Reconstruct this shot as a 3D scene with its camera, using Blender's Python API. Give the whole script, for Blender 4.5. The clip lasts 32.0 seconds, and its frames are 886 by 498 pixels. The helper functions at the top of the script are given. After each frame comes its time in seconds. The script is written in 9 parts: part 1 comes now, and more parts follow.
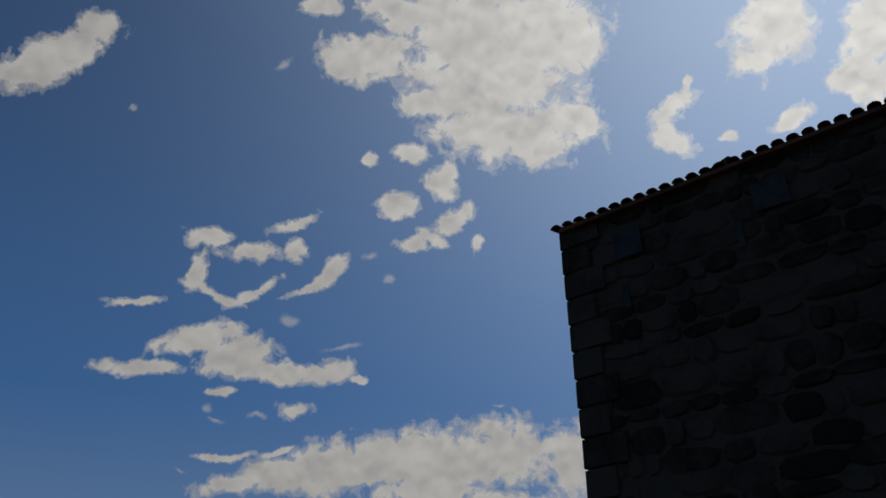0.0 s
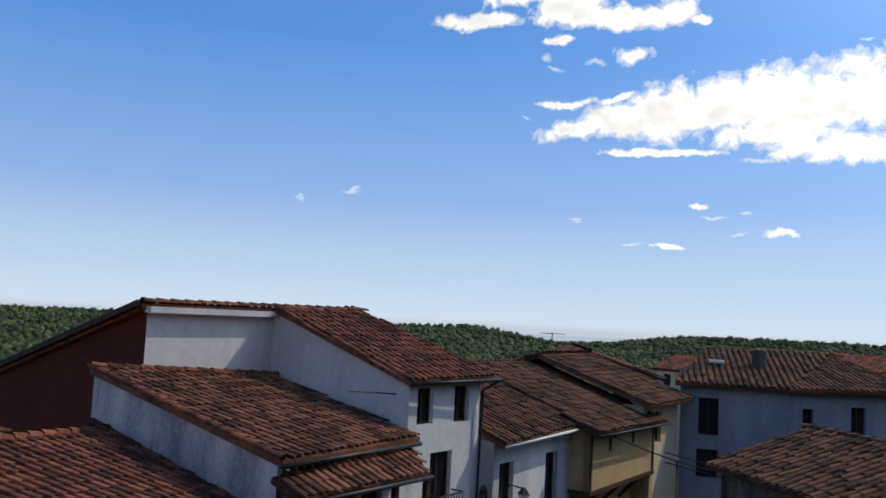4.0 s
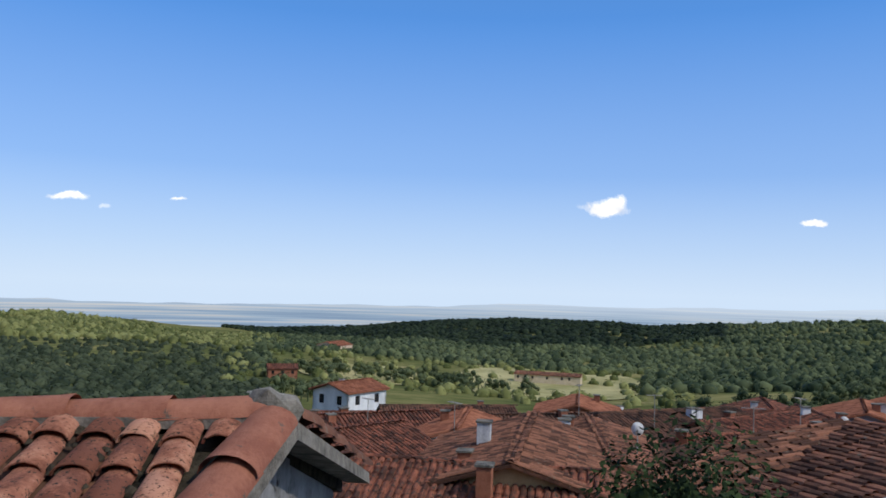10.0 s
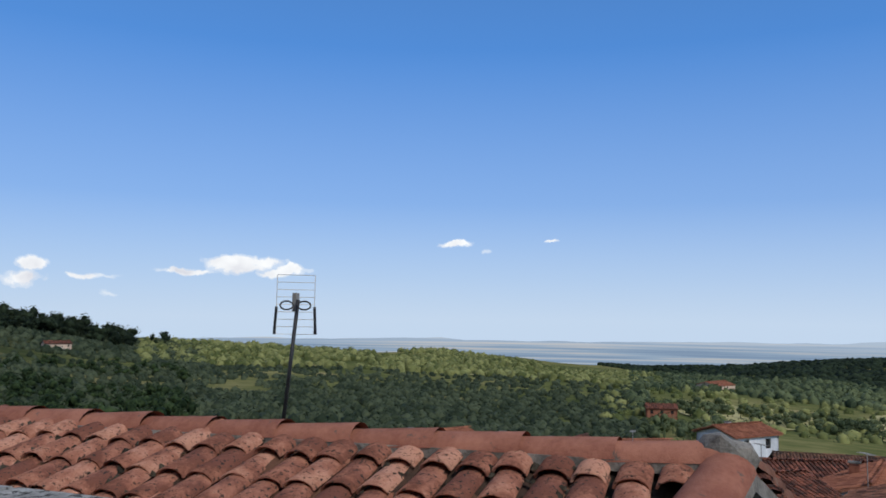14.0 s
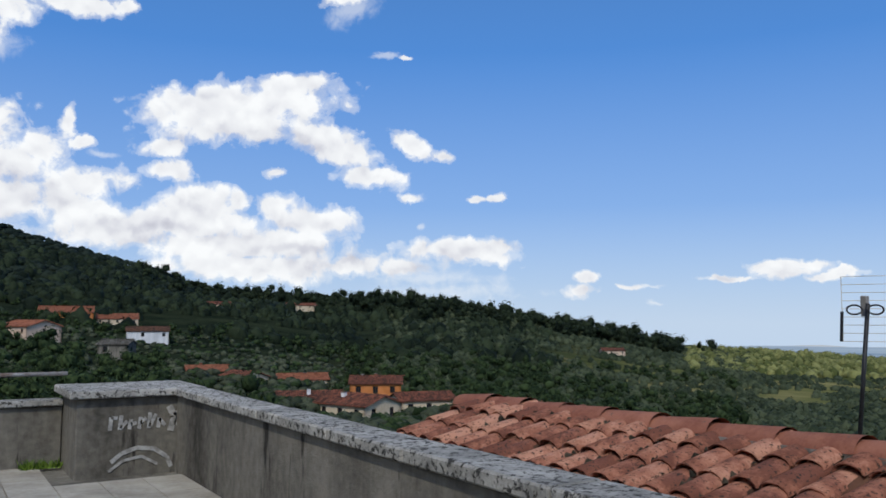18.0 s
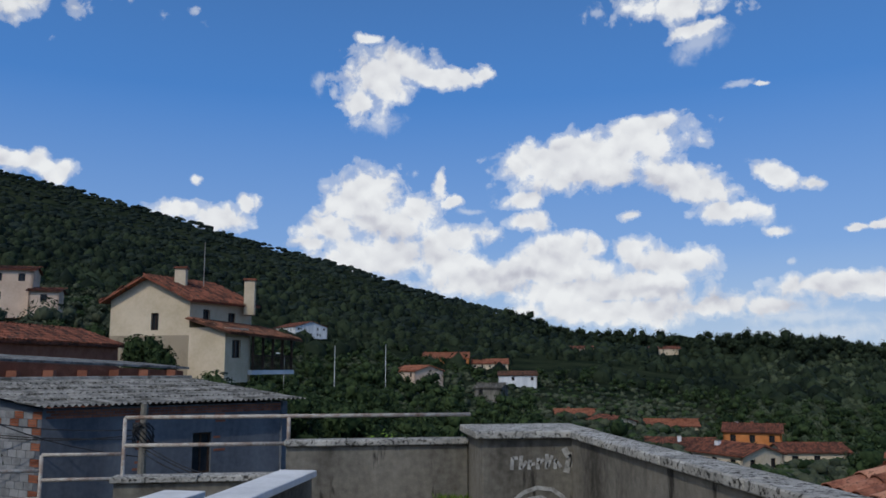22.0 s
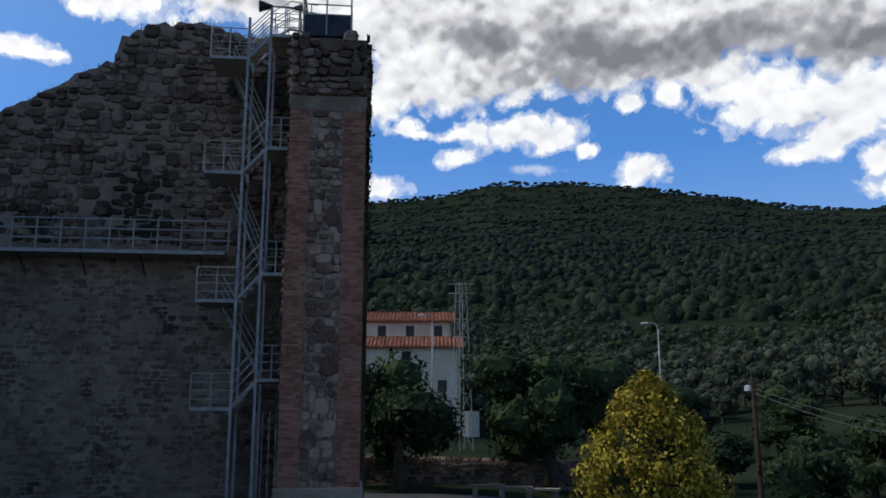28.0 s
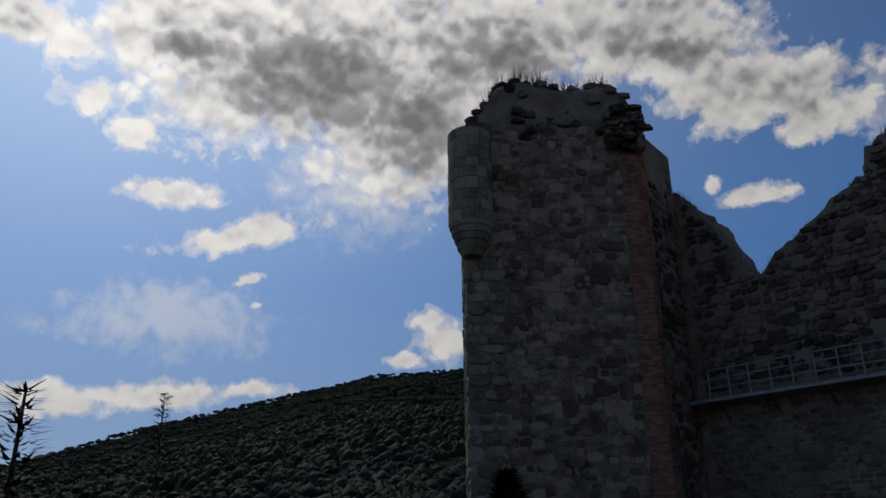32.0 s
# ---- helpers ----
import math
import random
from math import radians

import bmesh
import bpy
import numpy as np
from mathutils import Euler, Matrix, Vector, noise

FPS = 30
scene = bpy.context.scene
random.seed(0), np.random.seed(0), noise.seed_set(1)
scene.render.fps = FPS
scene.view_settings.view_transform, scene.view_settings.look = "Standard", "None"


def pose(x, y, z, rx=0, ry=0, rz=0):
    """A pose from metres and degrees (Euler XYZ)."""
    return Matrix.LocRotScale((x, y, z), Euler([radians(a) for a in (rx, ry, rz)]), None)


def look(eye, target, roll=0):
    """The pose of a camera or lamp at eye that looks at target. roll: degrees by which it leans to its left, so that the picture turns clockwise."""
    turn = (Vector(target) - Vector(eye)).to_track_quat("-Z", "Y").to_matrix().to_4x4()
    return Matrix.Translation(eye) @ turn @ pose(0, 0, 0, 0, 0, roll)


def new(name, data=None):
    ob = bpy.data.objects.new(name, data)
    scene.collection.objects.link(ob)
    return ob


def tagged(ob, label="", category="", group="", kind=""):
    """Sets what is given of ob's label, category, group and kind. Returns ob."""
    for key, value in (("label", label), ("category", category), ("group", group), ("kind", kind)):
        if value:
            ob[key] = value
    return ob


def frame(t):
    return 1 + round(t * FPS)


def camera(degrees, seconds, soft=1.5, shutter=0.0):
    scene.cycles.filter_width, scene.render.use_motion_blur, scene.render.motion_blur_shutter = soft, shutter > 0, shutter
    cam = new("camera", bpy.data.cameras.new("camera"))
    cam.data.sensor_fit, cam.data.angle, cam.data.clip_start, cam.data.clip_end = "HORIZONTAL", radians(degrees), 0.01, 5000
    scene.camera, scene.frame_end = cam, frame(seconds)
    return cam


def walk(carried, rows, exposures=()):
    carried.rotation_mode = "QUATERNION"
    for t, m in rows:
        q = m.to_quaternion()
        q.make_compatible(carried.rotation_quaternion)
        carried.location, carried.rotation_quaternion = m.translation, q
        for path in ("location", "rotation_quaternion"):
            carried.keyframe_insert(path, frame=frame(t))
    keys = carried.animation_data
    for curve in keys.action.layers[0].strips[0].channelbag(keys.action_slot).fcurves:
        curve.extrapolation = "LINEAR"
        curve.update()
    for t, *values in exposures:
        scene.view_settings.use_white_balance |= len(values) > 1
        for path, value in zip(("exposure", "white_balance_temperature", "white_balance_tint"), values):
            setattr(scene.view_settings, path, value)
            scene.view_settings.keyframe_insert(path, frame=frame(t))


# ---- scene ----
cam = camera(57.01, 32.0, soft=1.65)
# seconds, place in metres, turn in degrees
ROWS = (
    (0.0, -0.124, 0.466, 1.553, 119.33, 1.43, 1.52),
    (0.5, -0.147, 0.428, 1.550, 116.68, 0.62, 4.20),
    (1.0, -0.181, 0.387, 1.546, 113.42, 0.42, 8.14),
    (1.5, -0.196, 0.349, 1.543, 111.03, 0.00, 10.45),
    (2.0, -0.203, 0.318, 1.539, 107.98, -0.74, 12.60),
    (2.5, -0.204, 0.297, 1.535, 103.97, -1.23, 15.27),
    (4.5, -0.283, 0.253, 1.531, 92.76, -2.94, 28.72),
    (5.0, -0.297, 0.242, 1.530, 91.49, -2.33, 34.99),
    (5.5, -0.326, 0.231, 1.529, 90.72, -2.05, 43.17),
    (6.0, -0.337, 0.229, 1.528, 90.71, -2.22, 48.54),
    (6.5, -0.336, 0.217, 1.528, 90.45, -2.16, 53.13),
    (7.0, -0.337, 0.195, 1.528, 90.40, -1.92, 58.06),
    (7.5, -0.343, 0.164, 1.530, 90.67, -1.56, 63.23),
    (8.0, -0.354, 0.142, 1.535, 91.09, -1.66, 67.43),
    (8.5, -0.366, 0.120, 1.542, 91.78, -1.56, 72.36),
    (9.0, -0.362, 0.115, 1.546, 92.48, -1.79, 77.01),
    (9.5, -0.347, 0.098, 1.552, 92.82, -1.83, 81.99),
    (10.0, -0.322, 0.051, 1.551, 92.83, -1.66, 85.08),
    (10.5, -0.306, -0.001, 1.552, 92.98, -1.65, 87.88),
    (11.0, -0.303, -0.040, 1.551, 92.84, -1.50, 90.67),
    (11.5, -0.308, -0.064, 1.553, 93.33, -1.50, 92.90),
    (12.0, -0.316, -0.102, 1.554, 94.02, -1.86, 97.38),
    (12.5, -0.331, -0.135, 1.556, 94.48, -1.68, 100.82),
    (13.0, -0.353, -0.185, 1.553, 95.11, -1.42, 104.17),
    (13.5, -0.381, -0.223, 1.550, 95.15, -1.18, 107.47),
    (15.5, -0.368, -0.322, 1.549, 94.02, -0.49, 123.19),
    (16.0, -0.385, -0.325, 1.549, 93.90, -0.82, 128.76),
    (16.5, -0.390, -0.334, 1.548, 94.43, -0.38, 135.03),
    (17.0, -0.381, -0.332, 1.545, 94.55, -0.36, 140.42),
    (17.5, -0.358, -0.317, 1.543, 94.59, -0.28, 144.41),
    (18.0, -0.335, -0.314, 1.543, 95.14, -0.18, 147.64),
    (18.5, -0.319, -0.339, 1.540, 95.69, -0.02, 151.65),
    (19.0, -0.318, -0.373, 1.539, 96.14, -0.04, 155.35),
    (19.5, -0.310, -0.409, 1.538, 97.13, -0.25, 158.34),
    (20.0, -0.278, -0.434, 1.539, 97.53, 0.34, 161.85),
    (20.5, -0.243, -0.442, 1.540, 97.98, 0.72, 164.25),
    (21.0, -0.192, -0.438, 1.542, 98.18, 0.54, 166.65),
    (21.5, -0.141, -0.429, 1.542, 98.31, 0.33, 169.75),
    (22.0, -0.090, -0.416, 1.538, 98.18, 0.11, 172.54),
    (22.5, -0.038, -0.393, 1.535, 98.19, 0.02, 175.25),
    (23.0, 0.016, -0.366, 1.535, 98.32, -0.01, 178.71),
    (23.5, 0.062, -0.338, 1.539, 98.64, 0.42, -176.11),
    (24.0, 0.090, -0.328, 1.546, 98.67, 1.01, -172.76),
    (24.5, 0.114, -0.337, 1.554, 99.34, 1.25, -169.08),
    (25.0, 0.128, -0.364, 1.562, 99.99, 1.17, -165.02),
    (25.5, 0.162, -0.395, 1.567, 100.46, 0.58, -156.40),
    (26.0, 0.202, -0.409, 1.569, 100.49, 0.08, -145.80),
    (26.5, 0.245, -0.406, 1.566, 101.01, 0.70, -136.75),
    (28.5, 0.341, -0.292, 1.559, 102.51, 0.27, -117.58),
    (29.0, 0.347, -0.250, 1.552, 103.76, 0.81, -112.56),
    (29.5, 0.347, -0.176, 1.550, 104.98, 0.58, -106.44),
    (30.0, 0.351, -0.077, 1.555, 106.39, 1.00, -99.17),
    (30.5, 0.357, 0.036, 1.569, 107.12, 0.73, -90.86),
    (31.0, 0.365, 0.133, 1.588, 107.99, 0.56, -82.11),
    (31.5, 0.376, 0.184, 1.611, 109.59, 1.04, -75.29),
    (32.0, 0.395, 0.228, 1.634, 111.09, 0.67, -69.31),
)
walk(cam, [(r[0], pose(*r[1:])) for r in ROWS], exposures=(
    (0.0, -1.42, 7000, 10), (1.0, -1.05, 6900, 10), (2.0, -0.6, 6800, 10), (2.5, -0.3, 6900, 10), (4.5, 0.16, 6950, 10), (6.0, 0.28, 6850, 10),
    (9.0, 0.2, 6650, 10), (11.0, 0.17, 6550, 10), (13.0, -0.01, 6500, 10), (16.0, 0.0, 6500, 10), (19.0, -0.1, 6500, 10), (23.0, -0.3, 6450, 10), (25.0, -0.32, 6450, 10), (26.0, 0.02, 6450, 10),
    (28.5, 0.05, 6600, 10), (29.0, 0.12, 6700, 10), (30.0, 0.28, 6900, 11), (31.0, -0.25, 7000, 11), (32.0, -1.0, 7000, 11)))

# ---- light: one sun and the sky with its clouds ----
SUN_BEARING, SUN_HEIGHT = 321.0, 46.0


def heading(bearing, height=0.0):
    """Unit vector towards a bearing (degrees, counter-clockwise from +y) and a height above the horizon."""
    a, e = radians(bearing), radians(height)
    return Vector((-math.sin(a) * math.cos(e), math.cos(a) * math.cos(e), math.sin(e)))


world = bpy.data.worlds.new("sky")
scene.world = world
world.use_nodes = True
W = world.node_tree
W.nodes.clear()


sky = W.nodes.new("ShaderNodeTexSky")
sky.sky_type = "NISHITA"
sky.sun_disc = False
sky.sun_elevation = radians(SUN_HEIGHT)
sky.sun_rotation = radians(-SUN_BEARING % 360)
sky.altitude = 600
sky.air_density, sky.dust_density, sky.ozone_density = 1.0, 0.15, 2.0
direction = W.nodes.new("ShaderNodeTexCoord").outputs["Generated"]


def wmath(op, a, b=None, c=None):
    n = W.nodes.new("ShaderNodeMath")
    n.operation = op
    for i, v in enumerate((a, b, c)):
        if v is None:
            continue
        if isinstance(v, (int, float)):
            n.inputs[i].default_value = v
        else:
            W.links.new(v, n.inputs[i])
    return n.outputs[0]


def wnoise(scale, detail, rough, vector=None, distort=0.0):
    n = W.nodes.new("ShaderNodeTexNoise")
    n.inputs["Scale"].default_value, n.inputs["Detail"].default_value = scale, detail
    n.inputs["Roughness"].default_value, n.inputs["Distortion"].default_value = rough, distort
    W.links.new(vector or direction, n.inputs["Vector"])
    return n


# the ragged edges: the looking direction is stirred by noise before the puffs are drawn
warp_n = wnoise(26.0, 7.0, 0.62)
warp = W.nodes.new("ShaderNodeVectorMath")
warp.operation = "MULTIPLY_ADD"
W.links.new(warp_n.outputs["Color"], warp.inputs[0])
warp.inputs[1].default_value = (0.030, 0.030, 0.026)
W.links.new(direction, warp.inputs[2])
shift = W.nodes.new("ShaderNodeVectorMath")
shift.operation = "SUBTRACT"
W.links.new(warp.outputs[0], shift.inputs[0])
shift.inputs[1].default_value = (0.015, 0.015, 0.013)
stirred = shift.outputs[0]

last_puff = []
field = {"broken": None, "cumulus": None, "thick": None, "wisp": None, "base": None}
blur = {"broken": 0.12, "cumulus": 0.16, "thick": 0.3, "wisp": 0.25, "base": 0.5}


def puff(bearing, height, wide, tall, lean=0.0, kind="cumulus"):
    """One lobe of a cloud: its middle, half its width and height in degrees, its lean."""
    n = W.nodes.new("ShaderNodeMapping")
    n.vector_type = "TEXTURE"
    c = heading(bearing, height)
    side = Vector((c.y, -c.x, 0)).normalized()
    up = side.cross(c)
    r = radians(lean)
    u, v = side * math.cos(r) + up * math.sin(r), up * math.cos(r) - side * math.sin(r)
    m = Matrix((c, u, v)).transposed()
    if m.determinant() < 0:
        m = Matrix((c, u, -v)).transposed()
    n.inputs["Location"].default_value = c
    n.inputs["Rotation"].default_value = m.to_euler()
    n.inputs["Scale"].default_value = (0.6, radians(wide), radians(tall))
    entry = stirred
    if last_puff:
        # each lobe waits for the one before, which keeps the shader small
        wait = W.nodes.new("ShaderNodeVectorMath")
        wait.operation = "MULTIPLY_ADD"
        W.links.new(last_puff[-1], wait.inputs[0])
        wait.inputs[1].default_value = (1e-7, 1e-7, 1e-7)
        W.links.new(stirred, wait.inputs[2])
        entry = wait.outputs[0]
    W.links.new(entry, n.inputs["Vector"])
    length = W.nodes.new("ShaderNodeVectorMath")
    length.operation = "LENGTH"
    W.links.new(n.outputs[0], length.inputs[0])
    d = length.outputs["Value"]
    field[kind] = d if field[kind] is None else wmath("SMOOTH_MIN", field[kind], d, blur[kind])
    last_puff.append(field[kind])


puff(32.3, 39.0, 3.19, 1.02, 43, "broken")
puff(34.2, 37.3, 1.73, 0.63, 21, "broken")
puff(30.2, 41.3, 1.26, 0.93, 48, "broken")
puff(357.7, 44.0, 3.44, 2.87, -5, "broken")
puff(355.9, 40.9, 4.65, 2.91, -6, "broken")
puff(351.4, 43.5, 3.42, 2.66, -8, "broken")
puff(348.4, 42.5, 1.91, 1.72, -11, "broken")
puff(354.7, 37.2, 4.71, 1.96, -6, "broken")
puff(352.4, 35.8, 2.36, 1.10, -7, "broken")
puff(1.6, 39.6, 2.31, 0.85, -1, "broken")
puff(348.8, 37.4, 1.32, 1.44, 51, "broken")
puff(7.2, 42.4, 2.69, 1.38, 11, "broken")
puff(359.2, 45.5, 3.78, 1.51, -2, "broken")
puff(0.5, 34.1, 1.09, 0.94, -33, "broken")
puff(3.3, 36.0, 1.11, 0.55, 0, "broken")
puff(6.7, 35.7, 0.55, 0.43, 1, "broken")
puff(4.3, 32.4, 1.19, 0.79, 0, "broken")
puff(0.1, 31.1, 1.85, 0.64, 29, "broken")
puff(3.2, 29.7, 1.00, 0.52, -1, "broken")
puff(357.9, 29.5, 0.43, 0.75, -3, "broken")
puff(1.4, 30.0, 0.56, 1.00, 59, "broken")
puff(340.8, 37.0, 1.38, 0.65, 26, "broken")
puff(339.4, 38.3, 0.28, 0.70, -15, "broken")
puff(341.4, 34.8, 1.45, 0.72, -38, "broken")
puff(337.1, 34.2, 0.52, 0.31, -17, "broken")
puff(332.1, 40.1, 2.49, 1.99, 37, "broken")
puff(334.0, 38.6, 1.29, 0.88, -19, "broken")
puff(325.4, 37.6, 1.53, 2.45, -25, "broken")
puff(327.9, 35.5, 1.27, 0.70, -22, "broken")
puff(332.4, 34.2, 1.26, 0.47, 16, "broken")
puff(325.8, 34.8, 1.37, 1.37, -23, "broken")
puff(11.6, 45.6, 1.12, 0.52, 6, "broken")
puff(5.2, 45.8, 1.43, 0.60, 2, "broken")
puff(19.1, 29.3, 1.40, 0.67, 8, "broken")
puff(16.0, 28.5, 1.78, 0.63, 6, "broken")
puff(12.7, 30.9, 1.52, 0.42, 27, "broken")
puff(19.6, 27.0, 1.25, 0.48, 73, "broken")
puff(17.8, 25.5, 1.89, 0.40, -16, "broken")
puff(15.3, 26.0, 1.82, 0.42, 33, "broken")
puff(9.7, 27.5, 1.29, 0.59, 48, "broken")
puff(11.3, 26.3, 1.54, 0.31, 23, "broken")
puff(12.4, 29.1, 0.69, 0.85, 4, "broken")
puff(23.2, 24.6, 1.74, 0.31, 17, "broken")
puff(18.9, 22.5, 2.61, 0.87, 18, "broken")
puff(22.5, 20.3, 2.37, 0.45, 5, "broken")
puff(16.1, 21.6, 2.16, 1.34, 5, "broken")
puff(13.6, 20.6, 4.20, 0.71, -2, "broken")
puff(9.5, 20.7, 1.69, 0.77, 1, "broken")
puff(17.0, 19.2, 1.08, 0.32, 5, "broken")
puff(7.2, 20.2, 0.46, 0.27, 1, "broken")
puff(11.6, 18.2, 1.06, 0.46, 2, "broken")
puff(15.6, 13.2, 2.40, 0.64, 11, "broken")
puff(12.3, 13.9, 3.18, 1.03, 10, "broken")
puff(8.2, 14.4, 4.26, 1.63, 0, "broken")
puff(3.0, 14.7, 4.91, 1.96, 0, "broken")
puff(356.5, 14.8, 5.73, 2.08, -3, "broken")
puff(351.5, 14.4, 3.74, 2.11, -5, "broken")
puff(357.8, 11.8, 4.71, 0.80, -3, "broken")
puff(2.3, 12.8, 4.57, 0.84, -2, "broken")
puff(10.1, 11.7, 3.45, 0.22, 0, "broken")
puff(16.2, 14.9, 1.98, 0.24, 6, "broken")
puff(12.8, 15.4, 1.11, 0.24, 20, "broken")
puff(1.8, 6.4, 1.06, 0.26, 0, "broken")
puff(6.9, 8.2, 0.50, 0.17, 0, "broken")
puff(8.9, 5.4, 0.85, 0.16, 1, "broken")
puff(351.0, 5.9, 0.59, 0.16, -2, "broken")
puff(352.7, 4.4, 0.79, 0.16, 0, "broken")
puff(60.6, 4.8, 0.54, 0.14, 4, "broken")
puff(8.5, 5.3, 0.76, 0.16, 0, "broken")
puff(74.1, 5.9, 1.44, 0.49, 0, "cumulus")
puff(73.6, 6.2, 0.83, 0.49, 0, "cumulus")
puff(110.0, 5.3, 0.92, 0.20, 5, "cumulus")
puff(103.2, 5.5, 0.50, 0.16, 3, "cumulus")
puff(60.5, 4.7, 0.46, 0.13, 0, "cumulus")
puff(124.5, 3.3, 1.79, 0.35, 4, "cumulus")
puff(122.2, 3.0, 1.65, 0.26, 3, "cumulus")
puff(123.8, 3.7, 0.64, 0.29, 4, "cumulus")
puff(128.5, 2.9, 1.90, 0.21, 0, "cumulus")
puff(125.1, 3.6, 1.62, 0.47, 0, "cumulus")
puff(123.4, 3.7, 1.22, 0.36, -2, "cumulus")
puff(121.5, 3.3, 1.19, 0.23, -2, "cumulus")
puff(164.6, 14.3, 3.92, 1.39, 7, "cumulus")
puff(160.1, 14.8, 4.56, 1.68, 7, "cumulus")
puff(158.7, 16.0, 3.75, 0.89, 5, "cumulus")
puff(161.8, 13.3, 5.14, 1.37, 7, "cumulus")
puff(155.6, 12.2, 3.17, 1.34, -20, "cumulus")
puff(152.9, 10.2, 2.55, 0.75, -5, "cumulus")
puff(159.6, 10.2, 0.83, 0.41, 3, "cumulus")
puff(166.7, 11.4, 1.43, 0.71, 5, "cumulus")
puff(149.8, 12.3, 1.68, 0.65, -33, "cumulus")
puff(147.8, 11.6, 0.99, 0.46, 3, "cumulus")
puff(150.0, 8.6, 0.93, 0.39, 1, "cumulus")
puff(145.2, 8.6, 0.71, 0.28, 1, "cumulus")
puff(144.0, 8.8, 0.67, 0.28, 16, "cumulus")
puff(137.6, 3.3, 0.68, 0.32, 0, "cumulus")
puff(138.2, 2.2, 1.05, 0.55, 0, "cumulus")
puff(134.7, 2.5, 0.86, 0.21, 0, "cumulus")
puff(178.3, 11.7, 3.13, 1.99, 1, "cumulus")
puff(176.7, 9.8, 3.46, 1.92, 1, "cumulus")
puff(180.5, 9.3, 2.70, 1.58, 2, "cumulus")
puff(174.3, 10.8, 1.30, 1.30, 1, "cumulus")
puff(181.7, 8.5, 1.80, 0.75, 2, "cumulus")
puff(177.0, 7.8, 5.80, 1.74, 1, "cumulus")
puff(171.1, 8.8, 1.98, 1.11, 0, "cumulus")
puff(172.3, 7.4, 3.09, 1.47, 0, "cumulus")
puff(166.3, 10.1, 1.73, 0.67, 0, "cumulus")
puff(164.3, 7.8, 2.97, 1.51, -1, "cumulus")
puff(161.9, 8.2, 0.95, 0.95, -1, "cumulus")
puff(159.6, 7.9, 1.11, 1.07, -1, "cumulus")
puff(156.8, 6.8, 3.29, 1.24, -1, "cumulus")
puff(158.1, 5.7, 3.88, 0.97, 0, "cumulus")
puff(162.0, 5.0, 7.97, 1.00, -1, "cumulus")
puff(165.9, 6.6, 5.96, 1.11, -1, "cumulus")
puff(146.5, 4.9, 3.91, 0.91, -3, "cumulus")
puff(143.4, 5.3, 1.12, 0.56, -3, "cumulus")
puff(150.5, 3.9, 2.87, 0.57, -2, "cumulus")
puff(160.1, 3.8, 7.79, 1.09, -1, "cumulus")
puff(169.9, 5.9, 3.98, 1.39, 0, "cumulus")
puff(154.3, 4.0, 3.79, 0.83, -2, "cumulus")
puff(177.7, 20.1, 2.33, 2.07, 3, "cumulus")
puff(175.7, 20.9, 2.92, 1.35, 2, "cumulus")
puff(178.4, 18.2, 1.56, 1.22, 3, "cumulus")
puff(172.4, 20.1, 3.00, 0.65, -4, "cumulus")
puff(177.9, 22.5, 1.11, 0.44, -17, "cumulus")
puff(169.5, 20.3, 0.92, 0.54, 0, "cumulus")
puff(155.8, 23.8, 3.67, 1.18, -5, "cumulus")
puff(153.9, 22.3, 2.61, 0.48, 12, "cumulus")
puff(150.4, 18.3, 0.51, 0.18, -5, "cumulus")
puff(172.7, 12.8, 0.51, 1.09, -14, "cumulus")
puff(172.1, 11.4, 0.71, 0.39, 0, "cumulus")
puff(190.7, 10.6, 2.01, 0.67, 3, "cumulus")
puff(187.9, 10.2, 2.20, 1.06, 3, "cumulus")
puff(186.3, 11.1, 0.85, 0.74, 3, "cumulus")
puff(189.7, 12.5, 0.43, 0.43, 5, "cumulus")
puff(207.8, 14.3, 2.63, 0.91, 5, "cumulus")
puff(208.9, 15.8, 1.22, 1.28, 5, "cumulus")
puff(211.3, 19.9, 4.64, 1.82, 7, "cumulus")
puff(214.7, 20.1, 2.81, 1.87, 7, "cumulus")
puff(208.0, 19.2, 2.33, 1.44, 7, "cumulus")
puff(213.5, 17.1, 1.91, 0.70, 7, "cumulus")
puff(206.6, 14.7, 1.68, 1.15, 5, "cumulus")
puff(200.9, 12.8, 2.15, 0.74, 2, "cumulus")
puff(198.4, 12.4, 1.03, 0.76, 2, "cumulus")
puff(224.1, 16.8, 2.15, 1.07, 3, "cumulus")
puff(232.5, 20.0, 4.13, 1.26, 7, "cumulus")
puff(230.6, 19.6, 2.51, 1.22, 6, "cumulus")
puff(233.0, 22.1, 2.05, 0.78, 6, "cumulus")
puff(237.2, 18.3, 1.75, 0.67, 9, "cumulus")
puff(241.0, 20.3, 1.10, 0.52, 9, "cumulus")
puff(236.6, 20.1, 1.98, 0.61, 7, "cumulus")
puff(221.8, 21.7, 1.09, 1.02, 3, "cumulus")
puff(224.7, 21.4, 0.90, 0.75, 3, "cumulus")
puff(215.6, 21.5, 4.22, 1.88, 0, "cumulus")
puff(213.5, 20.0, 5.32, 1.85, -1, "cumulus")
puff(211.0, 18.0, 3.43, 1.29, -1, "cumulus")
puff(208.5, 20.2, 3.07, 2.29, -1, "cumulus")
puff(227.8, 18.5, 0.80, 0.49, 5, "cumulus")
puff(243.1, 15.9, 1.81, 0.87, 9, "cumulus")
puff(267.5, 22.9, 2.05, 0.67, 8, "cumulus")
puff(265.4, 22.9, 0.99, 0.39, 7, "cumulus")
puff(270.3, 24.0, 0.60, 0.47, 9, "cumulus")
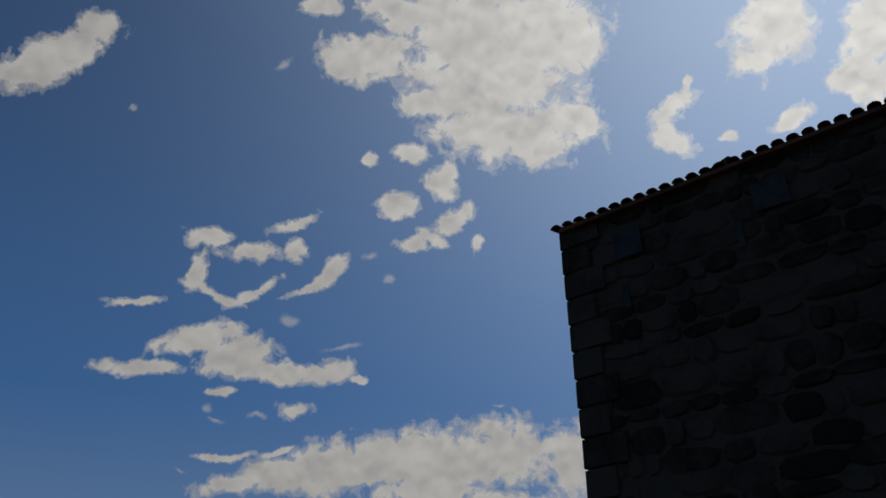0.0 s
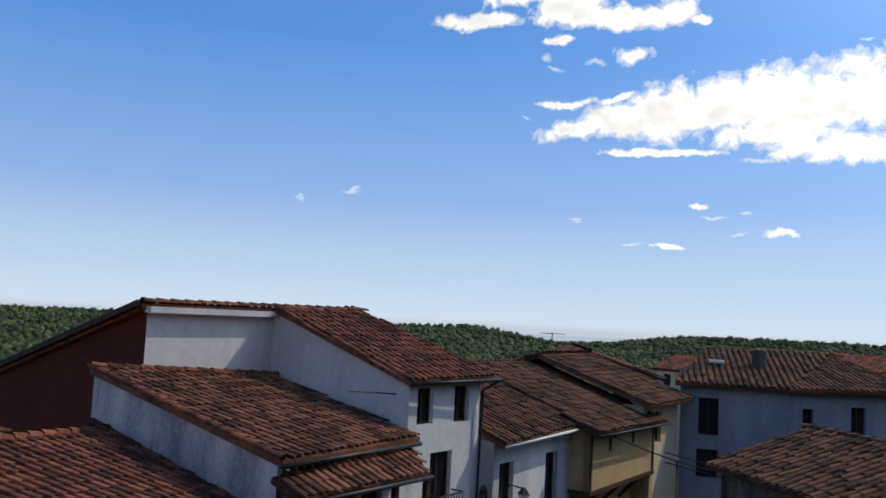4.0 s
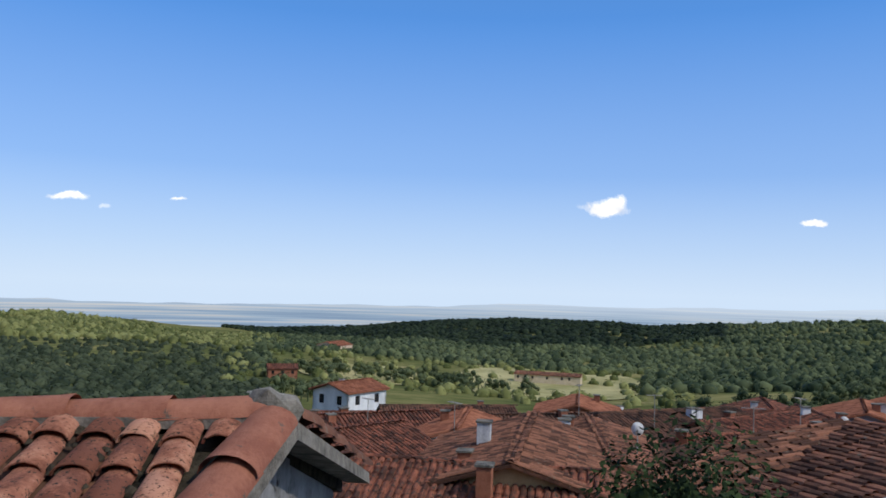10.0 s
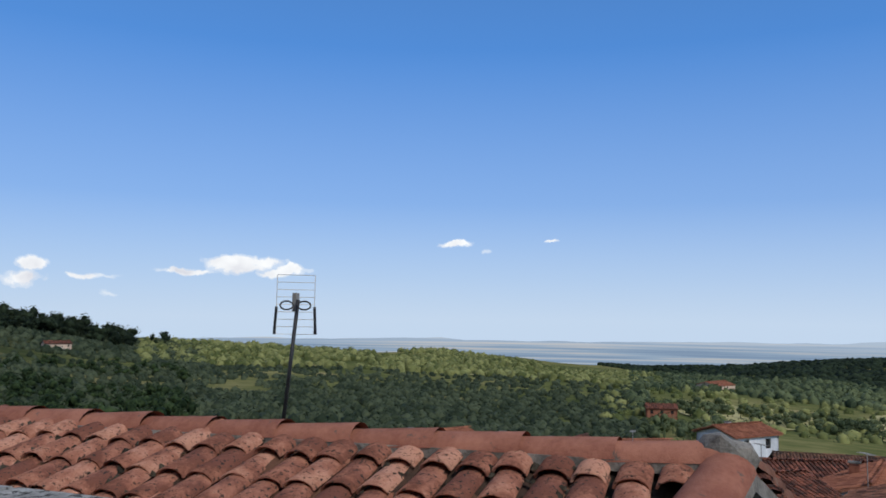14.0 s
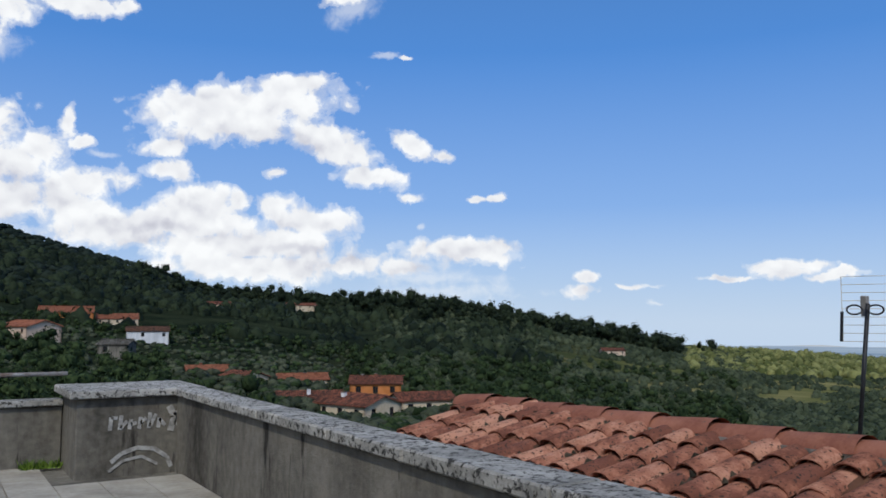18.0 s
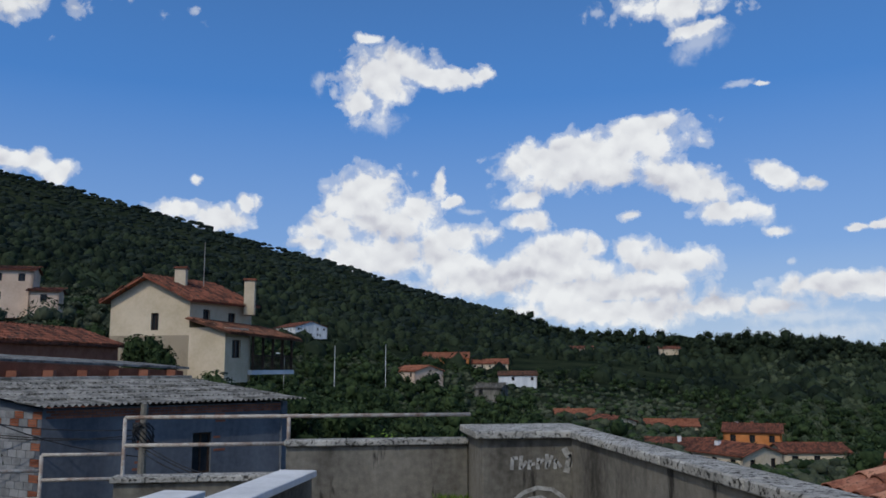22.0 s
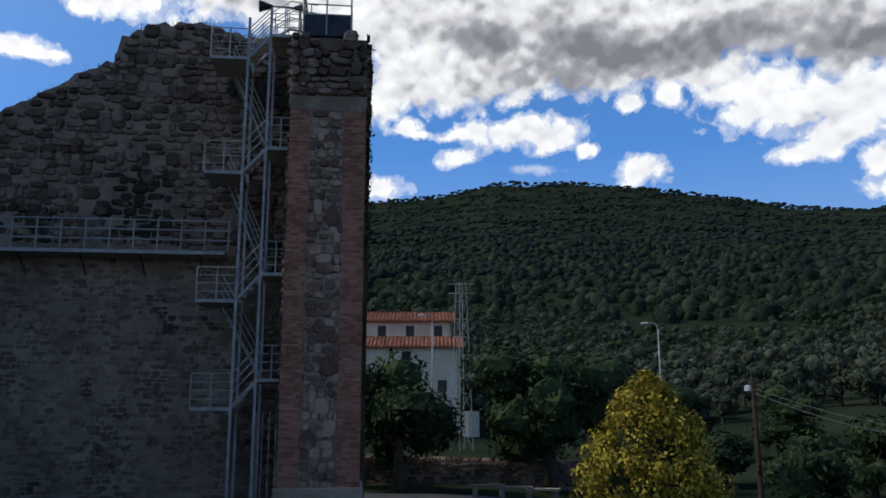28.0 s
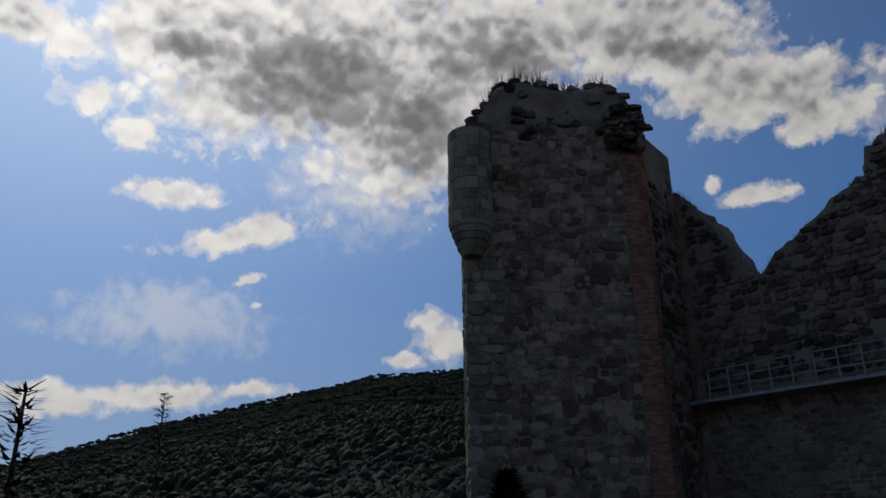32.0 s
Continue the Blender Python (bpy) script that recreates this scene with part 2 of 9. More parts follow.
puff(267.8, 28.3, 2.61, 1.32, 10, "cumulus")
puff(264.1, 26.4, 1.34, 1.16, 7, "cumulus")
puff(260.0, 27.0, 2.13, 1.76, 5, "cumulus")
puff(254.1, 28.8, 5.66, 2.07, 3, "cumulus")
puff(241.0, 19.9, 1.58, 0.40, -3, "cumulus")
puff(318.6, 32.1, 1.89, 1.79, 16, "cumulus")
puff(316.5, 29.3, 2.19, 1.20, 14, "cumulus")
puff(313.5, 27.6, 1.37, 1.23, 10, "cumulus")
puff(310.7, 23.9, 3.78, 0.79, 3, "cumulus")
puff(305.2, 21.4, 4.78, 0.97, 13, "cumulus")
puff(303.7, 22.3, 2.85, 0.76, 5, "cumulus")
puff(304.6, 18.4, 1.45, 0.34, 20, "cumulus")
puff(303.7, 16.9, 0.64, 0.22, 18, "cumulus")
puff(290.7, 14.8, 1.67, 1.67, -1, "cumulus")
puff(291.3, 16.0, 1.30, 0.95, 0, "cumulus")
puff(293.1, 13.3, 1.20, 0.52, 0, "cumulus")
puff(311.6, 10.4, 5.17, 0.93, 3, "cumulus")
puff(315.2, 9.5, 3.16, 0.76, 4, "cumulus")
puff(303.6, 11.2, 2.16, 0.63, 2, "cumulus")
puff(317.3, 10.4, 1.90, 0.76, 5, "cumulus")
puff(267.1, 22.8, 2.29, 0.61, 0, "cumulus")
puff(206.3, 23.6, 5.26, 1.93, 7, "thick")
puff(223.6, 25.4, 17.89, 2.36, 5, "thick")
puff(235.8, 24.4, 8.55, 1.98, 10, "thick")
puff(209.2, 25.2, 8.37, 2.85, -3, "thick")
puff(201.8, 24.7, 2.24, 2.24, -5, "thick")
puff(249.8, 28.6, 5.67, 2.27, 0, "thick")
puff(237.7, 28.1, 7.45, 4.29, -6, "thick")
puff(227.5, 26.5, 8.63, 2.94, -10, "thick")
puff(220.4, 23.8, 3.44, 1.64, -12, "thick")
puff(302.4, 33.9, 9.39, 4.88, 6, "thick")
puff(294.1, 30.6, 5.81, 4.65, 1, "thick")
puff(310.0, 34.5, 5.62, 2.46, 10, "thick")
puff(273.4, 34.5, 6.47, 2.70, -10, "thick")
puff(265.8, 29.8, 4.96, 1.99, -14, "thick")
puff(262.5, 27.3, 1.93, 1.45, -14, "thick")
puff(287.1, 34.7, 7.74, 4.26, -3, "thick")
puff(321.4, 33.1, 1.84, 1.23, 17, "thick")
puff(6.6, 28.8, 0.79, 0.43, 1, "wisp")
puff(5.0, 27.4, 0.59, 0.43, 0, "wisp")
puff(14.8, 41.4, 0.95, 0.30, 28, "wisp")
puff(26.4, 36.9, 0.31, 0.28, 15, "wisp")
puff(8.7, 22.5, 1.79, 0.31, 13, "wisp")
puff(14.3, 17.6, 0.82, 0.26, 2, "wisp")
puff(17.1, 17.2, 0.71, 0.21, 3, "wisp")
puff(17.8, 17.9, 0.51, 0.51, 3, "wisp")
puff(12.6, 24.1, 0.77, 0.50, 3, "wisp")
puff(25.6, 24.3, 0.62, 0.21, 10, "wisp")
puff(351.5, 10.8, 2.01, 0.67, -3, "wisp")
puff(18.9, 13.9, 0.64, 0.16, -24, "wisp")
puff(3.6, 11.2, 1.53, 0.19, -1, "wisp")
puff(356.9, 18.1, 0.65, 0.14, -3, "wisp")
puff(6.0, 7.4, 0.93, 0.12, 0, "wisp")
puff(4.0, 7.6, 0.35, 0.15, 0, "wisp")
puff(4.5, 6.2, 0.76, 0.15, 0, "wisp")
puff(15.4, 6.9, 0.56, 0.16, 1, "wisp")
puff(11.3, 5.5, 0.70, 0.12, 0, "wisp")
puff(31.0, 8.4, 0.54, 0.18, 3, "wisp")
puff(34.6, 7.7, 0.35, 0.14, 5, "wisp")
puff(31.3, 8.2, 0.77, 0.23, 1, "wisp")
puff(34.5, 7.5, 0.36, 0.20, 1, "wisp")
puff(15.2, 6.7, 0.49, 0.14, 0, "wisp")
puff(107.8, 4.8, 0.41, 0.20, 3, "wisp")
puff(133.3, 2.6, 0.97, 0.16, 0, "wisp")
puff(133.1, 1.5, 0.58, 0.16, 0, "wisp")
puff(151.9, 18.4, 1.56, 0.26, 5, "wisp")
puff(149.3, 6.8, 0.39, 0.31, 1, "wisp")
puff(150.1, 3.7, 4.67, 1.56, 1, "wisp")
puff(150.9, 9.5, 1.15, 0.54, 1, "wisp")
puff(147.7, 2.1, 6.63, 0.86, 0, "wisp")
puff(181.6, 19.5, 0.74, 0.89, 5, "wisp")
puff(154.3, 21.3, 2.62, 1.12, 25, "wisp")
puff(151.7, 18.5, 1.31, 0.22, -6, "wisp")
puff(170.7, 10.8, 1.41, 0.35, 0, "wisp")
puff(177.2, 16.9, 2.24, 1.12, 2, "wisp")
puff(149.6, 8.7, 0.95, 0.51, -3, "wisp")
puff(148.8, 3.1, 6.11, 0.79, -2, "wisp")
puff(231.9, 17.3, 2.25, 0.45, -6, "wisp")
puff(309.7, 15.7, 9.29, 3.22, 5, "wisp")
puff(297.5, 25.4, 7.96, 4.78, 3, "wisp")
puff(158.2, 11.6, 4.72, 0.94, -11, "base")
puff(159.7, 12.6, 2.82, 0.71, 5, "base")
puff(163.3, 5.7, 3.73, 0.68, 3, "base")
puff(154.6, 4.4, 4.06, 0.81, 2, "base")
puff(167.2, 5.5, 2.23, 0.57, 4, "base")
puff(175.5, 8.6, 2.70, 1.31, -20, "base")
puff(177.8, 9.7, 1.31, 0.85, 0, "base")
puff(167.6, 6.2, 4.77, 0.80, 0, "base")
puff(162.4, 5.8, 3.58, 0.64, 0, "base")
puff(157.3, 5.2, 2.72, 0.54, -1, "base")
puff(148.4, 3.7, 3.23, 0.50, -2, "base")
puff(205.2, 23.4, 3.86, 1.58, 7, "base")
puff(212.6, 18.7, 2.27, 0.78, 7, "base")
puff(223.6, 24.6, 12.34, 1.79, 5, "base")
puff(209.3, 23.3, 5.79, 1.47, -1, "base")
puff(211.8, 19.0, 2.38, 0.87, 0, "base")
puff(231.7, 19.5, 1.80, 0.50, 6, "base")
puff(226.5, 24.9, 7.00, 1.75, -10, "base")
puff(234.4, 25.9, 3.35, 1.49, -8, "base")
puff(231.3, 19.9, 1.84, 0.66, -6, "base")
puff(300.5, 32.9, 7.58, 3.79, 5, "base")
puff(292.3, 29.4, 4.41, 3.61, 0, "base")
puff(285.8, 33.9, 5.36, 3.06, -4, "base")
puff(272.3, 33.2, 4.30, 1.43, -11, "base")
puff(310.7, 33.6, 2.84, 1.06, 10, "base")

fine = wnoise(46.0, 9.0, 0.62, distort=0.4).outputs["Fac"]
coarse = wnoise(11.0, 5.0, 0.55).outputs["Fac"]
billow = wnoise(15.0, 7.0, 0.52, distort=0.5).outputs["Fac"]
raised = W.nodes.new("ShaderNodeVectorMath")
raised.operation = "ADD"
W.links.new(stirred, raised.inputs[0])
raised.inputs[1].default_value = (0.0, 0.0, 0.011)


def heads(scale, vector):
    """Rounded heads of cumulus: cells of a Voronoi pattern."""
    n = W.nodes.new("ShaderNodeTexVoronoi")
    n.feature = "SMOOTH_F1"
    n.inputs["Scale"].default_value, n.inputs["Smoothness"].default_value = scale, 0.3
    W.links.new(vector, n.inputs["Vector"])
    return wmath("SUBTRACT", 0.42, n.outputs["Distance"])


def swelling(vector):
    return wmath("ADD", wmath("MULTIPLY", heads(22.0, vector), 0.5), wmath("MULTIPLY", heads(54.0, vector), 0.4))


cauliflower = swelling(stirred)
# where the swelling grows upwards one looks at the shaded underside of a head
underside = wmath("SUBTRACT", swelling(raised.outputs[0]), cauliflower)


def wramp(value, stops, interpolation="LINEAR"):
    n = W.nodes.new("ShaderNodeValToRGB")
    n.color_ramp.interpolation = interpolation
    while len(n.color_ramp.elements) < len(stops):
        n.color_ramp.elements.new(0.5)
    for e, (p, c) in zip(n.color_ramp.elements, stops):
        e.position, e.color = p, c
    W.links.new(value, n.inputs[0])
    return n.outputs["Color"]


def wmix(fac, a, b):
    n = W.nodes.new("ShaderNodeMix")
    n.data_type = "RGBA"
    for sock, v in ((n.inputs[0], fac), (n.inputs[6], a), (n.inputs[7], b)):
        if isinstance(v, (int, float, tuple)):
            sock.default_value = v
        else:
            W.links.new(v, sock)
    return n.outputs[2]


def body(kind, ragged):
    """How deep inside the clouds of a kind a direction lies: 0 outside, 1 in the middle."""
    grain = wmath("MULTIPLY", wmath("SUBTRACT", fine, 0.5), ragged)
    swell = wmath("MULTIPLY", wmath("SUBTRACT", coarse, 0.5), ragged * 0.7)
    return wmath("ADD", wmath("ADD", wmath("SUBTRACT", 1.0, field[kind]), grain), swell)


# the gain of the sky: clouds are given in the same units as the blue behind them
grey = lambda v, b=1.0: (v * 0.97, v * 0.99, v * b, 1)
# camera white balance of the blue, and the pale air near the horizon
tint = W.nodes.new("ShaderNodeVectorMath")
tint.operation = "MULTIPLY"
W.links.new(sky.outputs[0], tint.inputs[0])
tint.inputs[1].default_value = (0.635, 0.885, 1.14)
height_of = W.nodes.new("ShaderNodeSeparateXYZ")
W.links.new(direction, height_of.inputs[0])
deepen = wramp(height_of.outputs["Z"], ((0.0, (0.7, 0.7, 0.7, 1)), (0.3, (0.62, 0.62, 0.62, 1)), (0.55, (0.15, 0.15, 0.15, 1)), (0.75, (0, 0, 0, 1))))
haze = wramp(height_of.outputs["Z"], ((0.0, (0.92, 0.92, 0.92, 1)), (0.05, (0.66, 0.66, 0.66, 1)), (0.14, (0.27, 0.27, 0.27, 1)), (0.32, (0, 0, 0, 1))))
result = wmix(haze, wmix(deepen, tint.outputs[0], (0.74, 2.88, 8.0, 1)), (5.8, 7.05, 8.6, 1))
# the glare of the air round the sun
toward = W.nodes.new("ShaderNodeVectorMath")
toward.operation = "DOT_PRODUCT"
W.links.new(direction, toward.inputs[0])
toward.inputs[1].default_value = heading(SUN_BEARING, SUN_HEIGHT)
near_sun = wmath("MAXIMUM", toward.outputs["Value"], 0.0)
result = wmix(wmath("MULTIPLY", wmath("POWER", near_sun, 6.5), 0.6), result, (7.8, 9.8, 12.6, 1))
hollow = wmath("MINIMUM", wmath("MAXIMUM", wmath("SUBTRACT", 1.15, wmath("ADD", field["base"], wmath("MULTIPLY", wmath("SUBTRACT", coarse, 0.5), 1.2))), 0.0), 1.0)
for kind, ragged, reach, edge, tones in (
        ("wisp", 1.6, 0.0, ((0.0, grey(0)), (0.9, grey(0.45))), ((0.0, grey(9.0)), (1.0, grey(10.0)))),
        ("broken", 2.3, 0.36, ((0.0, grey(0)), (0.25, grey(0.35)), (0.6, grey(1.0))), ((0.0, grey(6.2, 1.06)), (0.4, grey(8.0, 1.03)), (0.7, grey(9.4, 1.01)), (1.0, grey(10.6)))),
        ("cumulus", 1.5, 0.30, ((0.0, grey(0)), (0.25, grey(0.35)), (0.62, grey(1.0))), ((0.0, grey(5.2, 1.13)), (0.35, grey(7.0, 1.09)), (0.62, grey(8.8, 1.03)), (1.0, grey(10.3)))),
        ("thick", 1.2, 0.50, ((0.0, grey(0)), (0.2, grey(0.4)), (0.5, grey(1.0))), ((0.0, grey(2.2, 1.10)), (0.35, grey(4.0, 1.08)), (0.62, grey(7.4, 1.03)), (1.0, grey(10.5))))):
    deep = wmath("ADD", body(kind, ragged), reach)
    if kind in ("cumulus", "thick"):
        deep = wmath("ADD", deep, wmath("MULTIPLY", cauliflower, 1.1))
    # lit heads, shaded undersides and grey bases
    inner = wmath("MINIMUM", wmath("MAXIMUM", deep, 0.0), 1.0)
    tone = wmath("SUBTRACT", 0.86, wmath("MULTIPLY", inner, {"wisp": 0.0, "broken": 0.22, "cumulus": 0.12, "thick": 0.24}[kind]))
    tone = wmath("ADD", tone, wmath("MULTIPLY", wmath("SUBTRACT", billow, 0.5), 0.7))
    if kind != "wisp":
        tone = wmath("SUBTRACT", tone, wmath("MULTIPLY", underside, 1.1))
        tone = wmath("SUBTRACT", tone, wmath("MULTIPLY", hollow, {"broken": 0.4, "cumulus": 0.32, "thick": 0.62}[kind]))
    result = wmix(wramp(deep, edge, "EASE"), result, wramp(tone, tones))
# air and cloud are brighter towards the sun
glow = wmath("ADD", 1.0, wmath("MULTIPLY", 1.0, wmath("POWER", near_sun, 7.0)))
lit = W.nodes.new("ShaderNodeVectorMath")
lit.operation = "SCALE"
W.links.new(result, lit.inputs[0])
W.links.new(glow, lit.inputs["Scale"])
result = lit.outputs[0]
background = W.nodes.new("ShaderNodeBackground")
background.inputs["Strength"].default_value = 0.1
W.links.new(result, background.inputs["Color"])
W.links.new(background.outputs[0], W.nodes.new("ShaderNodeOutputWorld").inputs["Surface"])

sun = new("sun", bpy.data.lights.new("sun", "SUN"))
sun.data.energy, sun.data.angle, sun.data.color = 1.95, radians(0.6), (1.0, 0.93, 0.82)
sun.matrix_world = look(heading(SUN_BEARING, SUN_HEIGHT) * 100, (0, 0, 0))

# ---- materials ----


def material(name, dark, light, scale=2.0, rough=0.85, bump=0.25, bump_scale=30.0, vary=0.0, metal=0.0, speck=None, streak=False, pieces=False, mid=None):
    """A weathered surface: two tones mixed by noise in metres, fine relief, and specks or streaks of dirt.
    vary: how far single pieces (mesh islands, or objects where pieces is set) differ in brightness."""
    m = bpy.data.materials.new(name)
    m.use_nodes = True
    t = m.node_tree
    b = t.nodes["Principled BSDF"]
    link = t.links.new
    place = t.nodes.new("ShaderNodeNewGeometry")
    vector = place.outputs["Position"]
    if streak:
        mp = t.nodes.new("ShaderNodeMapping")
        mp.inputs["Scale"].default_value = (1.0, 1.0, 0.18)
        link(vector, mp.inputs["Vector"])
        streaky = mp.outputs[0]

    def noise_at(s, detail, v=None, r=0.6):
        n = t.nodes.new("ShaderNodeTexNoise")
        n.inputs["Scale"].default_value, n.inputs["Detail"].default_value, n.inputs["Roughness"].default_value = s, detail, r
        link(v or vector, n.inputs["Vector"])
        return n.outputs["Fac"]

    ramp = t.nodes.new("ShaderNodeValToRGB")
    ramp.color_ramp.elements[0].position, ramp.color_ramp.elements[1].position = 0.32, 0.68
    ramp.color_ramp.elements[0].color, ramp.color_ramp.elements[1].color = (*dark, 1), (*light, 1)
    if mid:
        e = ramp.color_ramp.elements.new(0.5)
        e.color = (*mid, 1)
    big = noise_at(scale, 6.0, streaky if streak else None)
    small = noise_at(scale * 9, 3.0)
    mix = t.nodes.new("ShaderNodeMath")
    mix.operation = "MULTIPLY_ADD"
    link(small, mix.inputs[0])
    mix.inputs[1].default_value = 0.35
    sub = t.nodes.new("ShaderNodeMath")
    sub.operation = "SUBTRACT"
    link(big, sub.inputs[0])
    sub.inputs[1].default_value = 0.175
    link(sub.outputs[0], mix.inputs[2])
    tone = mix.outputs[0]
    random_out = None
    if vary:
        random_out = t.nodes.new("ShaderNodeObjectInfo").outputs["Random"]
        if not pieces:
            # single pieces differ, whether they are objects or islands of one mesh
            both = t.nodes.new("ShaderNodeMath")
            both.operation = "ADD"
            link(random_out, both.inputs[0])
            link(place.outputs["Random Per Island"], both.inputs[1])
            wrap = t.nodes.new("ShaderNodeMath")
            wrap.operation = "FRACT"
            link(both.outputs[0], wrap.inputs[0])
            random_out = wrap.outputs[0]
        off = t.nodes.new("ShaderNodeMath")
        off.operation = "MULTIPLY_ADD"
        link(random_out, off.inputs[0])
        off.inputs[1].default_value = vary
        s2 = t.nodes.new("ShaderNodeMath")
        s2.operation = "SUBTRACT"
        link(tone, s2.inputs[0])
        s2.inputs[1].default_value = vary / 2
        link(s2.outputs[0], off.inputs[2])
        tone = off.outputs[0]
    link(tone, ramp.inputs[0])
    colour = ramp.outputs["Color"]
    if speck:
        tint, amount, s = speck
        sr = t.nodes.new("ShaderNodeValToRGB")
        sr.color_ramp.elements[0].position, sr.color_ramp.elements[1].position = 1 - amount, min(1.0, 1.06 - amount)
        link(noise_at(s, 5.0, streaky if streak else None, 0.7), sr.inputs[0])
        mx = t.nodes.new("ShaderNodeMix")
        mx.data_type = "RGBA"
        link(sr.outputs["Color"], mx.inputs[0])
        link(colour, mx.inputs[6])
        mx.inputs[7].default_value = (*tint, 1)
        colour = mx.outputs[2]
    link(colour, b.inputs["Base Color"])
    b.inputs["Roughness"].default_value, b.inputs["Metallic"].default_value = rough, metal
    b.inputs["Specular IOR Level"].default_value = 0.25 if rough < 0.8 else 0.1
    if bump:
        bn = t.nodes.new("ShaderNodeBump")
        bn.inputs["Strength"].default_value, bn.inputs["Distance"].default_value = bump, 0.02
        link(noise_at(bump_scale, 5.0), bn.inputs["Height"])
        link(bn.outputs[0], b.inputs["Normal"])
    return m


TILE_RED = material("terracotta_weathered", (0.078, 0.036, 0.026), (0.29, 0.105, 0.064), 1.2, 0.85, 0.4, 60, vary=0.42, speck=((0.062, 0.048, 0.038), 0.46, 5.0))
TILE_OLD = material("terracotta_lichened", (0.082, 0.042, 0.029), (0.29, 0.128, 0.078), 0.9, 0.9, 0.4, 60, vary=0.45, speck=((0.20, 0.165, 0.125), 0.38, 4.0))
TILE_DARK = material("terracotta_sooty", (0.055, 0.036, 0.027), (0.19, 0.092, 0.058), 0.9, 0.9, 0.4, 60, vary=0.4, speck=((0.12, 0.10, 0.075), 0.36, 5.0))
TILE_ORANGE = material("terracotta_new", (0.20, 0.073, 0.041), (0.38, 0.15, 0.084), 1.0, 0.8, 0.25, 60, vary=0.3, speck=((0.14, 0.075, 0.05), 0.36, 6.0))
TILE_NEAR = material("terracotta_near", (0.19, 0.075, 0.05), (0.53, 0.265, 0.175), 6.0, 0.88, 0.5, 110, vary=0.5, pieces=True, mid=(0.36, 0.15, 0.095), speck=((0.04, 0.034, 0.028), 0.44, 42.0))
TILE_RIDGE = material("terracotta_ridge", (0.25, 0.095, 0.062), (0.40, 0.17, 0.11), 5.0, 0.85, 0.4, 90, vary=0.2, pieces=True, speck=((0.13, 0.10, 0.08), 0.37, 14.0))
MORTAR = material("old_mortar", (0.10, 0.092, 0.08), (0.30, 0.275, 0.235), 8.0, 0.95, 0.6, 50)
PLASTER_WHITE = material("stained_white_plaster", (0.52, 0.53, 0.54), (0.78, 0.78, 0.77), 0.6, 0.9, 0.15, 40, streak=True)
PLASTER_DIRTY = material("mouldy_white_plaster", (0.26, 0.265, 0.28), (0.70, 0.70, 0.70), 1.1, 0.92, 0.2, 40, streak=True, speck=((0.16, 0.16, 0.17), 0.36, 1.6))
PLASTER_MAROON = material("maroon_paint", (0.085, 0.024, 0.018), (0.125, 0.036, 0.026), 0.5, 0.85, 0.15, 30)
PLASTER_YELLOW = material("ochre_plaster", (0.40, 0.28, 0.14), (0.55, 0.40, 0.22), 0.7, 0.9, 0.15, 40)
PLASTER_CREAM = material("cream_plaster", (0.52, 0.42, 0.28), (0.67, 0.555, 0.40), 0.5, 0.9, 0.15, 40)
PLASTER_PINK = material("pale_pink_plaster", (0.56, 0.41, 0.30), (0.70, 0.54, 0.41), 0.5, 0.9, 0.15, 40)
PLASTER_BLUE = material("blue_grey_plaster", (0.22, 0.25, 0.32), (0.36, 0.40, 0.48), 0.7, 0.9, 0.15, 40, streak=True)
PLASTER_ORANGE = material("orange_plaster", (0.45, 0.16, 0.05), (0.58, 0.23, 0.08), 0.6, 0.9, 0.1, 40)
BRICK_RED = material("red_brick", (0.20, 0.075, 0.045), (0.34, 0.14, 0.085), 2.0, 0.9, 0.3, 25, vary=0.3)
CONCRETE = material("weathered_concrete", (0.065, 0.06, 0.05), (0.235, 0.218, 0.182), 1.4, 0.95, 0.35, 45, streak=True, speck=((0.04, 0.037, 0.032), 0.40, 3.0))
COPING = material("lichened_coping_stone", (0.20, 0.195, 0.175), (0.50, 0.48, 0.43), 4.0, 0.95, 0.5, 60, vary=0.15, speck=((0.05, 0.048, 0.043), 0.475, 24.0))
COPING_WHITE = material("white_painted_coping", (0.55, 0.55, 0.54), (0.75, 0.75, 0.74), 2.0, 0.8, 0.15, 40)
STONE = material("castle_rubble_stone", (0.12, 0.072, 0.053), (0.37, 0.262, 0.182), 1.3, 0.95, 0.6, 20, vary=0.42, mid=(0.21, 0.137, 0.098), speck=((0.055, 0.045, 0.037), 0.38, 0.45))
STONE_CUT = material("castle_dressed_stone", (0.16, 0.126, 0.088), (0.35, 0.285, 0.20), 1.2, 0.95, 0.4, 30, vary=0.4)
STONE_DARK = material("dark_rubble_wall", (0.085, 0.057, 0.042), (0.25, 0.178, 0.125), 1.0, 0.95, 0.6, 14, vary=0.5, mid=(0.15, 0.108, 0.08), speck=((0.035, 0.032, 0.024), 0.47, 0.33))
# weathered stone, darkened further: the tower's backlit shade is put into the colour
STONE_BACKLIT = material("weathered_backlit_stone", (0.020, 0.018, 0.015), (0.065, 0.057, 0.045), 1.0, 0.95, 0.6, 14, vary=0.4)
RENDER_WALL = material("castle_mortar_bed", (0.15, 0.108, 0.078), (0.31, 0.232, 0.165), 0.9, 0.95, 0.6, 9, speck=((0.06, 0.048, 0.036), 0.42, 0.6))
WALL_COURSE = material("coursed_castle_wall", (0.11, 0.080, 0.059), (0.225, 0.168, 0.124), 0.7, 0.95, 0.5, 18, vary=0.35, speck=((0.05, 0.042, 0.033), 0.40, 0.5))
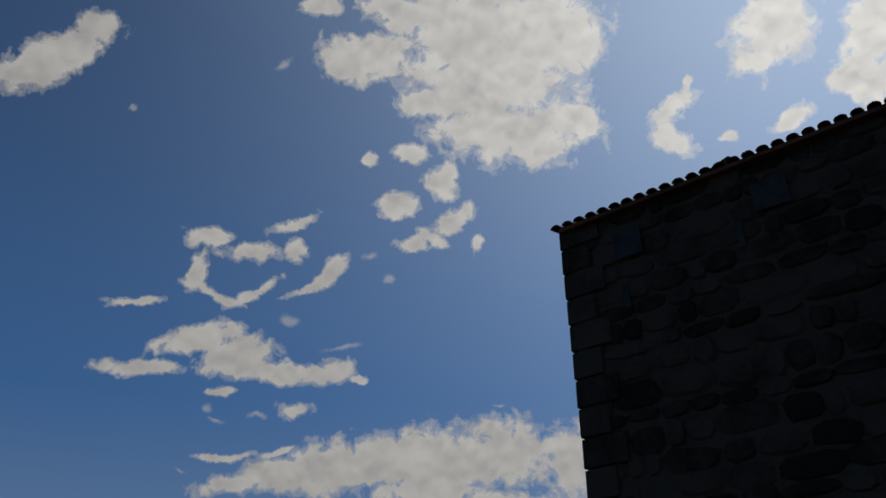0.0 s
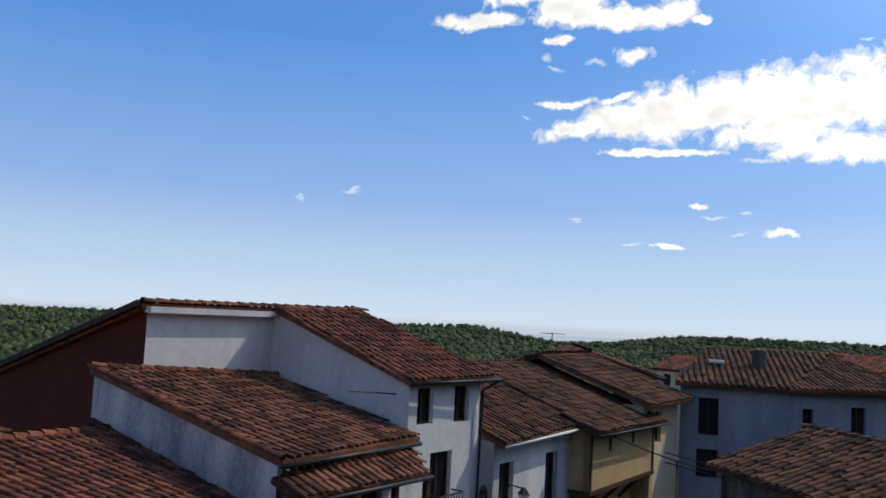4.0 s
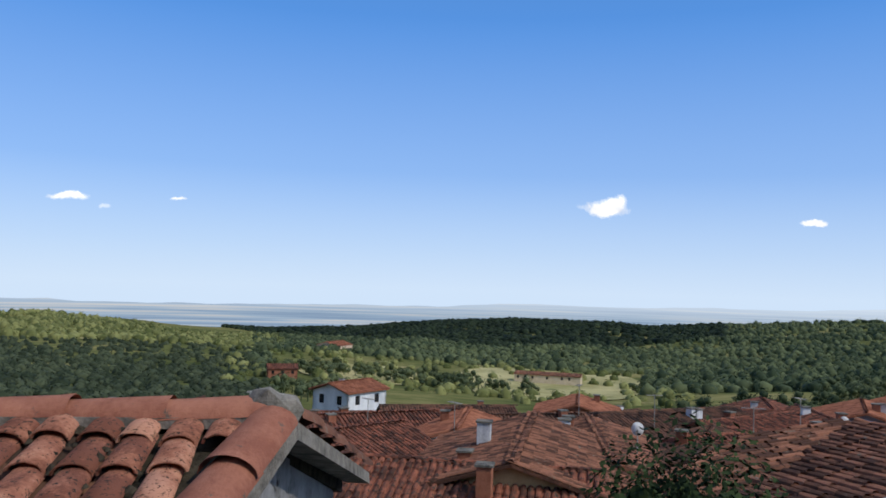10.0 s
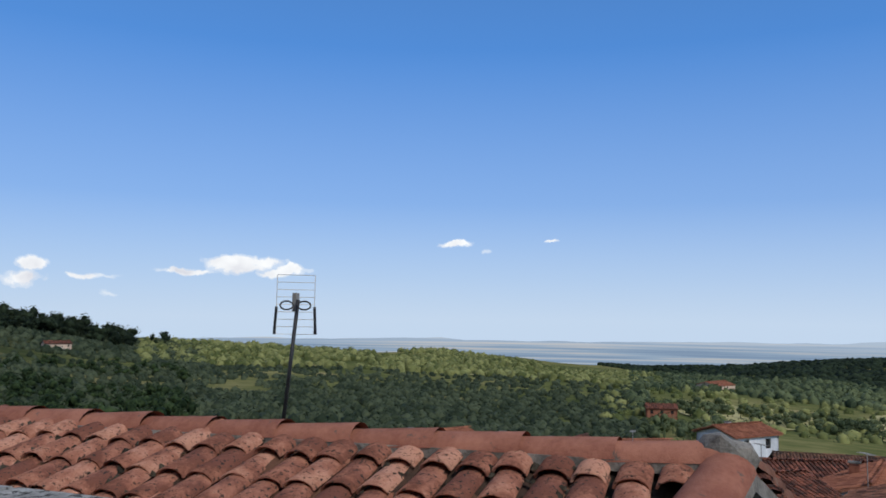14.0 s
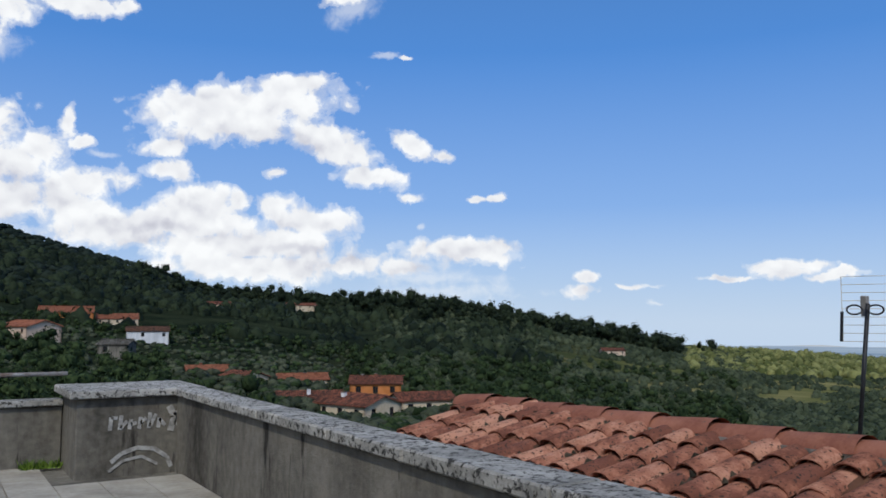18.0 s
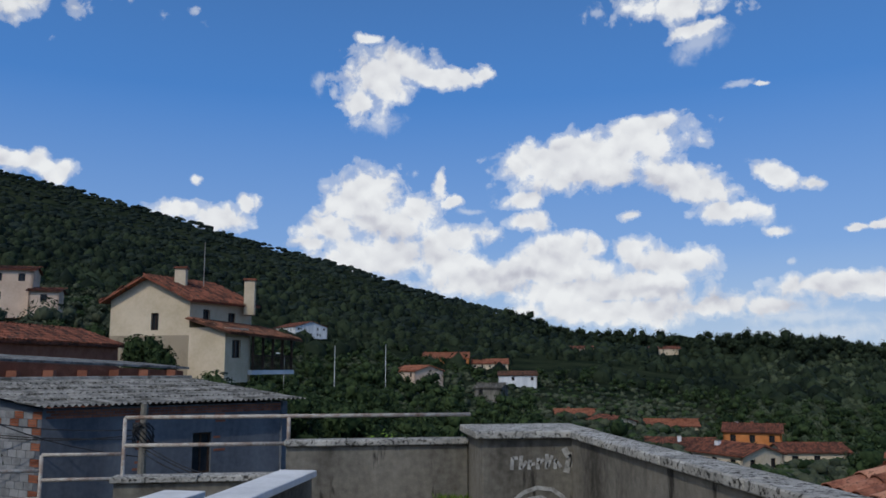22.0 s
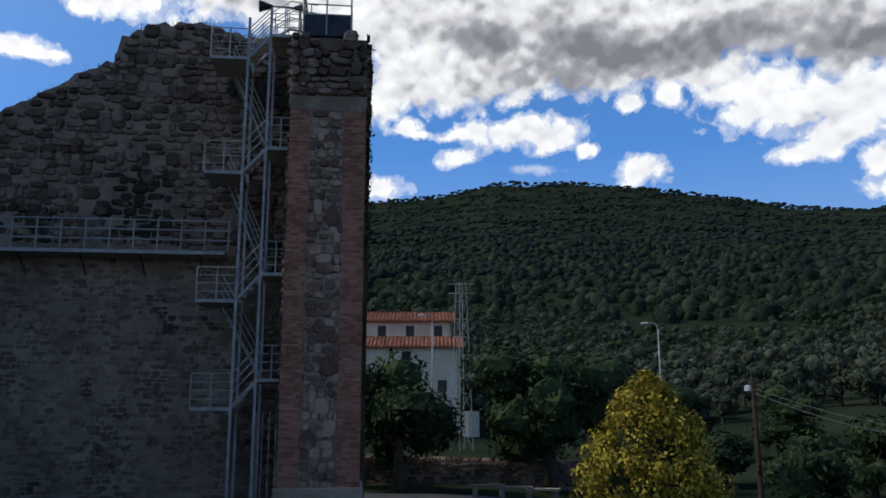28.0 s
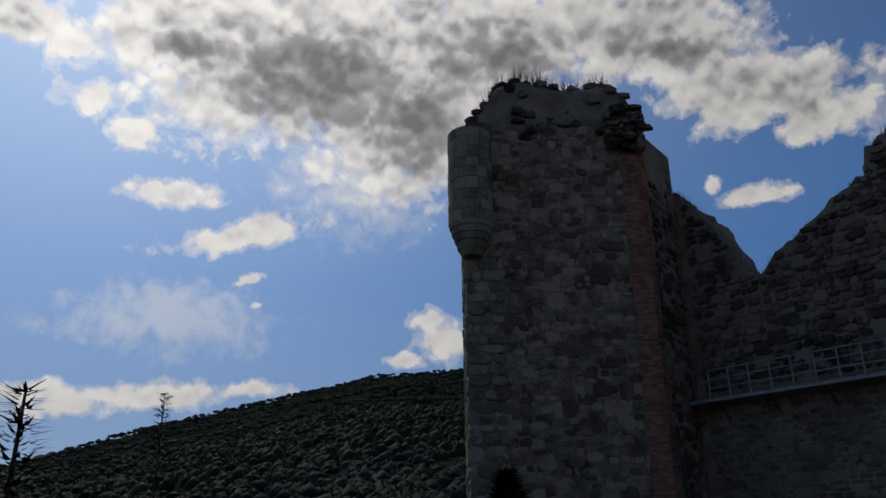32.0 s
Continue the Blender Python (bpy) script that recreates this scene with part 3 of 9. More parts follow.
BRICK_CASTLE = material("castle_brick", (0.22, 0.092, 0.058), (0.42, 0.20, 0.13), 2.0, 0.92, 0.3, 30, vary=0.4)
METAL_GALV = material("galvanised_steel", (0.23, 0.222, 0.20), (0.37, 0.355, 0.325), 3.0, 0.6, 0.05, 60, metal=0.2)
METAL_RUST = material("painted_rail_with_rust", (0.20, 0.12, 0.08), (0.52, 0.50, 0.45), 6.0, 0.7, 0.2, 60, speck=((0.16, 0.07, 0.035), 0.36, 12.0))
METAL_DARK = material("dark_metal", (0.02, 0.02, 0.022), (0.05, 0.05, 0.052), 3.0, 0.5, 0.1, 60, metal=0.4)
WOOD_DARK = material("dark_timber", (0.03, 0.018, 0.012), (0.075, 0.045, 0.03), 4.0, 0.75, 0.3, 50)
WOOD_GREY = material("grey_boards", (0.16, 0.155, 0.15), (0.36, 0.36, 0.36), 2.0, 0.9, 0.3, 50, streak=True)
GLASS_DARK = material("window_glass", (0.012, 0.014, 0.018), (0.03, 0.034, 0.04), 1.0, 0.12, 0.0)
FIBRE = material("fibre_cement_sheet", (0.07, 0.07, 0.067), (0.29, 0.285, 0.265), 2.2, 0.95, 0.4, 30, speck=((0.07, 0.068, 0.06), 0.46, 1.5))
BLOCK = material("concrete_block", (0.17, 0.175, 0.18), (0.31, 0.315, 0.32), 2.0, 0.95, 0.35, 35, vary=0.3)
BLOCK_RENDER = material("grey_cement_render", (0.085, 0.095, 0.112), (0.18, 0.195, 0.215), 0.7, 0.95, 0.25, 30, streak=True)
ASPHALT = material("worn_asphalt", (0.045, 0.045, 0.045), (0.09, 0.088, 0.085), 0.8, 0.9, 0.3, 40)
FLOOR_TILE = material("terrace_floor_tile", (0.28, 0.255, 0.21), (0.46, 0.43, 0.36), 2.5, 0.8, 0.15, 50, vary=0.2)
BARK = material("tree_bark", (0.045, 0.035, 0.025), (0.12, 0.095, 0.07), 5.0, 0.95, 0.6, 25)
PLASTIC_WHITE = material("white_plastic", (0.62, 0.62, 0.6), (0.72, 0.72, 0.70), 2.0, 0.5, 0.05, 30)


def leafy(name, dark, light, scale=0.5, gloss=0.75):
    m = material(name, dark, light, scale, gloss, 0.0, vary=0.5)
    b = m.node_tree.nodes["Principled BSDF"]
    b.inputs["Specular IOR Level"].default_value = 0.06
    return m


LEAF_OAK = leafy("oak_leaves", (0.036, 0.053, 0.027), (0.112, 0.134, 0.062), 0.012)
# evergreens, and woods whose cloud shade is put into this dark colour
LEAF_DARK = leafy("evergreen_and_shaded_leaves", (0.009, 0.015, 0.009), (0.031, 0.044, 0.022), 0.03)
LEAF_OLIVE = leafy("olive_leaves", (0.025, 0.033, 0.020), (0.078, 0.090, 0.054), 0.06)
LEAF_FRESH = leafy("fresh_leaves", (0.035, 0.075, 0.012), (0.14, 0.22, 0.035), 0.3)
LEAF_NEAR = leafy("dark_green_leaves", (0.013, 0.024, 0.010), (0.046, 0.070, 0.026), 0.8)
LEAF_GOLD = leafy("golden_cypress_leaves", (0.13, 0.10, 0.012), (0.44, 0.33, 0.045), 1.6)
# cloud shade and bluish haze are put into this dark leaf colour
LEAF_MOUNTAIN_SHADED = leafy("cloud_shaded_forest_leaves", (0.010, 0.017, 0.013), (0.026, 0.037, 0.026), 0.012)
# olive leaves with the grove's cloud shade put into the colour
LEAF_GROVE_SHADED = leafy("shaded_olive_grove_leaves", (0.026, 0.037, 0.020), (0.070, 0.086, 0.046), 0.03)
GRASS_DRY = leafy("dry_grass", (0.10, 0.075, 0.03), (0.30, 0.24, 0.11), 0.5)
# sunlight on ridge and field trees is put into this paler colour
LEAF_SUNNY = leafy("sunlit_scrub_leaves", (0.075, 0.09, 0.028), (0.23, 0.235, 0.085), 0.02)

# ---- building helpers ----


def mesh_from(name, verts, faces, mat, smooth=False):
    me = bpy.data.meshes.new(name)
    me.from_pydata(verts, [], faces)
    me.materials.append(mat)
    if smooth:
        me.polygons.foreach_set("use_smooth", [True] * len(me.polygons))
    me.update()
    return me


def thing(name, label="", category="", group="", kind="", at=(0, 0, 0), turn=0.0):
    ob = new(name)
    ob.empty_display_size = 0.2
    ob.matrix_world = pose(*at, 0, 0, turn)
    return tagged(ob, label, category, group, kind)


def child(name, me, parent, label="", kind=""):
    ob = new(name, me)
    ob.parent = parent
    return tagged(ob, label, kind=kind)


def part(name, bm, mat, parent, label="", smooth=False, kind=""):
    me = bpy.data.meshes.new(name)
    bm.to_mesh(me)
    bm.free()
    me.materials.append(mat)
    if smooth:
        me.polygons.foreach_set("use_smooth", [True] * len(me.polygons))
    return child(name, me, parent, label, kind)


class Shape:
    """Gathers boxes, tubes and sheets into one mesh."""

    def __init__(self):
        self.v, self.f = [], []

    def add(self, verts, faces):
        o = len(self.v)
        self.v += [tuple(p) for p in verts]
        self.f += [tuple(i + o for i in f) for f in faces]
        return self

    def box(self, x0, x1, y0, y1, z0, z1):
        v = [(x, y, z) for z in (z0, z1) for x, y in ((x0, y0), (x1, y0), (x1, y1), (x0, y1))]
        return self.add(v, [(3, 2, 1, 0), (4, 5, 6, 7), (0, 1, 5, 4), (1, 2, 6, 5), (2, 3, 7, 6), (3, 0, 4, 7)])

    def hull(self, low, high):
        """A block between two outlines of the same number of corners."""
        n = len(low)
        f = [tuple(range(n - 1, -1, -1)), tuple(range(n, 2 * n))]
        f += [(i, (i + 1) % n, n + (i + 1) % n, n + i) for i in range(n)]
        return self.add(list(low) + list(high), f)

    def tube(self, a, b, r, r2=None, sides=8, caps=True):
        a, b = Vector(a), Vector(b)
        q = (b - a).to_track_quat("Z", "Y").to_matrix()
        r2 = r if r2 is None else r2
        ring = [Vector((math.cos(k * math.tau / sides), math.sin(k * math.tau / sides), 0)) for k in range(sides)]
        v = [a + q @ (p * r) for p in ring] + [b + q @ (p * r2) for p in ring]
        f = [(k, (k + 1) % sides, sides + (k + 1) % sides, sides + k) for k in range(sides)]
        if caps:
            f += [tuple(range(sides - 1, -1, -1)), tuple(range(sides, 2 * sides))]
        return self.add(v, f)

    def path(self, pts, r, sides=6):
        """One unbroken bent tube through the points."""
        pts = [Vector(p) for p in pts]
        v, f = [], []
        for i, p in enumerate(pts):
            d = (pts[min(i + 1, len(pts) - 1)] - pts[max(i - 1, 0)]).normalized()
            side = d.cross(Vector((0, 0, 1)))
            side = side.normalized() if side.length > 0.05 else Vector((1, 0, 0))
            up_ = side.cross(d)
            v += [p + (side * math.cos(k * math.tau / sides) + up_ * math.sin(k * math.tau / sides)) * r for k in range(sides)]
        for i in range(len(pts) - 1):
            f += [(i * sides + k, i * sides + (k + 1) % sides, (i + 1) * sides + (k + 1) % sides, (i + 1) * sides + k) for k in range(sides)]
        f += [tuple(range(sides - 1, -1, -1)), tuple(range(len(v) - sides, len(v)))]
        return self.add(v, f)

    def weld(self):
        """Joins corners that fall together, so that a wall is one piece."""
        seen, vs, remap = {}, [], []
        for p in self.v:
            k = (round(p[0], 3), round(p[1], 3), round(p[2], 3))
            if k not in seen:
                seen[k] = len(vs)
                vs.append(p)
            remap.append(seen[k])
        self.v, self.f = vs, [tuple(remap[i] for i in f) for f in self.f if len({remap[i] for i in f}) == len(f)]
        return self

    def mesh(self, name, mat, smooth=False, bevel=0.0):
        me = mesh_from(name, self.v, self.f, mat, smooth)
        if bevel:
            bm = bmesh.new()
            bm.from_mesh(me)
            bmesh.ops.bevel(bm, geom=bm.edges[:], offset=bevel, segments=1, affect="EDGES")
            bm.to_mesh(me)
            bm.free()
        return me

    def part(self, name, mat, parent, label="", smooth=False, bevel=0.0, kind=""):
        return child(name, self.mesh(name, mat, smooth, bevel), parent, label, kind)


def inside(poly, x, y):
    hit = False
    for (x0, y0), (x1, y1) in zip(poly, poly[1:] + poly[:1]):
        if (y0 > y) != (y1 > y) and x < (x1 - x0) * (y - y0) / (y1 - y0) + x0:
            hit = not hit
    return hit


def barrel(width, length, arc=4, lift=0.02, taper=0.86):
    """One half-round roof tile along +y, arching up."""
    v = []
    for y, k, z in ((0, 1.0, lift), (length, taper, 0.0)):
        for i in range(arc + 1):
            a = math.pi * i / arc
            v.append((-math.cos(a) * width / 2 * k, y, math.sin(a) * width * 0.36 * k + z))
    n = arc + 1
    return v, [(i, i + 1, n + i + 1, n + i) for i in range(arc)]


def roof_slope(parent, corners, mat, pitch=0.24, row=0.36, seed=1, name="roof_slope", slab=True, label="", wobble=0.012, arc=4, pieces=0):
    """A tiled slope. corners: eave left, eave right, ridge right, ridge left, as seen from outside with the eave below."""
    rnd = random.Random(seed)
    a, b, c, d = (Vector(p) for p in corners)
    x = (b - a).normalized()
    n = (b - a).cross(d - a).normalized()
    if n.length < 0.5 or (c - a).length > 0 and (b - a).length < 0.01:
        x = (c - d).normalized()
        n = x.cross(d - a).normalized()
    y = n.cross(x)
    flat = [((p - a).dot(x), (p - a).dot(y)) for p in (a, b, c, d)]
    x0, x1 = min(p[0] for p in flat), max(p[0] for p in flat)
    y1 = max(p[1] for p in flat)
    s = Shape()
    tv, tf = barrel(pitch * 0.82, row * 1.18, arc)
    laid = []
    j = 0
    while j * row < y1:
        i = 0
        while x0 + (i + 0.5) * pitch < x1 + pitch * 0.3:
            px, py = x0 + (i + 0.5) * pitch, j * row
            if inside(flat, px, py + row * 0.5):
                dx, dy, dz = rnd.uniform(-wobble, wobble), rnd.uniform(-wobble, wobble) * 2, rnd.uniform(0, wobble)
                r = rnd.uniform(-0.04, 0.04)
                base = a + x * (px + dx) + y * (py + dy) + n * (0.02 + dz)
                laid.append((base, r))
            i += 1
        j += 1
    # the tiles nearest to the terrace are objects of their own
    laid.sort(key=lambda k: (parent.matrix_world @ k[0]).length)
    tile_me = mesh_from("roof_tile", tv, tf, mat) if pieces else None
    for k, (base, r) in enumerate(laid):
        if k < pieces:
            m = Matrix((x, (y - x * r).normalized(), n)).transposed().to_4x4()
            m.translation = base
            child("roof_tile", tile_me, parent).matrix_local = m
        else:
            s.add([base + x * (p[0] - p[1] * r) + y * p[1] + n * p[2] for p in tv], tf)
    ob = s.part("roof_tiles", mat, parent, label, kind="stuff") if s.v else None
    if slab:
        t = Shape()
        t.hull([p - n * 0.12 for p in (a, b, c, d)], [p + n * 0.012 for p in (a, b, c, d)])
        t.part("roof_slab", mat, parent)
    return ob


def flat4(a, b, c, d):
    """The four corners of a slope, the third one set into the plane of the others."""
    a, b, c, d = map(Vector, (a, b, c, d))
    n = (b - a).cross(d - a)
    c.z = a.z - (n.x * (c.x - a.x) + n.y * (c.y - a.y)) / n.z
    return a, b, c, d


def ridge_row(parent, p, q, mat, width=0.26, length=0.42, name="ridge_tiles"):
    """Half-round tiles along a ridge or hip, joined."""
    p, q = Vector(p), Vector(q)
    y = (q - p).normalized()
    x = y.cross(Vector((0, 0, 1))).normalized()
    z = x.cross(y)
    s = Shape()
    tv, tf = barrel(width, length * 1.12, 5, 0.03)
    for k in range(int((q - p).length / length) + 1):
        base = p + y * (k * length) + z * 0.03
        s.add([base + x * v[0] + y * v[1] + z * v[2] for v in tv], tf)
    return s.part(name, mat, parent, kind="stuff")


def wall_panel(parent, p, q, z0, z1, mat, thick=0.3, openings=(), name="wall", z1q=None, frame_mat=None, glass=None, shutters=False):
    """An upright wall from p to q (seen with p on the left from outside), with real openings (along, width, sill, head) and what fills them."""
    p, q = Vector((*p[:2], 0)), Vector((*q[:2], 0))
    x = (q - p).normalized()
    out = Vector((x.y, -x.x, 0))
    length = (q - p).length
    z1q = z1 if z1q is None else z1q
    top = lambda s: z1 + (z1q - z1) * s / length
    cuts = sorted({0.0, length, *[o[0] for o in openings], *[o[0] + o[1] for o in openings]})
    s = Shape()

    def block(a, b, l0, l1, h0, h1):
        at_ = lambda u, dep, z: p + x * u - out * dep + Vector((0, 0, z))
        s.hull([at_(a, 0, l0), at_(b, 0, l1), at_(b, thick, l1), at_(a, thick, l0)], [at_(a, 0, h0), at_(b, 0, h1), at_(b, thick, h1), at_(a, thick, h0)])

    for a, b in zip(cuts, cuts[1:]):
        m = (a + b) / 2
        here = sorted([(o[2], o[3]) for o in openings if o[0] < m < o[0] + o[1]])
        low = z0
        for sill, head in here:
            if sill > low:
                block(a, b, low, low, sill, sill)
            low = head
        block(a, b, low, low, top(a), top(b))
    wall = s.weld().part(name, mat, parent)
    for u, w, sill, head in openings:
        g, fr = Shape(), Shape()
        at_ = lambda uu, dep, z: p + x * uu - out * dep + Vector((0, 0, z))
        def bar(sh, a, b, lo, hi, d0, d1):
            sh.hull([at_(a, d0, lo), at_(b, d0, lo), at_(b, d1, lo), at_(a, d1, lo)], [at_(a, d0, hi), at_(b, d0, hi), at_(b, d1, hi), at_(a, d1, hi)])
        bar(g, u, u + w, sill, head, thick * 0.62, thick * 0.66)
        e = 0.06
        for a, b, lo, hi in ((u, u + e, sill, head), (u + w - e, u + w, sill, head), (u + e, u + w - e, sill, sill + e), (u + e, u + w - e, head - e, head), (u + w / 2 - e / 2, u + w / 2 + e / 2, sill + e, head - e)):
            bar(fr, a, b, lo, hi, thick * 0.45, thick * 0.6)
        pane = g.part("window_pane", glass or GLASS_DARK, parent)
        f = child("window_frame", fr.mesh("window_frame", frame_mat or WOOD_DARK), pane)
    return wall

# ---- the ground: one sheet to the horizon, in rings round the terrace ----
EYE = 1.55
SKYLINE = []


def crest(*pairs):
    """Bearings and heights of the skyline, in degrees."""
    SKYLINE.extend((pairs[i], pairs[i + 1]) for i in range(0, len(pairs), 2))


crest(0.5, -0.7, 7.7, -0.8, 12.6, -1.5, 16.3, -1.7, 22.1, -0.8, 26.1, -1, 46.7, -1, 54.2, -1.1, 65.6, -1.9)
crest(70.8, -2.3, 73.5, -2.1, 80, -2.05, 86.1, -2.4, 92.5, -3, 97.2, -3.2, 102.7, -3, 105.8, -2.6, 111.3, -2.3, 117.4, -2.5)
crest(123.6, -2.1, 128.4, -1.9, 131.6, -1.6, 135, -0.8, 138, -0.4, 144.5, 0.8, 147.2, 1.2, 151.9, 1.6, 157.5, 1.6)
crest(164.2, 2.2, 167.1, 3.4, 174, 5.2, 179.9, 7.1, 184.1, 8.1, 190, 9.7, 197.6, 11.4, 207.9, 13, 210.3, 12.9)
crest(214.3, 13.6, 221.7, 15.3, 228.8, 16.3, 234.1, 16.5, 238.7, 15.6, 243.6, 15.1, 256, 14.6, 275, 13.6, 289.1, 12.7)
crest(295.2, 12.3, 301.1, 10.9, 306.5, 9.5, 310.7, 8.4, 316.7, 6.3, 326, 3.5, 338, 0.6, 349, -0.6)
STATIONS = []
RINGS = (6.0, 14.0, 28.0, 45.0, 70.0, 120.0, 220.0, 450.0)


def station(bearing, *heights):
    """Heights of the ground as angles below or above the eye, at the radii of RINGS."""
    STATIONS.append((bearing, heights))


station(0, -55, -33, -20, -13.5, -9.5, -6.5, -4.5, -3)
station(40, -55, -35, -23, -16.5, -12, -8.2, -5.4, -3.2)
station(75, -55, -35, -23, -17, -13.5, -10, -8, -5.2)
station(100, -55, -33, -21, -15, -12, -9.4, -7, -4.4)
station(130, -55, -30, -18, -13.5, -11, -8, -5.5, -3.2)
station(150, -52, -28, -16.5, -12, -9, -6.2, -3.6, -1.2)
station(165, -50, -26, -15.5, -11, -8, -4.8, -2.2, 0.1)
station(180, -48, -25, -14, -9, -5.5, -2.6, -0.6, 2.0)
station(195, -46, -24, -12, -5, -0.8, 1.2, 3.4, 5.6)
station(210, -40, -20, -9.5, -4.2, -0.6, 2.0, 4.6, 8)
station(224, -30, -16, -7.5, -4.6, -2.5, 1.5, 4.8, 8.5)
station(240, -24, -12, -6, -4.2, -2, 2, 5, 9)
station(264, -24, -11, -5, -3.2, -1, 3, 6, 9)
station(293, -25, -12, -5.5, -3, 0, 3, 5.5, 8)
station(316, -35, -20, -12, -8, -4, -1, 1.5, 3.5)
station(348, -50, -28, -17, -11, -7.5, -5, -3.2, -2)


def ring_table(bearing):
    b = bearing % 360
    s = STATIONS + [(360, STATIONS[0][1])]
    for (b0, h0), (b1, h1) in zip(s, s[1:]):
        if b0 <= b <= b1:
            k = (b - b0) / (b1 - b0)
            k = k * k * (3 - 2 * k)
            return [p + (q - p) * k for p, q in zip(h0, h1)]


def skyline(bearing):
    s = SKYLINE
    return float(np.interp(bearing % 360, [s[-1][0] - 360] + [p[0] for p in s] + [s[0][0] + 360], [s[-1][1]] + [p[1] for p in s] + [s[0][1]]))


def crest_radius(bearing):
    return float(np.interp(bearing % 360, [0, 60, 90, 110, 128, 150, 175, 230, 290, 330, 345, 360], [900, 900, 1300, 800, 700, 650, 900, 1700, 1500, 1100, 900, 900]))


def ground_z(bearing, r):
    t = ring_table(bearing)
    rc = crest_radius(bearing)
    sk = skyline(bearing)
    if r <= RINGS[0]:
        return EYE + RINGS[0] * math.tan(radians(t[0]))
    rr = list(RINGS) + [rc]
    hh = t + [sk]
    if r <= rc:
        e = float(np.interp(math.log(r), [math.log(v) for v in rr], hh))
        z = EYE + r * math.tan(radians(e))
        z += 0.006 * r * noise.noise(Vector((r * 0.012 * math.cos(radians(bearing)), r * 0.012 * math.sin(radians(bearing)), 3.1))) * min(1, max(0, (r - 90) / 120)) * min(1, (rc - r) / 150)
        return z
    zc = EYE + rc * math.tan(radians(sk))
    low = -330.0
    k = min(1.0, (r - rc) / 1600.0)
    return zc + (low - zc) * k * k * (3 - 2 * k) if zc < 40 else zc - (r - rc) * 0.15


def on_ground(bearing, r):
    h = heading(bearing)
    return Vector((h.x * r, h.y * r, ground_z(bearing, r)))


radii = [0.5] + [2.5 * (4900 / 2.5) ** (i / 109) for i in range(110)]
steps = 288
gv, gf = [], []
for r in radii:
    for i in range(steps):
        gv.append(on_ground(i * 360 / steps, r))
for j in range(len(radii) - 1):
    for i in range(steps):
        k = (i + 1) % steps
        gf.append((j * steps + i, j * steps + k, (j + 1) * steps + k, (j + 1) * steps + i))
GROUND = material("hillside_earth_and_grass", (0.050, 0.066, 0.024), (0.25, 0.22, 0.09), 0.012, 0.95, 0.4, 3.0, speck=((0.32, 0.26, 0.12), 0.38, 0.02), mid=(0.12, 0.13, 0.045))
gt = GROUND.node_tree
gb = gt.nodes["Principled BSDF"]
gb.inputs["Specular IOR Level"].default_value = 0.0
base_link = gb.inputs["Base Color"].links[0].from_socket
gpos = gt.nodes.new("ShaderNodeNewGeometry")
gsep = gt.nodes.new("ShaderNodeSeparateXYZ")
gt.links.new(gpos.outputs["Position"], gsep.inputs[0])
# higher ground takes a darker colour, with cloud shade put into it
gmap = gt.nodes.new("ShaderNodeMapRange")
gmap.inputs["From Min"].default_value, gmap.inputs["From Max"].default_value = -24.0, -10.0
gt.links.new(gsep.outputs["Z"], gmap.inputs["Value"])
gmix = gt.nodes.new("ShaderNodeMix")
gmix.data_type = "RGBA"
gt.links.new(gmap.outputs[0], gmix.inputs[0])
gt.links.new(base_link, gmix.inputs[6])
# forest floor and crowns seen from far, two clump sizes, darkened for cloud shade
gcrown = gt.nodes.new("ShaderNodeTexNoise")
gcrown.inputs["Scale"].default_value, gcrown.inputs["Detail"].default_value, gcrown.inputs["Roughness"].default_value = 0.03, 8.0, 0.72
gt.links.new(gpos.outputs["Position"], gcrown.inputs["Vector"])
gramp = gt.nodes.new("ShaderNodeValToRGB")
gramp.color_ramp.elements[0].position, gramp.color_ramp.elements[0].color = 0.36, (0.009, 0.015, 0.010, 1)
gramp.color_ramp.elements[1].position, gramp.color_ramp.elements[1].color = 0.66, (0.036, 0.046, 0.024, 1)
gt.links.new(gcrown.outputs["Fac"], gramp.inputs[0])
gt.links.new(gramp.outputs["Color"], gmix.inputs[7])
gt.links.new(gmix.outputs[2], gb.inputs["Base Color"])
ground = new("ground", mesh_from("ground", gv, gf, GROUND, True))
tagged(ground, "hillside of dry grass, earth and scrub falling to the plain", "ground", kind="structure")

# the far plain and its low mountains, glowing, with haze put into the colour
pv, pf = [], []
cols = 200
levels = (-6.0, -2.6, -1.9, -1.5, -1.1, -0.8, -0.5, 0.0)
for i in range(cols + 1):
    b = -20 + i * 170 / cols
    top = 0.05 + 0.22 * noise.noise(Vector((b * 0.12, 0, 7))) + 0.12 * noise.noise(Vector((b * 0.5, 0, 2)))
    for lv in levels:
        e = lv if lv != 0.0 else top - 0.25
        h = heading(b)
        pv.append((h.x * 4700, h.y * 4700, EYE + 4700 * math.tan(radians(e - 0.1 - 1.1 * min(1.0, max(0.0, (b - 45) / 55))))))
n = len(levels)
for i in range(cols):
    for k in range(n - 1):
        pf.append((i * n + k, (i + 1) * n + k, (i + 1) * n + k + 1, i * n + k + 1))
far = bpy.data.materials.new("hazy_plain")
far.use_nodes = True
ft = far.node_tree
ft.nodes.remove(ft.nodes["Principled BSDF"])
fg = ft.nodes.new("ShaderNodeNewGeometry")
fm = ft.nodes.new("ShaderNodeMapping")
fm.inputs["Scale"].default_value = (0.0006, 0.0006, 0.05)
ft.links.new(fg.outputs["Position"], fm.inputs["Vector"])
fnz = ft.nodes.new("ShaderNodeTexNoise")
fnz.inputs["Scale"].default_value, fnz.inputs["Detail"].default_value = 1.6, 6
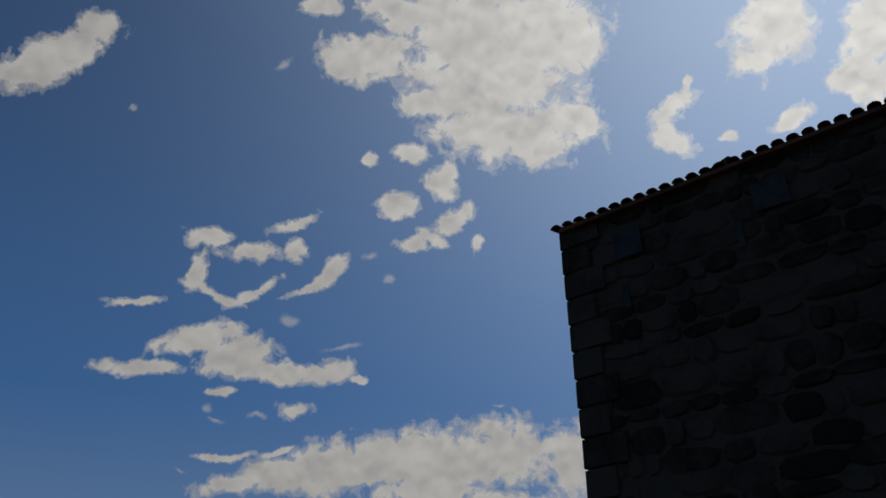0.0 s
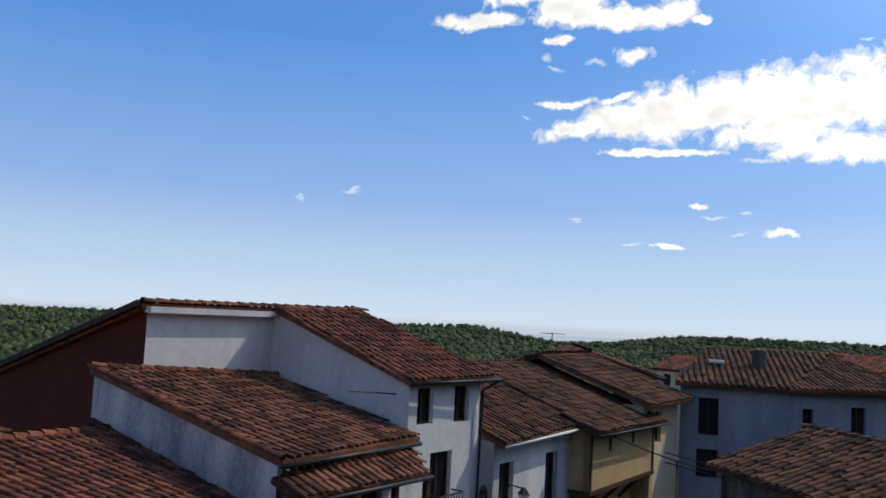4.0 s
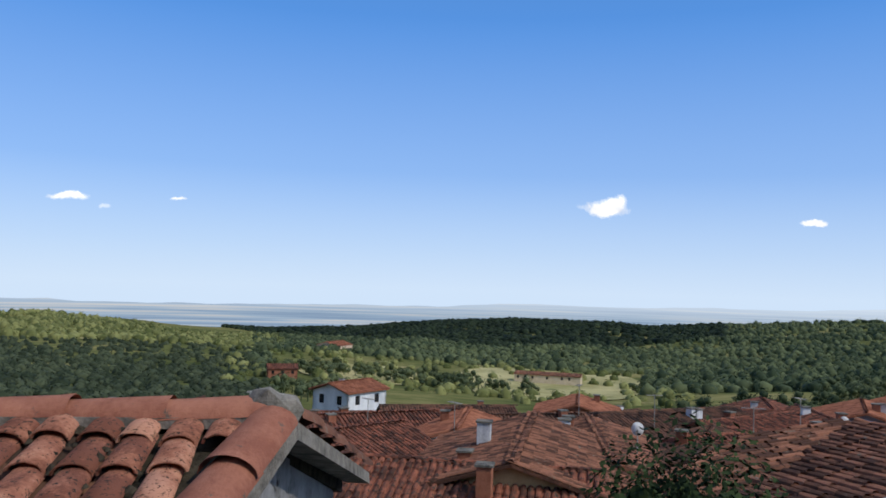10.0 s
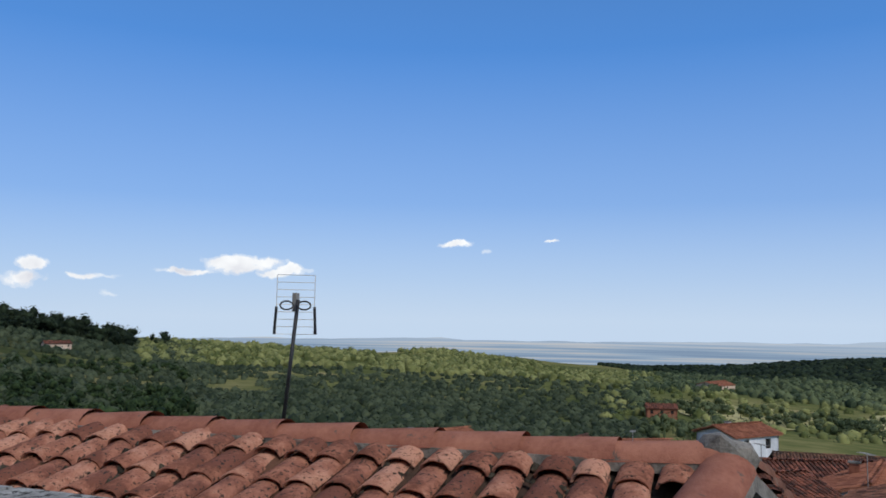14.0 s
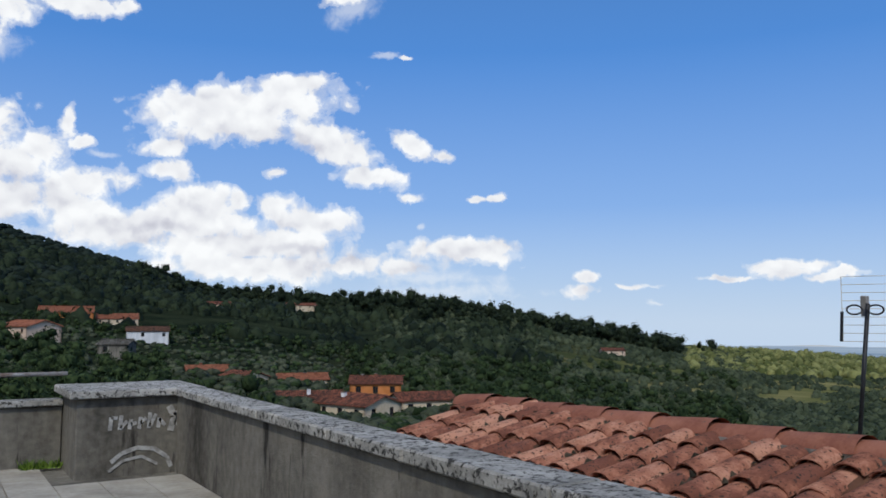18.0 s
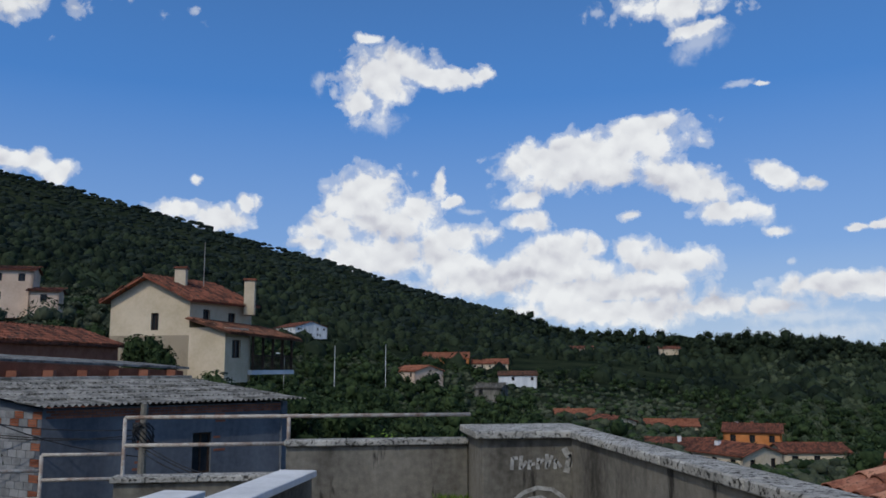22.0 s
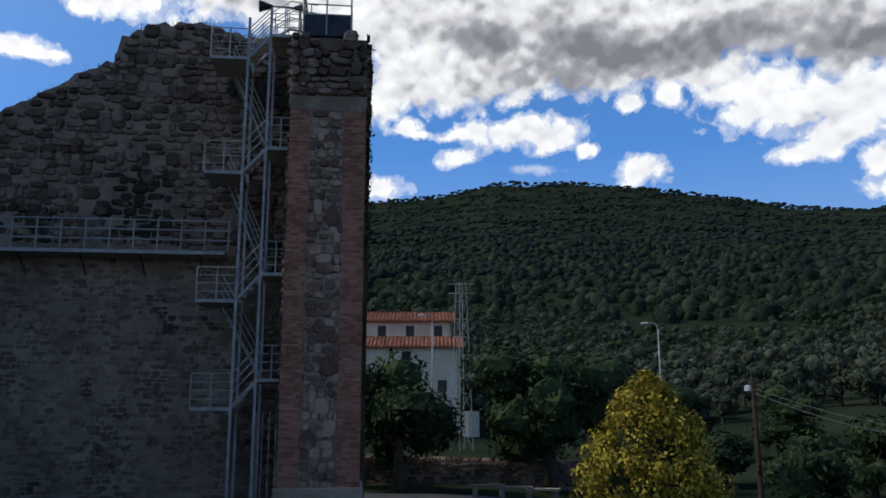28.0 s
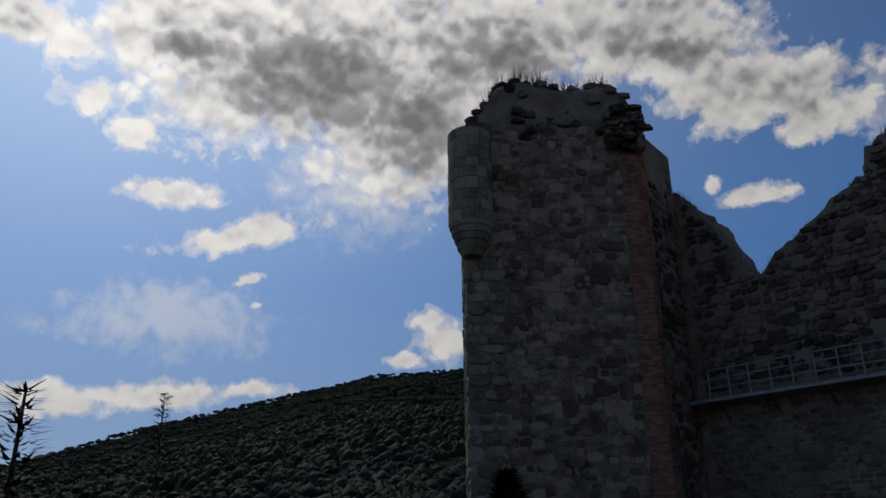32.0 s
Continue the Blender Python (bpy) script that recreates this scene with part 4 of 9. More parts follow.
ft.links.new(fm.outputs[0], fnz.inputs["Vector"])
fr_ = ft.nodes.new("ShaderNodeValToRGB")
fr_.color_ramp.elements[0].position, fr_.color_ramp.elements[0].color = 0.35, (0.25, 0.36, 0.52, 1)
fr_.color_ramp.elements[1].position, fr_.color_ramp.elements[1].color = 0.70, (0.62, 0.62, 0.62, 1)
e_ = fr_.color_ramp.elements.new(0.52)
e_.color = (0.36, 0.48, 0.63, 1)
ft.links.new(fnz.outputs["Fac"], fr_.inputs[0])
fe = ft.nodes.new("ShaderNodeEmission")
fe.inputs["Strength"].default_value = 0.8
# the upper part fades towards the sky's tone, as painted haze
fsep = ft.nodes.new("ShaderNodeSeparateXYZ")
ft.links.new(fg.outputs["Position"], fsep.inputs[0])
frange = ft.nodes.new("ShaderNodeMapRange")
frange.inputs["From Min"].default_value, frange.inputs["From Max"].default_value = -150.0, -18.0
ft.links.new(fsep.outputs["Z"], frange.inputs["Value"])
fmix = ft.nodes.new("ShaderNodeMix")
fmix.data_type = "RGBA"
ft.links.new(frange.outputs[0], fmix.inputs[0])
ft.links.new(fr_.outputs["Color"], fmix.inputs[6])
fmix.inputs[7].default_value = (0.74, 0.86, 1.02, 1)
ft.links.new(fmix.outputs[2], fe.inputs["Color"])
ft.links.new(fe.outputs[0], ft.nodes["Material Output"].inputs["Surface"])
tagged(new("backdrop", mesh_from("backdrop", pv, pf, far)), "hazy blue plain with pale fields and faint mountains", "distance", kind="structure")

# ---- the terrace ----
terrace = thing("floor", "pale worn square tiles on a roof terrace", "floor", kind="structure")
Shape().box(-2.66, 2.4, -10.2, 1.0, -0.35, -0.03).part("slab", CONCRETE, terrace)
Shape().box(-2.62, 2.35, -10.05, 0.95, -9.0, -0.36).part("supporting_walls", PLASTER_DIRTY, terrace)

parapet = thing("parapet_wall", "stained grey concrete parapet with lichened coping slabs", "wall", kind="structure")
Shape().box(-2.86, -2.64, -9.2, -0.55, -4.0, 0.765).part("wall_body", CONCRETE, parapet, bevel=0.012)
rnd = random.Random(5)
y = -0.55
while y > -9.1:
    ln = min(rnd.uniform(1.0, 1.35), y + 9.25)
    Shape().box(-2.91, -2.59, y - ln + 0.012, y, 0.77, 0.85 + rnd.uniform(-0.006, 0.006)).part("coping_slab", COPING, parapet, bevel=0.012)
    y -= ln
end_wall = thing("parapet_end_wall", "short concrete parapet corner with white scribbled paint", "wall", kind="structure")
Shape().box(-2.86, -1.66, -10.2, -9.22, -4.0, 0.765).part("wall_body", CONCRETE, end_wall, bevel=0.012)
Shape().box(-2.93, -1.58, -10.28, -9.14, 0.77, 0.85).part("coping_slab", COPING, end_wall, bevel=0.012)
PAINT = material("faded_white_paint", (0.19, 0.185, 0.17), (0.46, 0.455, 0.43), 14.0, 0.9, 0.1, 40)
scrawl = thing("wall_scribble", "faded white scribble painted on the concrete parapet", "graffiti")
rs = random.Random(12)


def stroke(pts, r=0.018):
    q = [(x, -9.212, z) for x, z in pts]
    line = Shape()
    for a, b in zip(q, q[1:]):
        d = Vector((b[0] - a[0], 0, b[2] - a[2]))
        n = Vector((-d.z, 0, d.x)).normalized() * r
        line.add([Vector(a) - n, Vector(b) - n, Vector(b) + n, Vector(a) + n], [(0, 1, 2, 3)])
    line.part("stroke", PAINT, scrawl)


for k in range(6):
    x = -1.98 - 0.095 * k
    h = rs.uniform(0.10, 0.17)
    stroke([(x, 0.44), (x - 0.012, 0.44 + h)], 0.02)
    stroke([(x - 0.01, 0.44 + h * rs.choice((0.1, 0.5, 0.95))), (x - 0.07, 0.44 + h * rs.choice((0.2, 0.6, 0.9)))], 0.018)
for dx, z0, z1, r in ((0.0, 0.40, 0.66, 0.034), (0.06, 0.45, 0.60, 0.03), (0.12, 0.40, 0.58, 0.03)):
    stroke([(-2.58 - dx, z0), (-2.62 - dx * 0.8, (z0 + z1) / 2 + 0.02), (-2.56 - dx * 1.1, z1)], r)
stroke([(-2.0, 0.12), (-2.1, 0.2), (-2.25, 0.25), (-2.42, 0.23), (-2.55, 0.14), (-2.6, 0.03)], 0.022)
stroke([(-1.98, 0.03), (-2.12, 0.13), (-2.3, 0.16), (-2.46, 0.07)], 0.015)

low_wall = thing("low_terrace_wall", "low stained concrete wall with thin coping", "wall", kind="structure")
Shape().box(-1.655, 0.45, -10.3, -10.1, -4.0, 0.63).part("wall_body", CONCRETE, low_wall, bevel=0.012)
for i in range(3):
    Shape().box(-1.655 + i * 0.71, -1.66 + (i + 1) * 0.71, -10.34, -10.05, 0.635, 0.70).part("coping_slab", COPING, low_wall, bevel=0.01)
stair_wall = thing("stair_side_wall", "low concrete wall beside the terrace stairs", "wall", kind="structure")
Shape().box(0.455, 2.32, -10.3, -10.1, -4.0, 0.26).part("wall_body", CONCRETE, stair_wall, bevel=0.012)
for i in range(2):
    Shape().box(0.46 + i * 0.95, 0.45 + (i + 1) * 0.95, -10.34, -10.05, 0.265, 0.33).part("coping_slab", COPING, stair_wall, bevel=0.01)
for k, (p, q, z) in enumerate((((0.28, -9.55), (0.95, -7.2), 0.44), ((1.25, -8.35), (1.8, -6.6), 0.42))):
    w = thing("white_coped_wall", "low stair wall with white painted coping", "wall", "white coped stair walls", "structure")
    a, b = Vector((*p, 0)), Vector((*q, 0))
    n = Vector(((b - a).y, -(b - a).x, 0)).normalized() * 0.15
    n2 = n * 1.35
    Shape().hull([a - n + Vector((0, 0, -3)), b - n + Vector((0, 0, -3)), b + n + Vector((0, 0, -3)), a + n + Vector((0, 0, -3))], [v + Vector((0, 0, z - 0.075)) for v in (a - n, b - n, b + n, a + n)]).part("wall_body", CONCRETE, w)
    Shape().hull([v + Vector((0, 0, z - 0.07)) for v in (a - n2, b - n2, b + n2, a + n2)], [v + Vector((0, 0, z)) for v in (a - n2, b - n2, b + n2, a + n2)]).part("coping_slab", COPING_WHITE, w, bevel=0.008)

rail = thing("terrace_railing", "thin rust-flecked pale metal railing stepping down beside stairs", "railing")
RY = -10.2
for z in (0.97, 0.66):
    Shape().tube((-1.7 if z > 0.9 else 0.42, RY, z), (2.25, RY, z), 0.022).part("rail_tube", METAL_RUST, rail, smooth=True)
for x, z0, z1 in ((0.43, 0.6, 0.97), (2.25, -0.6, 0.97), (3.12, -1.2, 0.57), (4.9, -1.8, 0.42)):
    Shape().tube((x, RY, z0), (x, RY, z1), 0.022).part("rail_post", METAL_RUST, rail, smooth=True)
for z in (0.57, 0.30):
    Shape().tube((2.25, RY, z), (3.12, RY, z), 0.02).part("rail_tube", METAL_RUST, rail, smooth=True)
for z in (0.40, 0.10):
    Shape().tube((3.12, RY, z), (5.6, RY, z), 0.02).part("rail_tube", METAL_RUST, rail, smooth=True)

# terrace floor tiles
for i in range(13):
    for j in range(27):
        x, y = -2.63 + i * 0.4, -10.08 + j * 0.4
        if x + 0.39 < 2.4:
            if i == 0 and j == 0:
                tile_me = Shape().box(0.004, 0.394, 0.004, 0.394, -0.03, 0.0).mesh("floor_tile", FLOOR_TILE)
            if y < -9.2 and x < -1.66:
                continue
            child("floor_tile", tile_me, terrace).location = (x, y, 0.0)

# weeds along the wall foot
weeds = Shape()
rw = random.Random(8)
for k in range(160):
    x, y = rw.uniform(-1.66, -1.25), rw.uniform(-10.05, -9.9)
    h = rw.uniform(0.03, 0.11)
    d = rw.uniform(0, math.tau)
    weeds.add([(x - 0.01, y, 0), (x + 0.01, y, 0), (x + math.cos(d) * 0.05, y + math.sin(d) * 0.05, h)], [(0, 1, 2)])
tagged(new("weeds", weeds.mesh("weeds", LEAF_FRESH)), "small green weeds at the foot of the wall", "weeds", kind="stuff")

# ---- the near tiled roof beside the terrace ----
near = thing("near_roof", "weathered terracotta barrel-tile roof with mossy joints", "roof", kind="structure")
RE0, RE1 = Vector((-4.12, -0.45, 0.91)), Vector((-4.15, -5.7, 0.85))
EV0, EV1 = Vector((-2.95, -0.72, 0.56)), Vector((-2.95, -5.9, 0.54))
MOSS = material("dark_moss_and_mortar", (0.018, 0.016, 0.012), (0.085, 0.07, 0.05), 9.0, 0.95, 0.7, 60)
nn = (EV0 - RE0).cross(RE1 - RE0).normalized()
if nn.z < 0:
    nn = -nn
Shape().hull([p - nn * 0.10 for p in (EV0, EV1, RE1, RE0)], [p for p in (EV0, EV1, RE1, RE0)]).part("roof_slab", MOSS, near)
FV0, FV1 = Vector((-6.6, -0.13, 0.10)), Vector((-6.6, -5.7, 0.08))
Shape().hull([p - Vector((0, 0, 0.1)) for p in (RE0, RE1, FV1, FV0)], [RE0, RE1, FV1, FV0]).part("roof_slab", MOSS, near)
tile_variants = []
rt = random.Random(21)
for k in range(6):
    tv, tf = [], []
    arc, w, ln, th = 8, 0.155 + rt.uniform(-0.008, 0.008), 0.36, 0.013
    for ring, (yy, sc, lift) in enumerate(((0, 1.0, 0.03), (ln * 0.5, 0.93, 0.016), (ln, 0.86, 0.002))):
        for side in (0, 1):
            for i in range(arc + 1):
                a = math.pi * i / arc
                r = w / 2 * sc - side * th
                tv.append((-math.cos(a) * r, yy + rt.uniform(-0.004, 0.004), math.sin(a) * r * 0.62 + lift))
    n = arc + 1
    for ring in range(2):
        for i in range(arc):
            o = ring * 2 * n
            tf.append((o + i, o + i + 1, o + 2 * n + i + 1, o + 2 * n + i))
            tf.append((o + n + i + 1, o + n + i, o + 3 * n + i, o + 3 * n + i + 1))
    for i in range(arc):
        tf.append((i + 1, i, n + i, n + i + 1))
    me = mesh_from("roof_tile", tv, tf, TILE_NEAR, True)
    tile_variants.append(me)
xx = (EV1 - EV0).normalized()
yy = nn.cross(xx)
if yy.z < 0:
    yy = -yy
run = (RE0 - EV0).dot(yy)
col, count = 0.176, 0
u = -0.34
while u < 5.1:
    row_n = 0
    v = -0.1
    while v < run - 0.16:
        if u < 0.07 - 0.28 * max(0.0, v + 0.1) / run:
            v += 0.265
            continue
        j = lambda s: rt.uniform(-s, s)
        base = EV0 + xx * (u + j(0.012)) + yy * (v + j(0.02)) + nn * (0.012 + abs(j(0.008)))
        tw = j(0.05)
        m = Matrix((xx * math.cos(tw) + yy * math.sin(tw), yy * math.cos(tw) - xx * math.sin(tw), nn)).transposed().to_4x4()
        m.translation = base
        ob = child("roof_tile", rt.choice(tile_variants), near)
        ob.matrix_world = m @ pose(0, 0, 0, j(1.6), j(4), 0)
        count += 1
        row_n += 1
        v += 0.265
    u += col
# channel tiles lie hollow side up between the rows
chan = Shape()
cv, cf = barrel(0.14, 0.34, 5)
u = 0.16 + col / 2
while u < 5.05:
    v = -0.06
    while v < run:
        base = EV0 + xx * u + yy * v + nn * 0.052
        chan.add([base + xx * p[0] + yy * p[1] - nn * p[2] for p in cv], [tuple(reversed(f)) for f in cf])
        v += 0.265
    u += col
chan.part("channel_tiles", TILE_DARK, near, kind="stuff")
# mortar lumps and moss between the tiles
lump = Shape()
for k in range(900):
    u, v = rt.uniform(0.1, 5.0), rt.uniform(-0.05, run)
    if noise.noise(Vector((u * 0.9, v * 1.3, 4))) < -0.05:
        continue
    c = EV0 + xx * u + yy * v + nn * 0.045
    r = rt.uniform(0.008, 0.032)
    ring = [c + (xx * math.cos(a) + yy * math.sin(a)) * r * rt.uniform(0.6, 1.3) for a in (0, 1.05, 2.1, 3.14, 4.2, 5.2)]
    lump.add([*ring, c + nn * r * 0.9], [(i, (i + 1) % 6, 6) for i in range(6)])
lump.part("moss_lumps", MOSS, near, kind="stuff")
# ridge: long half-round tiles bedded in mortar
rx = (RE1 - RE0).normalized()
rside = rx.cross(Vector((0, 0, 1))).normalized()
k, s = 0, -0.05
ridge_me = None
while s < (RE1 - RE0).length:
    tv, tf = barrel(0.23, 0.47, 8, 0.022, 0.93)
    if ridge_me is None:
        ridge_me = mesh_from("ridge_tile", tv, tf, TILE_RIDGE, True)
    m = Matrix((rside, rx, Vector((0, 0, 1)))).transposed().to_4x4()
    m.translation = RE0 + rx * s + Vector((0, 0, 0.03 + rt.uniform(-0.006, 0.006)))
    ob = child("ridge_tile", ridge_me, near)
    ob.matrix_world = m @ pose(0, 0, 0, rt.uniform(-1, 1), 0, rt.uniform(-1.5, 1.5))
    s += 0.43
Shape().hull([RE0 + rside * 0.11, RE1 + rside * 0.11, RE1 - rside * 0.11, RE0 - rside * 0.11], [p + Vector((0, 0, 0.05)) for p in (RE0 + rside * 0.11, RE1 + rside * 0.11, RE1 - rside * 0.11, RE0 - rside * 0.11)]).part("ridge_mortar", MORTAR, near)
# verge: a row of wide tiles down the gable edge, both sides of the ridge, with ragged mortar
for side, (p, q, w) in enumerate(((EV0 + Vector((-0.05, 0.10, -0.03)), RE0 + Vector((0.02, 0.10, 0.0)), 0.25), (FV0 + Vector((0, 0.12, 0.02)), RE0 + Vector((0, 0.10, -0.01)), 0.22))):
    y_ = (q - p).normalized()
    x_ = y_.cross(Vector((0, 0, 1))).normalized()
    z_ = x_.cross(y_)
    s = -0.2 if side == 0 else 0
    while s < (q - p).length - 0.44:
        tv, tf = barrel(w, 0.5, 8, 0.03, 0.9)
        sh = Shape().add([p + y_ * s + x_ * t[0] + y_ * t[1] + z_ * (t[2] + 0.05) for t in tv], tf)
        sh.part("verge_tile", TILE_RIDGE if side == 0 else TILE_OLD, near, smooth=True)
        s += 0.42
    Shape().hull([p - x_ * 0.09 - z_ * 0.05, q - x_ * 0.09 - z_ * 0.05, q + x_ * 0.09 - z_ * 0.05, p + x_ * 0.09 - z_ * 0.05], [p - x_ * 0.08 + z_ * 0.03, q - x_ * 0.08 + z_ * 0.03, q + x_ * 0.08 + z_ * 0.03, p + x_ * 0.08 + z_ * 0.03]).part("verge_mortar", MORTAR, near)
# lump of mortar on the ridge end
knob = bmesh.new()
bmesh.ops.create_icosphere(knob, subdivisions=2, radius=0.11)
for v in knob.verts:
    v.co *= 1 + 0.35 * noise.noise(v.co * 14)
    v.co = Vector((v.co.x * 1.1, v.co.y * 1.2, v.co.z * 0.95)) + RE0 + Vector((0, 0.05, 0.07))
part("ridge_end_mortar", knob, MORTAR, near)
# the grey-white gable wall under the far verge
gable = thing("gable_wall", "grey-white boarded gable wall with small dark holes", "wall", kind="structure")
Shape().hull([(-6.5, -0.19, -6), (-2.9, -0.57, -6), (-2.9, -0.67, -6), (-6.5, -0.31, -6)], [(-6.5, -0.19, 0.06), (-2.9, -0.57, 0.44), (-2.9, -0.67, 0.44), (-6.5, -0.31, 0.06)]).part("wall_foot", WOOD_GREY, gable)
Shape().add([(-6.5, -0.18, 0.06), (-2.95, -0.56, 0.44), (-4.12, -0.435, 0.84), (-6.5, -0.3, 0.06), (-2.95, -0.66, 0.44), (-4.12, -0.53, 0.84)], [(0, 1, 2), (5, 4, 3), (0, 2, 5, 3), (2, 1, 4, 5)]).part("gable_board", WOOD_GREY, gable)
# flat dark discs on the board; the shade inside the holes is their colour
holes = Shape()
for k in range(34):
    x = rt.uniform(-6.3, -4.4)
    top = 0.06 + (x + 6.5) / 2.38 * 0.78
    z = top - rt.uniform(0.12, 0.24)
    y = -0.175 - (x + 6.5) * 0.1075 + 0.004
    r = rt.uniform(0.008, 0.018)
    holes.add([(x + math.cos(a) * r, y, z + math.sin(a) * r * 1.3) for a in (0, 1, 2.1, 3.1, 4.2, 5.2)], [(0, 1, 2, 3, 4, 5)])
holes.part("holes", METAL_DARK, gable, kind="stuff")
# house walls under the near roof
Shape().box(-6.5, -2.95, -5.85, -0.68, -7, 0.0).part("house_body", PLASTER_DIRTY, gable)

# ---- the television aerial on that roof ----
aerial = thing("tv_aerial", "grid television aerial on a thin dark mast", "aerial")
AX, AY = -5.35, -3.25
AZ0, AZ1 = 0.55, 1.62
Shape().path([(AX, AY - 0.10, AZ0), (AX, AY + 0.02, AZ1 + 0.05)], 0.014, 8).part("mast", METAL_DARK, aerial, smooth=True)
face = Vector((-AX - 0.3, -AY - 0.3, 0)).normalized()
sd = Vector((-face.y, face.x, 0))
C = Vector((AX, AY, AZ1)) - face * 0.05
for i in range(9):
    z = -0.19 + i * 0.052
    Shape().tube(C - sd * 0.132 + Vector((0, 0, z)), C + sd * 0.132 + Vector((0, 0, z)), 0.0025, sides=5).part("reflector_rod", PLASTIC_WHITE, aerial)
for s_ in (-0.132, 0.132):
    Shape().tube(C + sd * s_ + Vector((0, 0, -0.19)), C + sd * s_ + Vector((0, 0, 0.226)), 0.003, sides=5).part("reflector_upright", PLASTIC_WHITE, aerial)
for s_ in (-1, 1):
    Shape().tube(C + sd * s_ * 0.142 + Vector((0, 0, -0.19)) + face * 0.04, C + sd * s_ * 0.132 + Vector((0, 0, 0.0)) + face * 0.02, 0.011, sides=6).part("side_reflector", METAL_DARK, aerial)
    loop = [C + face * 0.1 + sd * s_ * (0.06 + 0.045 * math.cos(a)) + Vector((0, 0, 0.01 + 0.03 * math.sin(a))) for a in (k * math.tau / 10 for k in range(11))]
    Shape().path(loop, 0.006, 5).part("dipole", METAL_DARK, aerial)
Shape().box(C.x - 0.02, C.x + 0.02, C.y - 0.02, C.y + 0.02, AZ1 - 0.03, AZ1 + 0.1).part("junction_box", METAL_GALV, aerial, bevel=0.005)

# ---- the ruined castle ----
EW, MW = Vector((0.428, 0.904, 0)), Vector((-0.904, 0.428, 0))
WR = Vector((27.18, -8.57, 0))
wallp = lambda s, out=0.0, z=0.0: WR + EW * s + MW * out + Vector((0, 0, z))


def stone_shape(w, h, d, r):
    """An uneven block standing d proud of its wall: x along, z up, y outwards."""
    v = []
    for y, k in ((0, 1.0), (d, 0.78)):
        for x, z in ((-1, -0.55), (-0.55, -1), (0.6, -1), (1, -0.45), (1, 0.55), (0.5, 1), (-0.6, 1), (-1, 0.5)):
            v.append((x * w / 2 * k + r.uniform(-0.07, 0.07) * w, y, z * h / 2 * k + r.uniform(-0.07, 0.07) * h))
    f = [tuple(range(8, 16))] + [(i, (i + 1) % 8, 8 + (i + 1) % 8, 8 + i) for i in range(8)]
    return v, f


def masonry(parent, origin, along, out, width, bottom, height_at, mat, size=(0.5, 0.3), seed=1, pieces=0, name="stone", skip=0.0, keep=None, proud=0.07, shrink=0.95, rough=0.5):
    """Rubble laid in rough courses over a wall face; the first pieces are objects of their own, the rest one joined part."""
    r = random.Random(seed)
    up = Vector((0, 0, 1))
    rest = Shape()
    variants = None
    z, made = bottom, 0
    while z < 30:
        h = size[1] * r.uniform(0.65, 1.35)
        x = 0.0
        any_here = False
        while x < width:
            w = size[0] * r.choice((0.5, 0.7, 0.9, 1.0, 1.2, 1.6)) * r.uniform(0.85, 1.15)
            if x == 0.0:
                w *= r.uniform(0.6, 1.0)
            w = min(w, width - x)
            if w < size[0] * 0.25:
                break
            cx, cz = x + w / 2, z + h / 2
            if 0 < cx < width and cz < height_at(cx) and (keep is None or keep(cx, cz)):
                any_here = True
                if r.random() >= skip:
                    big = r.random() < rough * 0.25
                    c = origin + along * (cx + r.uniform(-0.1, 0.1) * rough * w) + up * (cz + r.uniform(-0.03, 0.03) + r.uniform(-0.3, 0.3) * rough * h)
                    v, f = stone_shape(w * shrink * (1.25 if big else 1.0 - 0.25 * rough * r.random()), h * shrink * (1.7 if big else r.uniform(0.85 - 0.3 * rough, 1.0 + 0.2 * rough)), proud * r.uniform(0.4, 1.3) * (1.15 if big else 1.0), r)
                    tilt = r.uniform(-0.06, 0.06) * (1 + 2 * rough)
                    pts = [c + along * (p[0] + p[2] * tilt) + up * (p[2] - p[0] * tilt) + out * p[1] for p in v]
                    if made < pieces:
                        me = mesh_from(name, [p - c for p in pts], f, mat)
                        child(name, me, parent).location = c
                        made += 1
                    else:
                        rest.add(pts, f)
            x += w
        z += h
        if not any_here and z > bottom + 2 and all(z > height_at(k * width / 12) for k in range(13)):
            break
    if rest.v:
        rest.part(name + "s", mat, parent, kind="stuff")


def brickwork(parent, origin, along, out, width, bottom, top, seed=1, course=0.085, name="bricks", gap=0.02, depth=0.03):
    r = random.Random(seed)
    s = Shape()
    z = bottom
    up = Vector((0, 0, 1))
    while z < top:
        x = -r.uniform(0, 0.25)
        while x < width:
            w = r.uniform(0.2, 0.34)
            a, b = max(0, x), min(width, x + w - 0.012)
            if b > a + 0.02:
                d = depth * r.uniform(0.3, 1.2)
                p = origin + along * a + up * z
                q = origin + along * b + up * z
                k = up * (course - gap)
                s.add([p, q, q + k, p + k, p + out * d, q + out * d, q + k + out * d, p + k + out * d], [(4, 5, 6, 7), (0, 1, 5, 4), (1, 2, 6, 5), (2, 3, 7, 6), (3, 0, 4, 7)])
            x += w
        z += course
    s.part(name, BRICK_CASTLE, parent, kind="stuff")


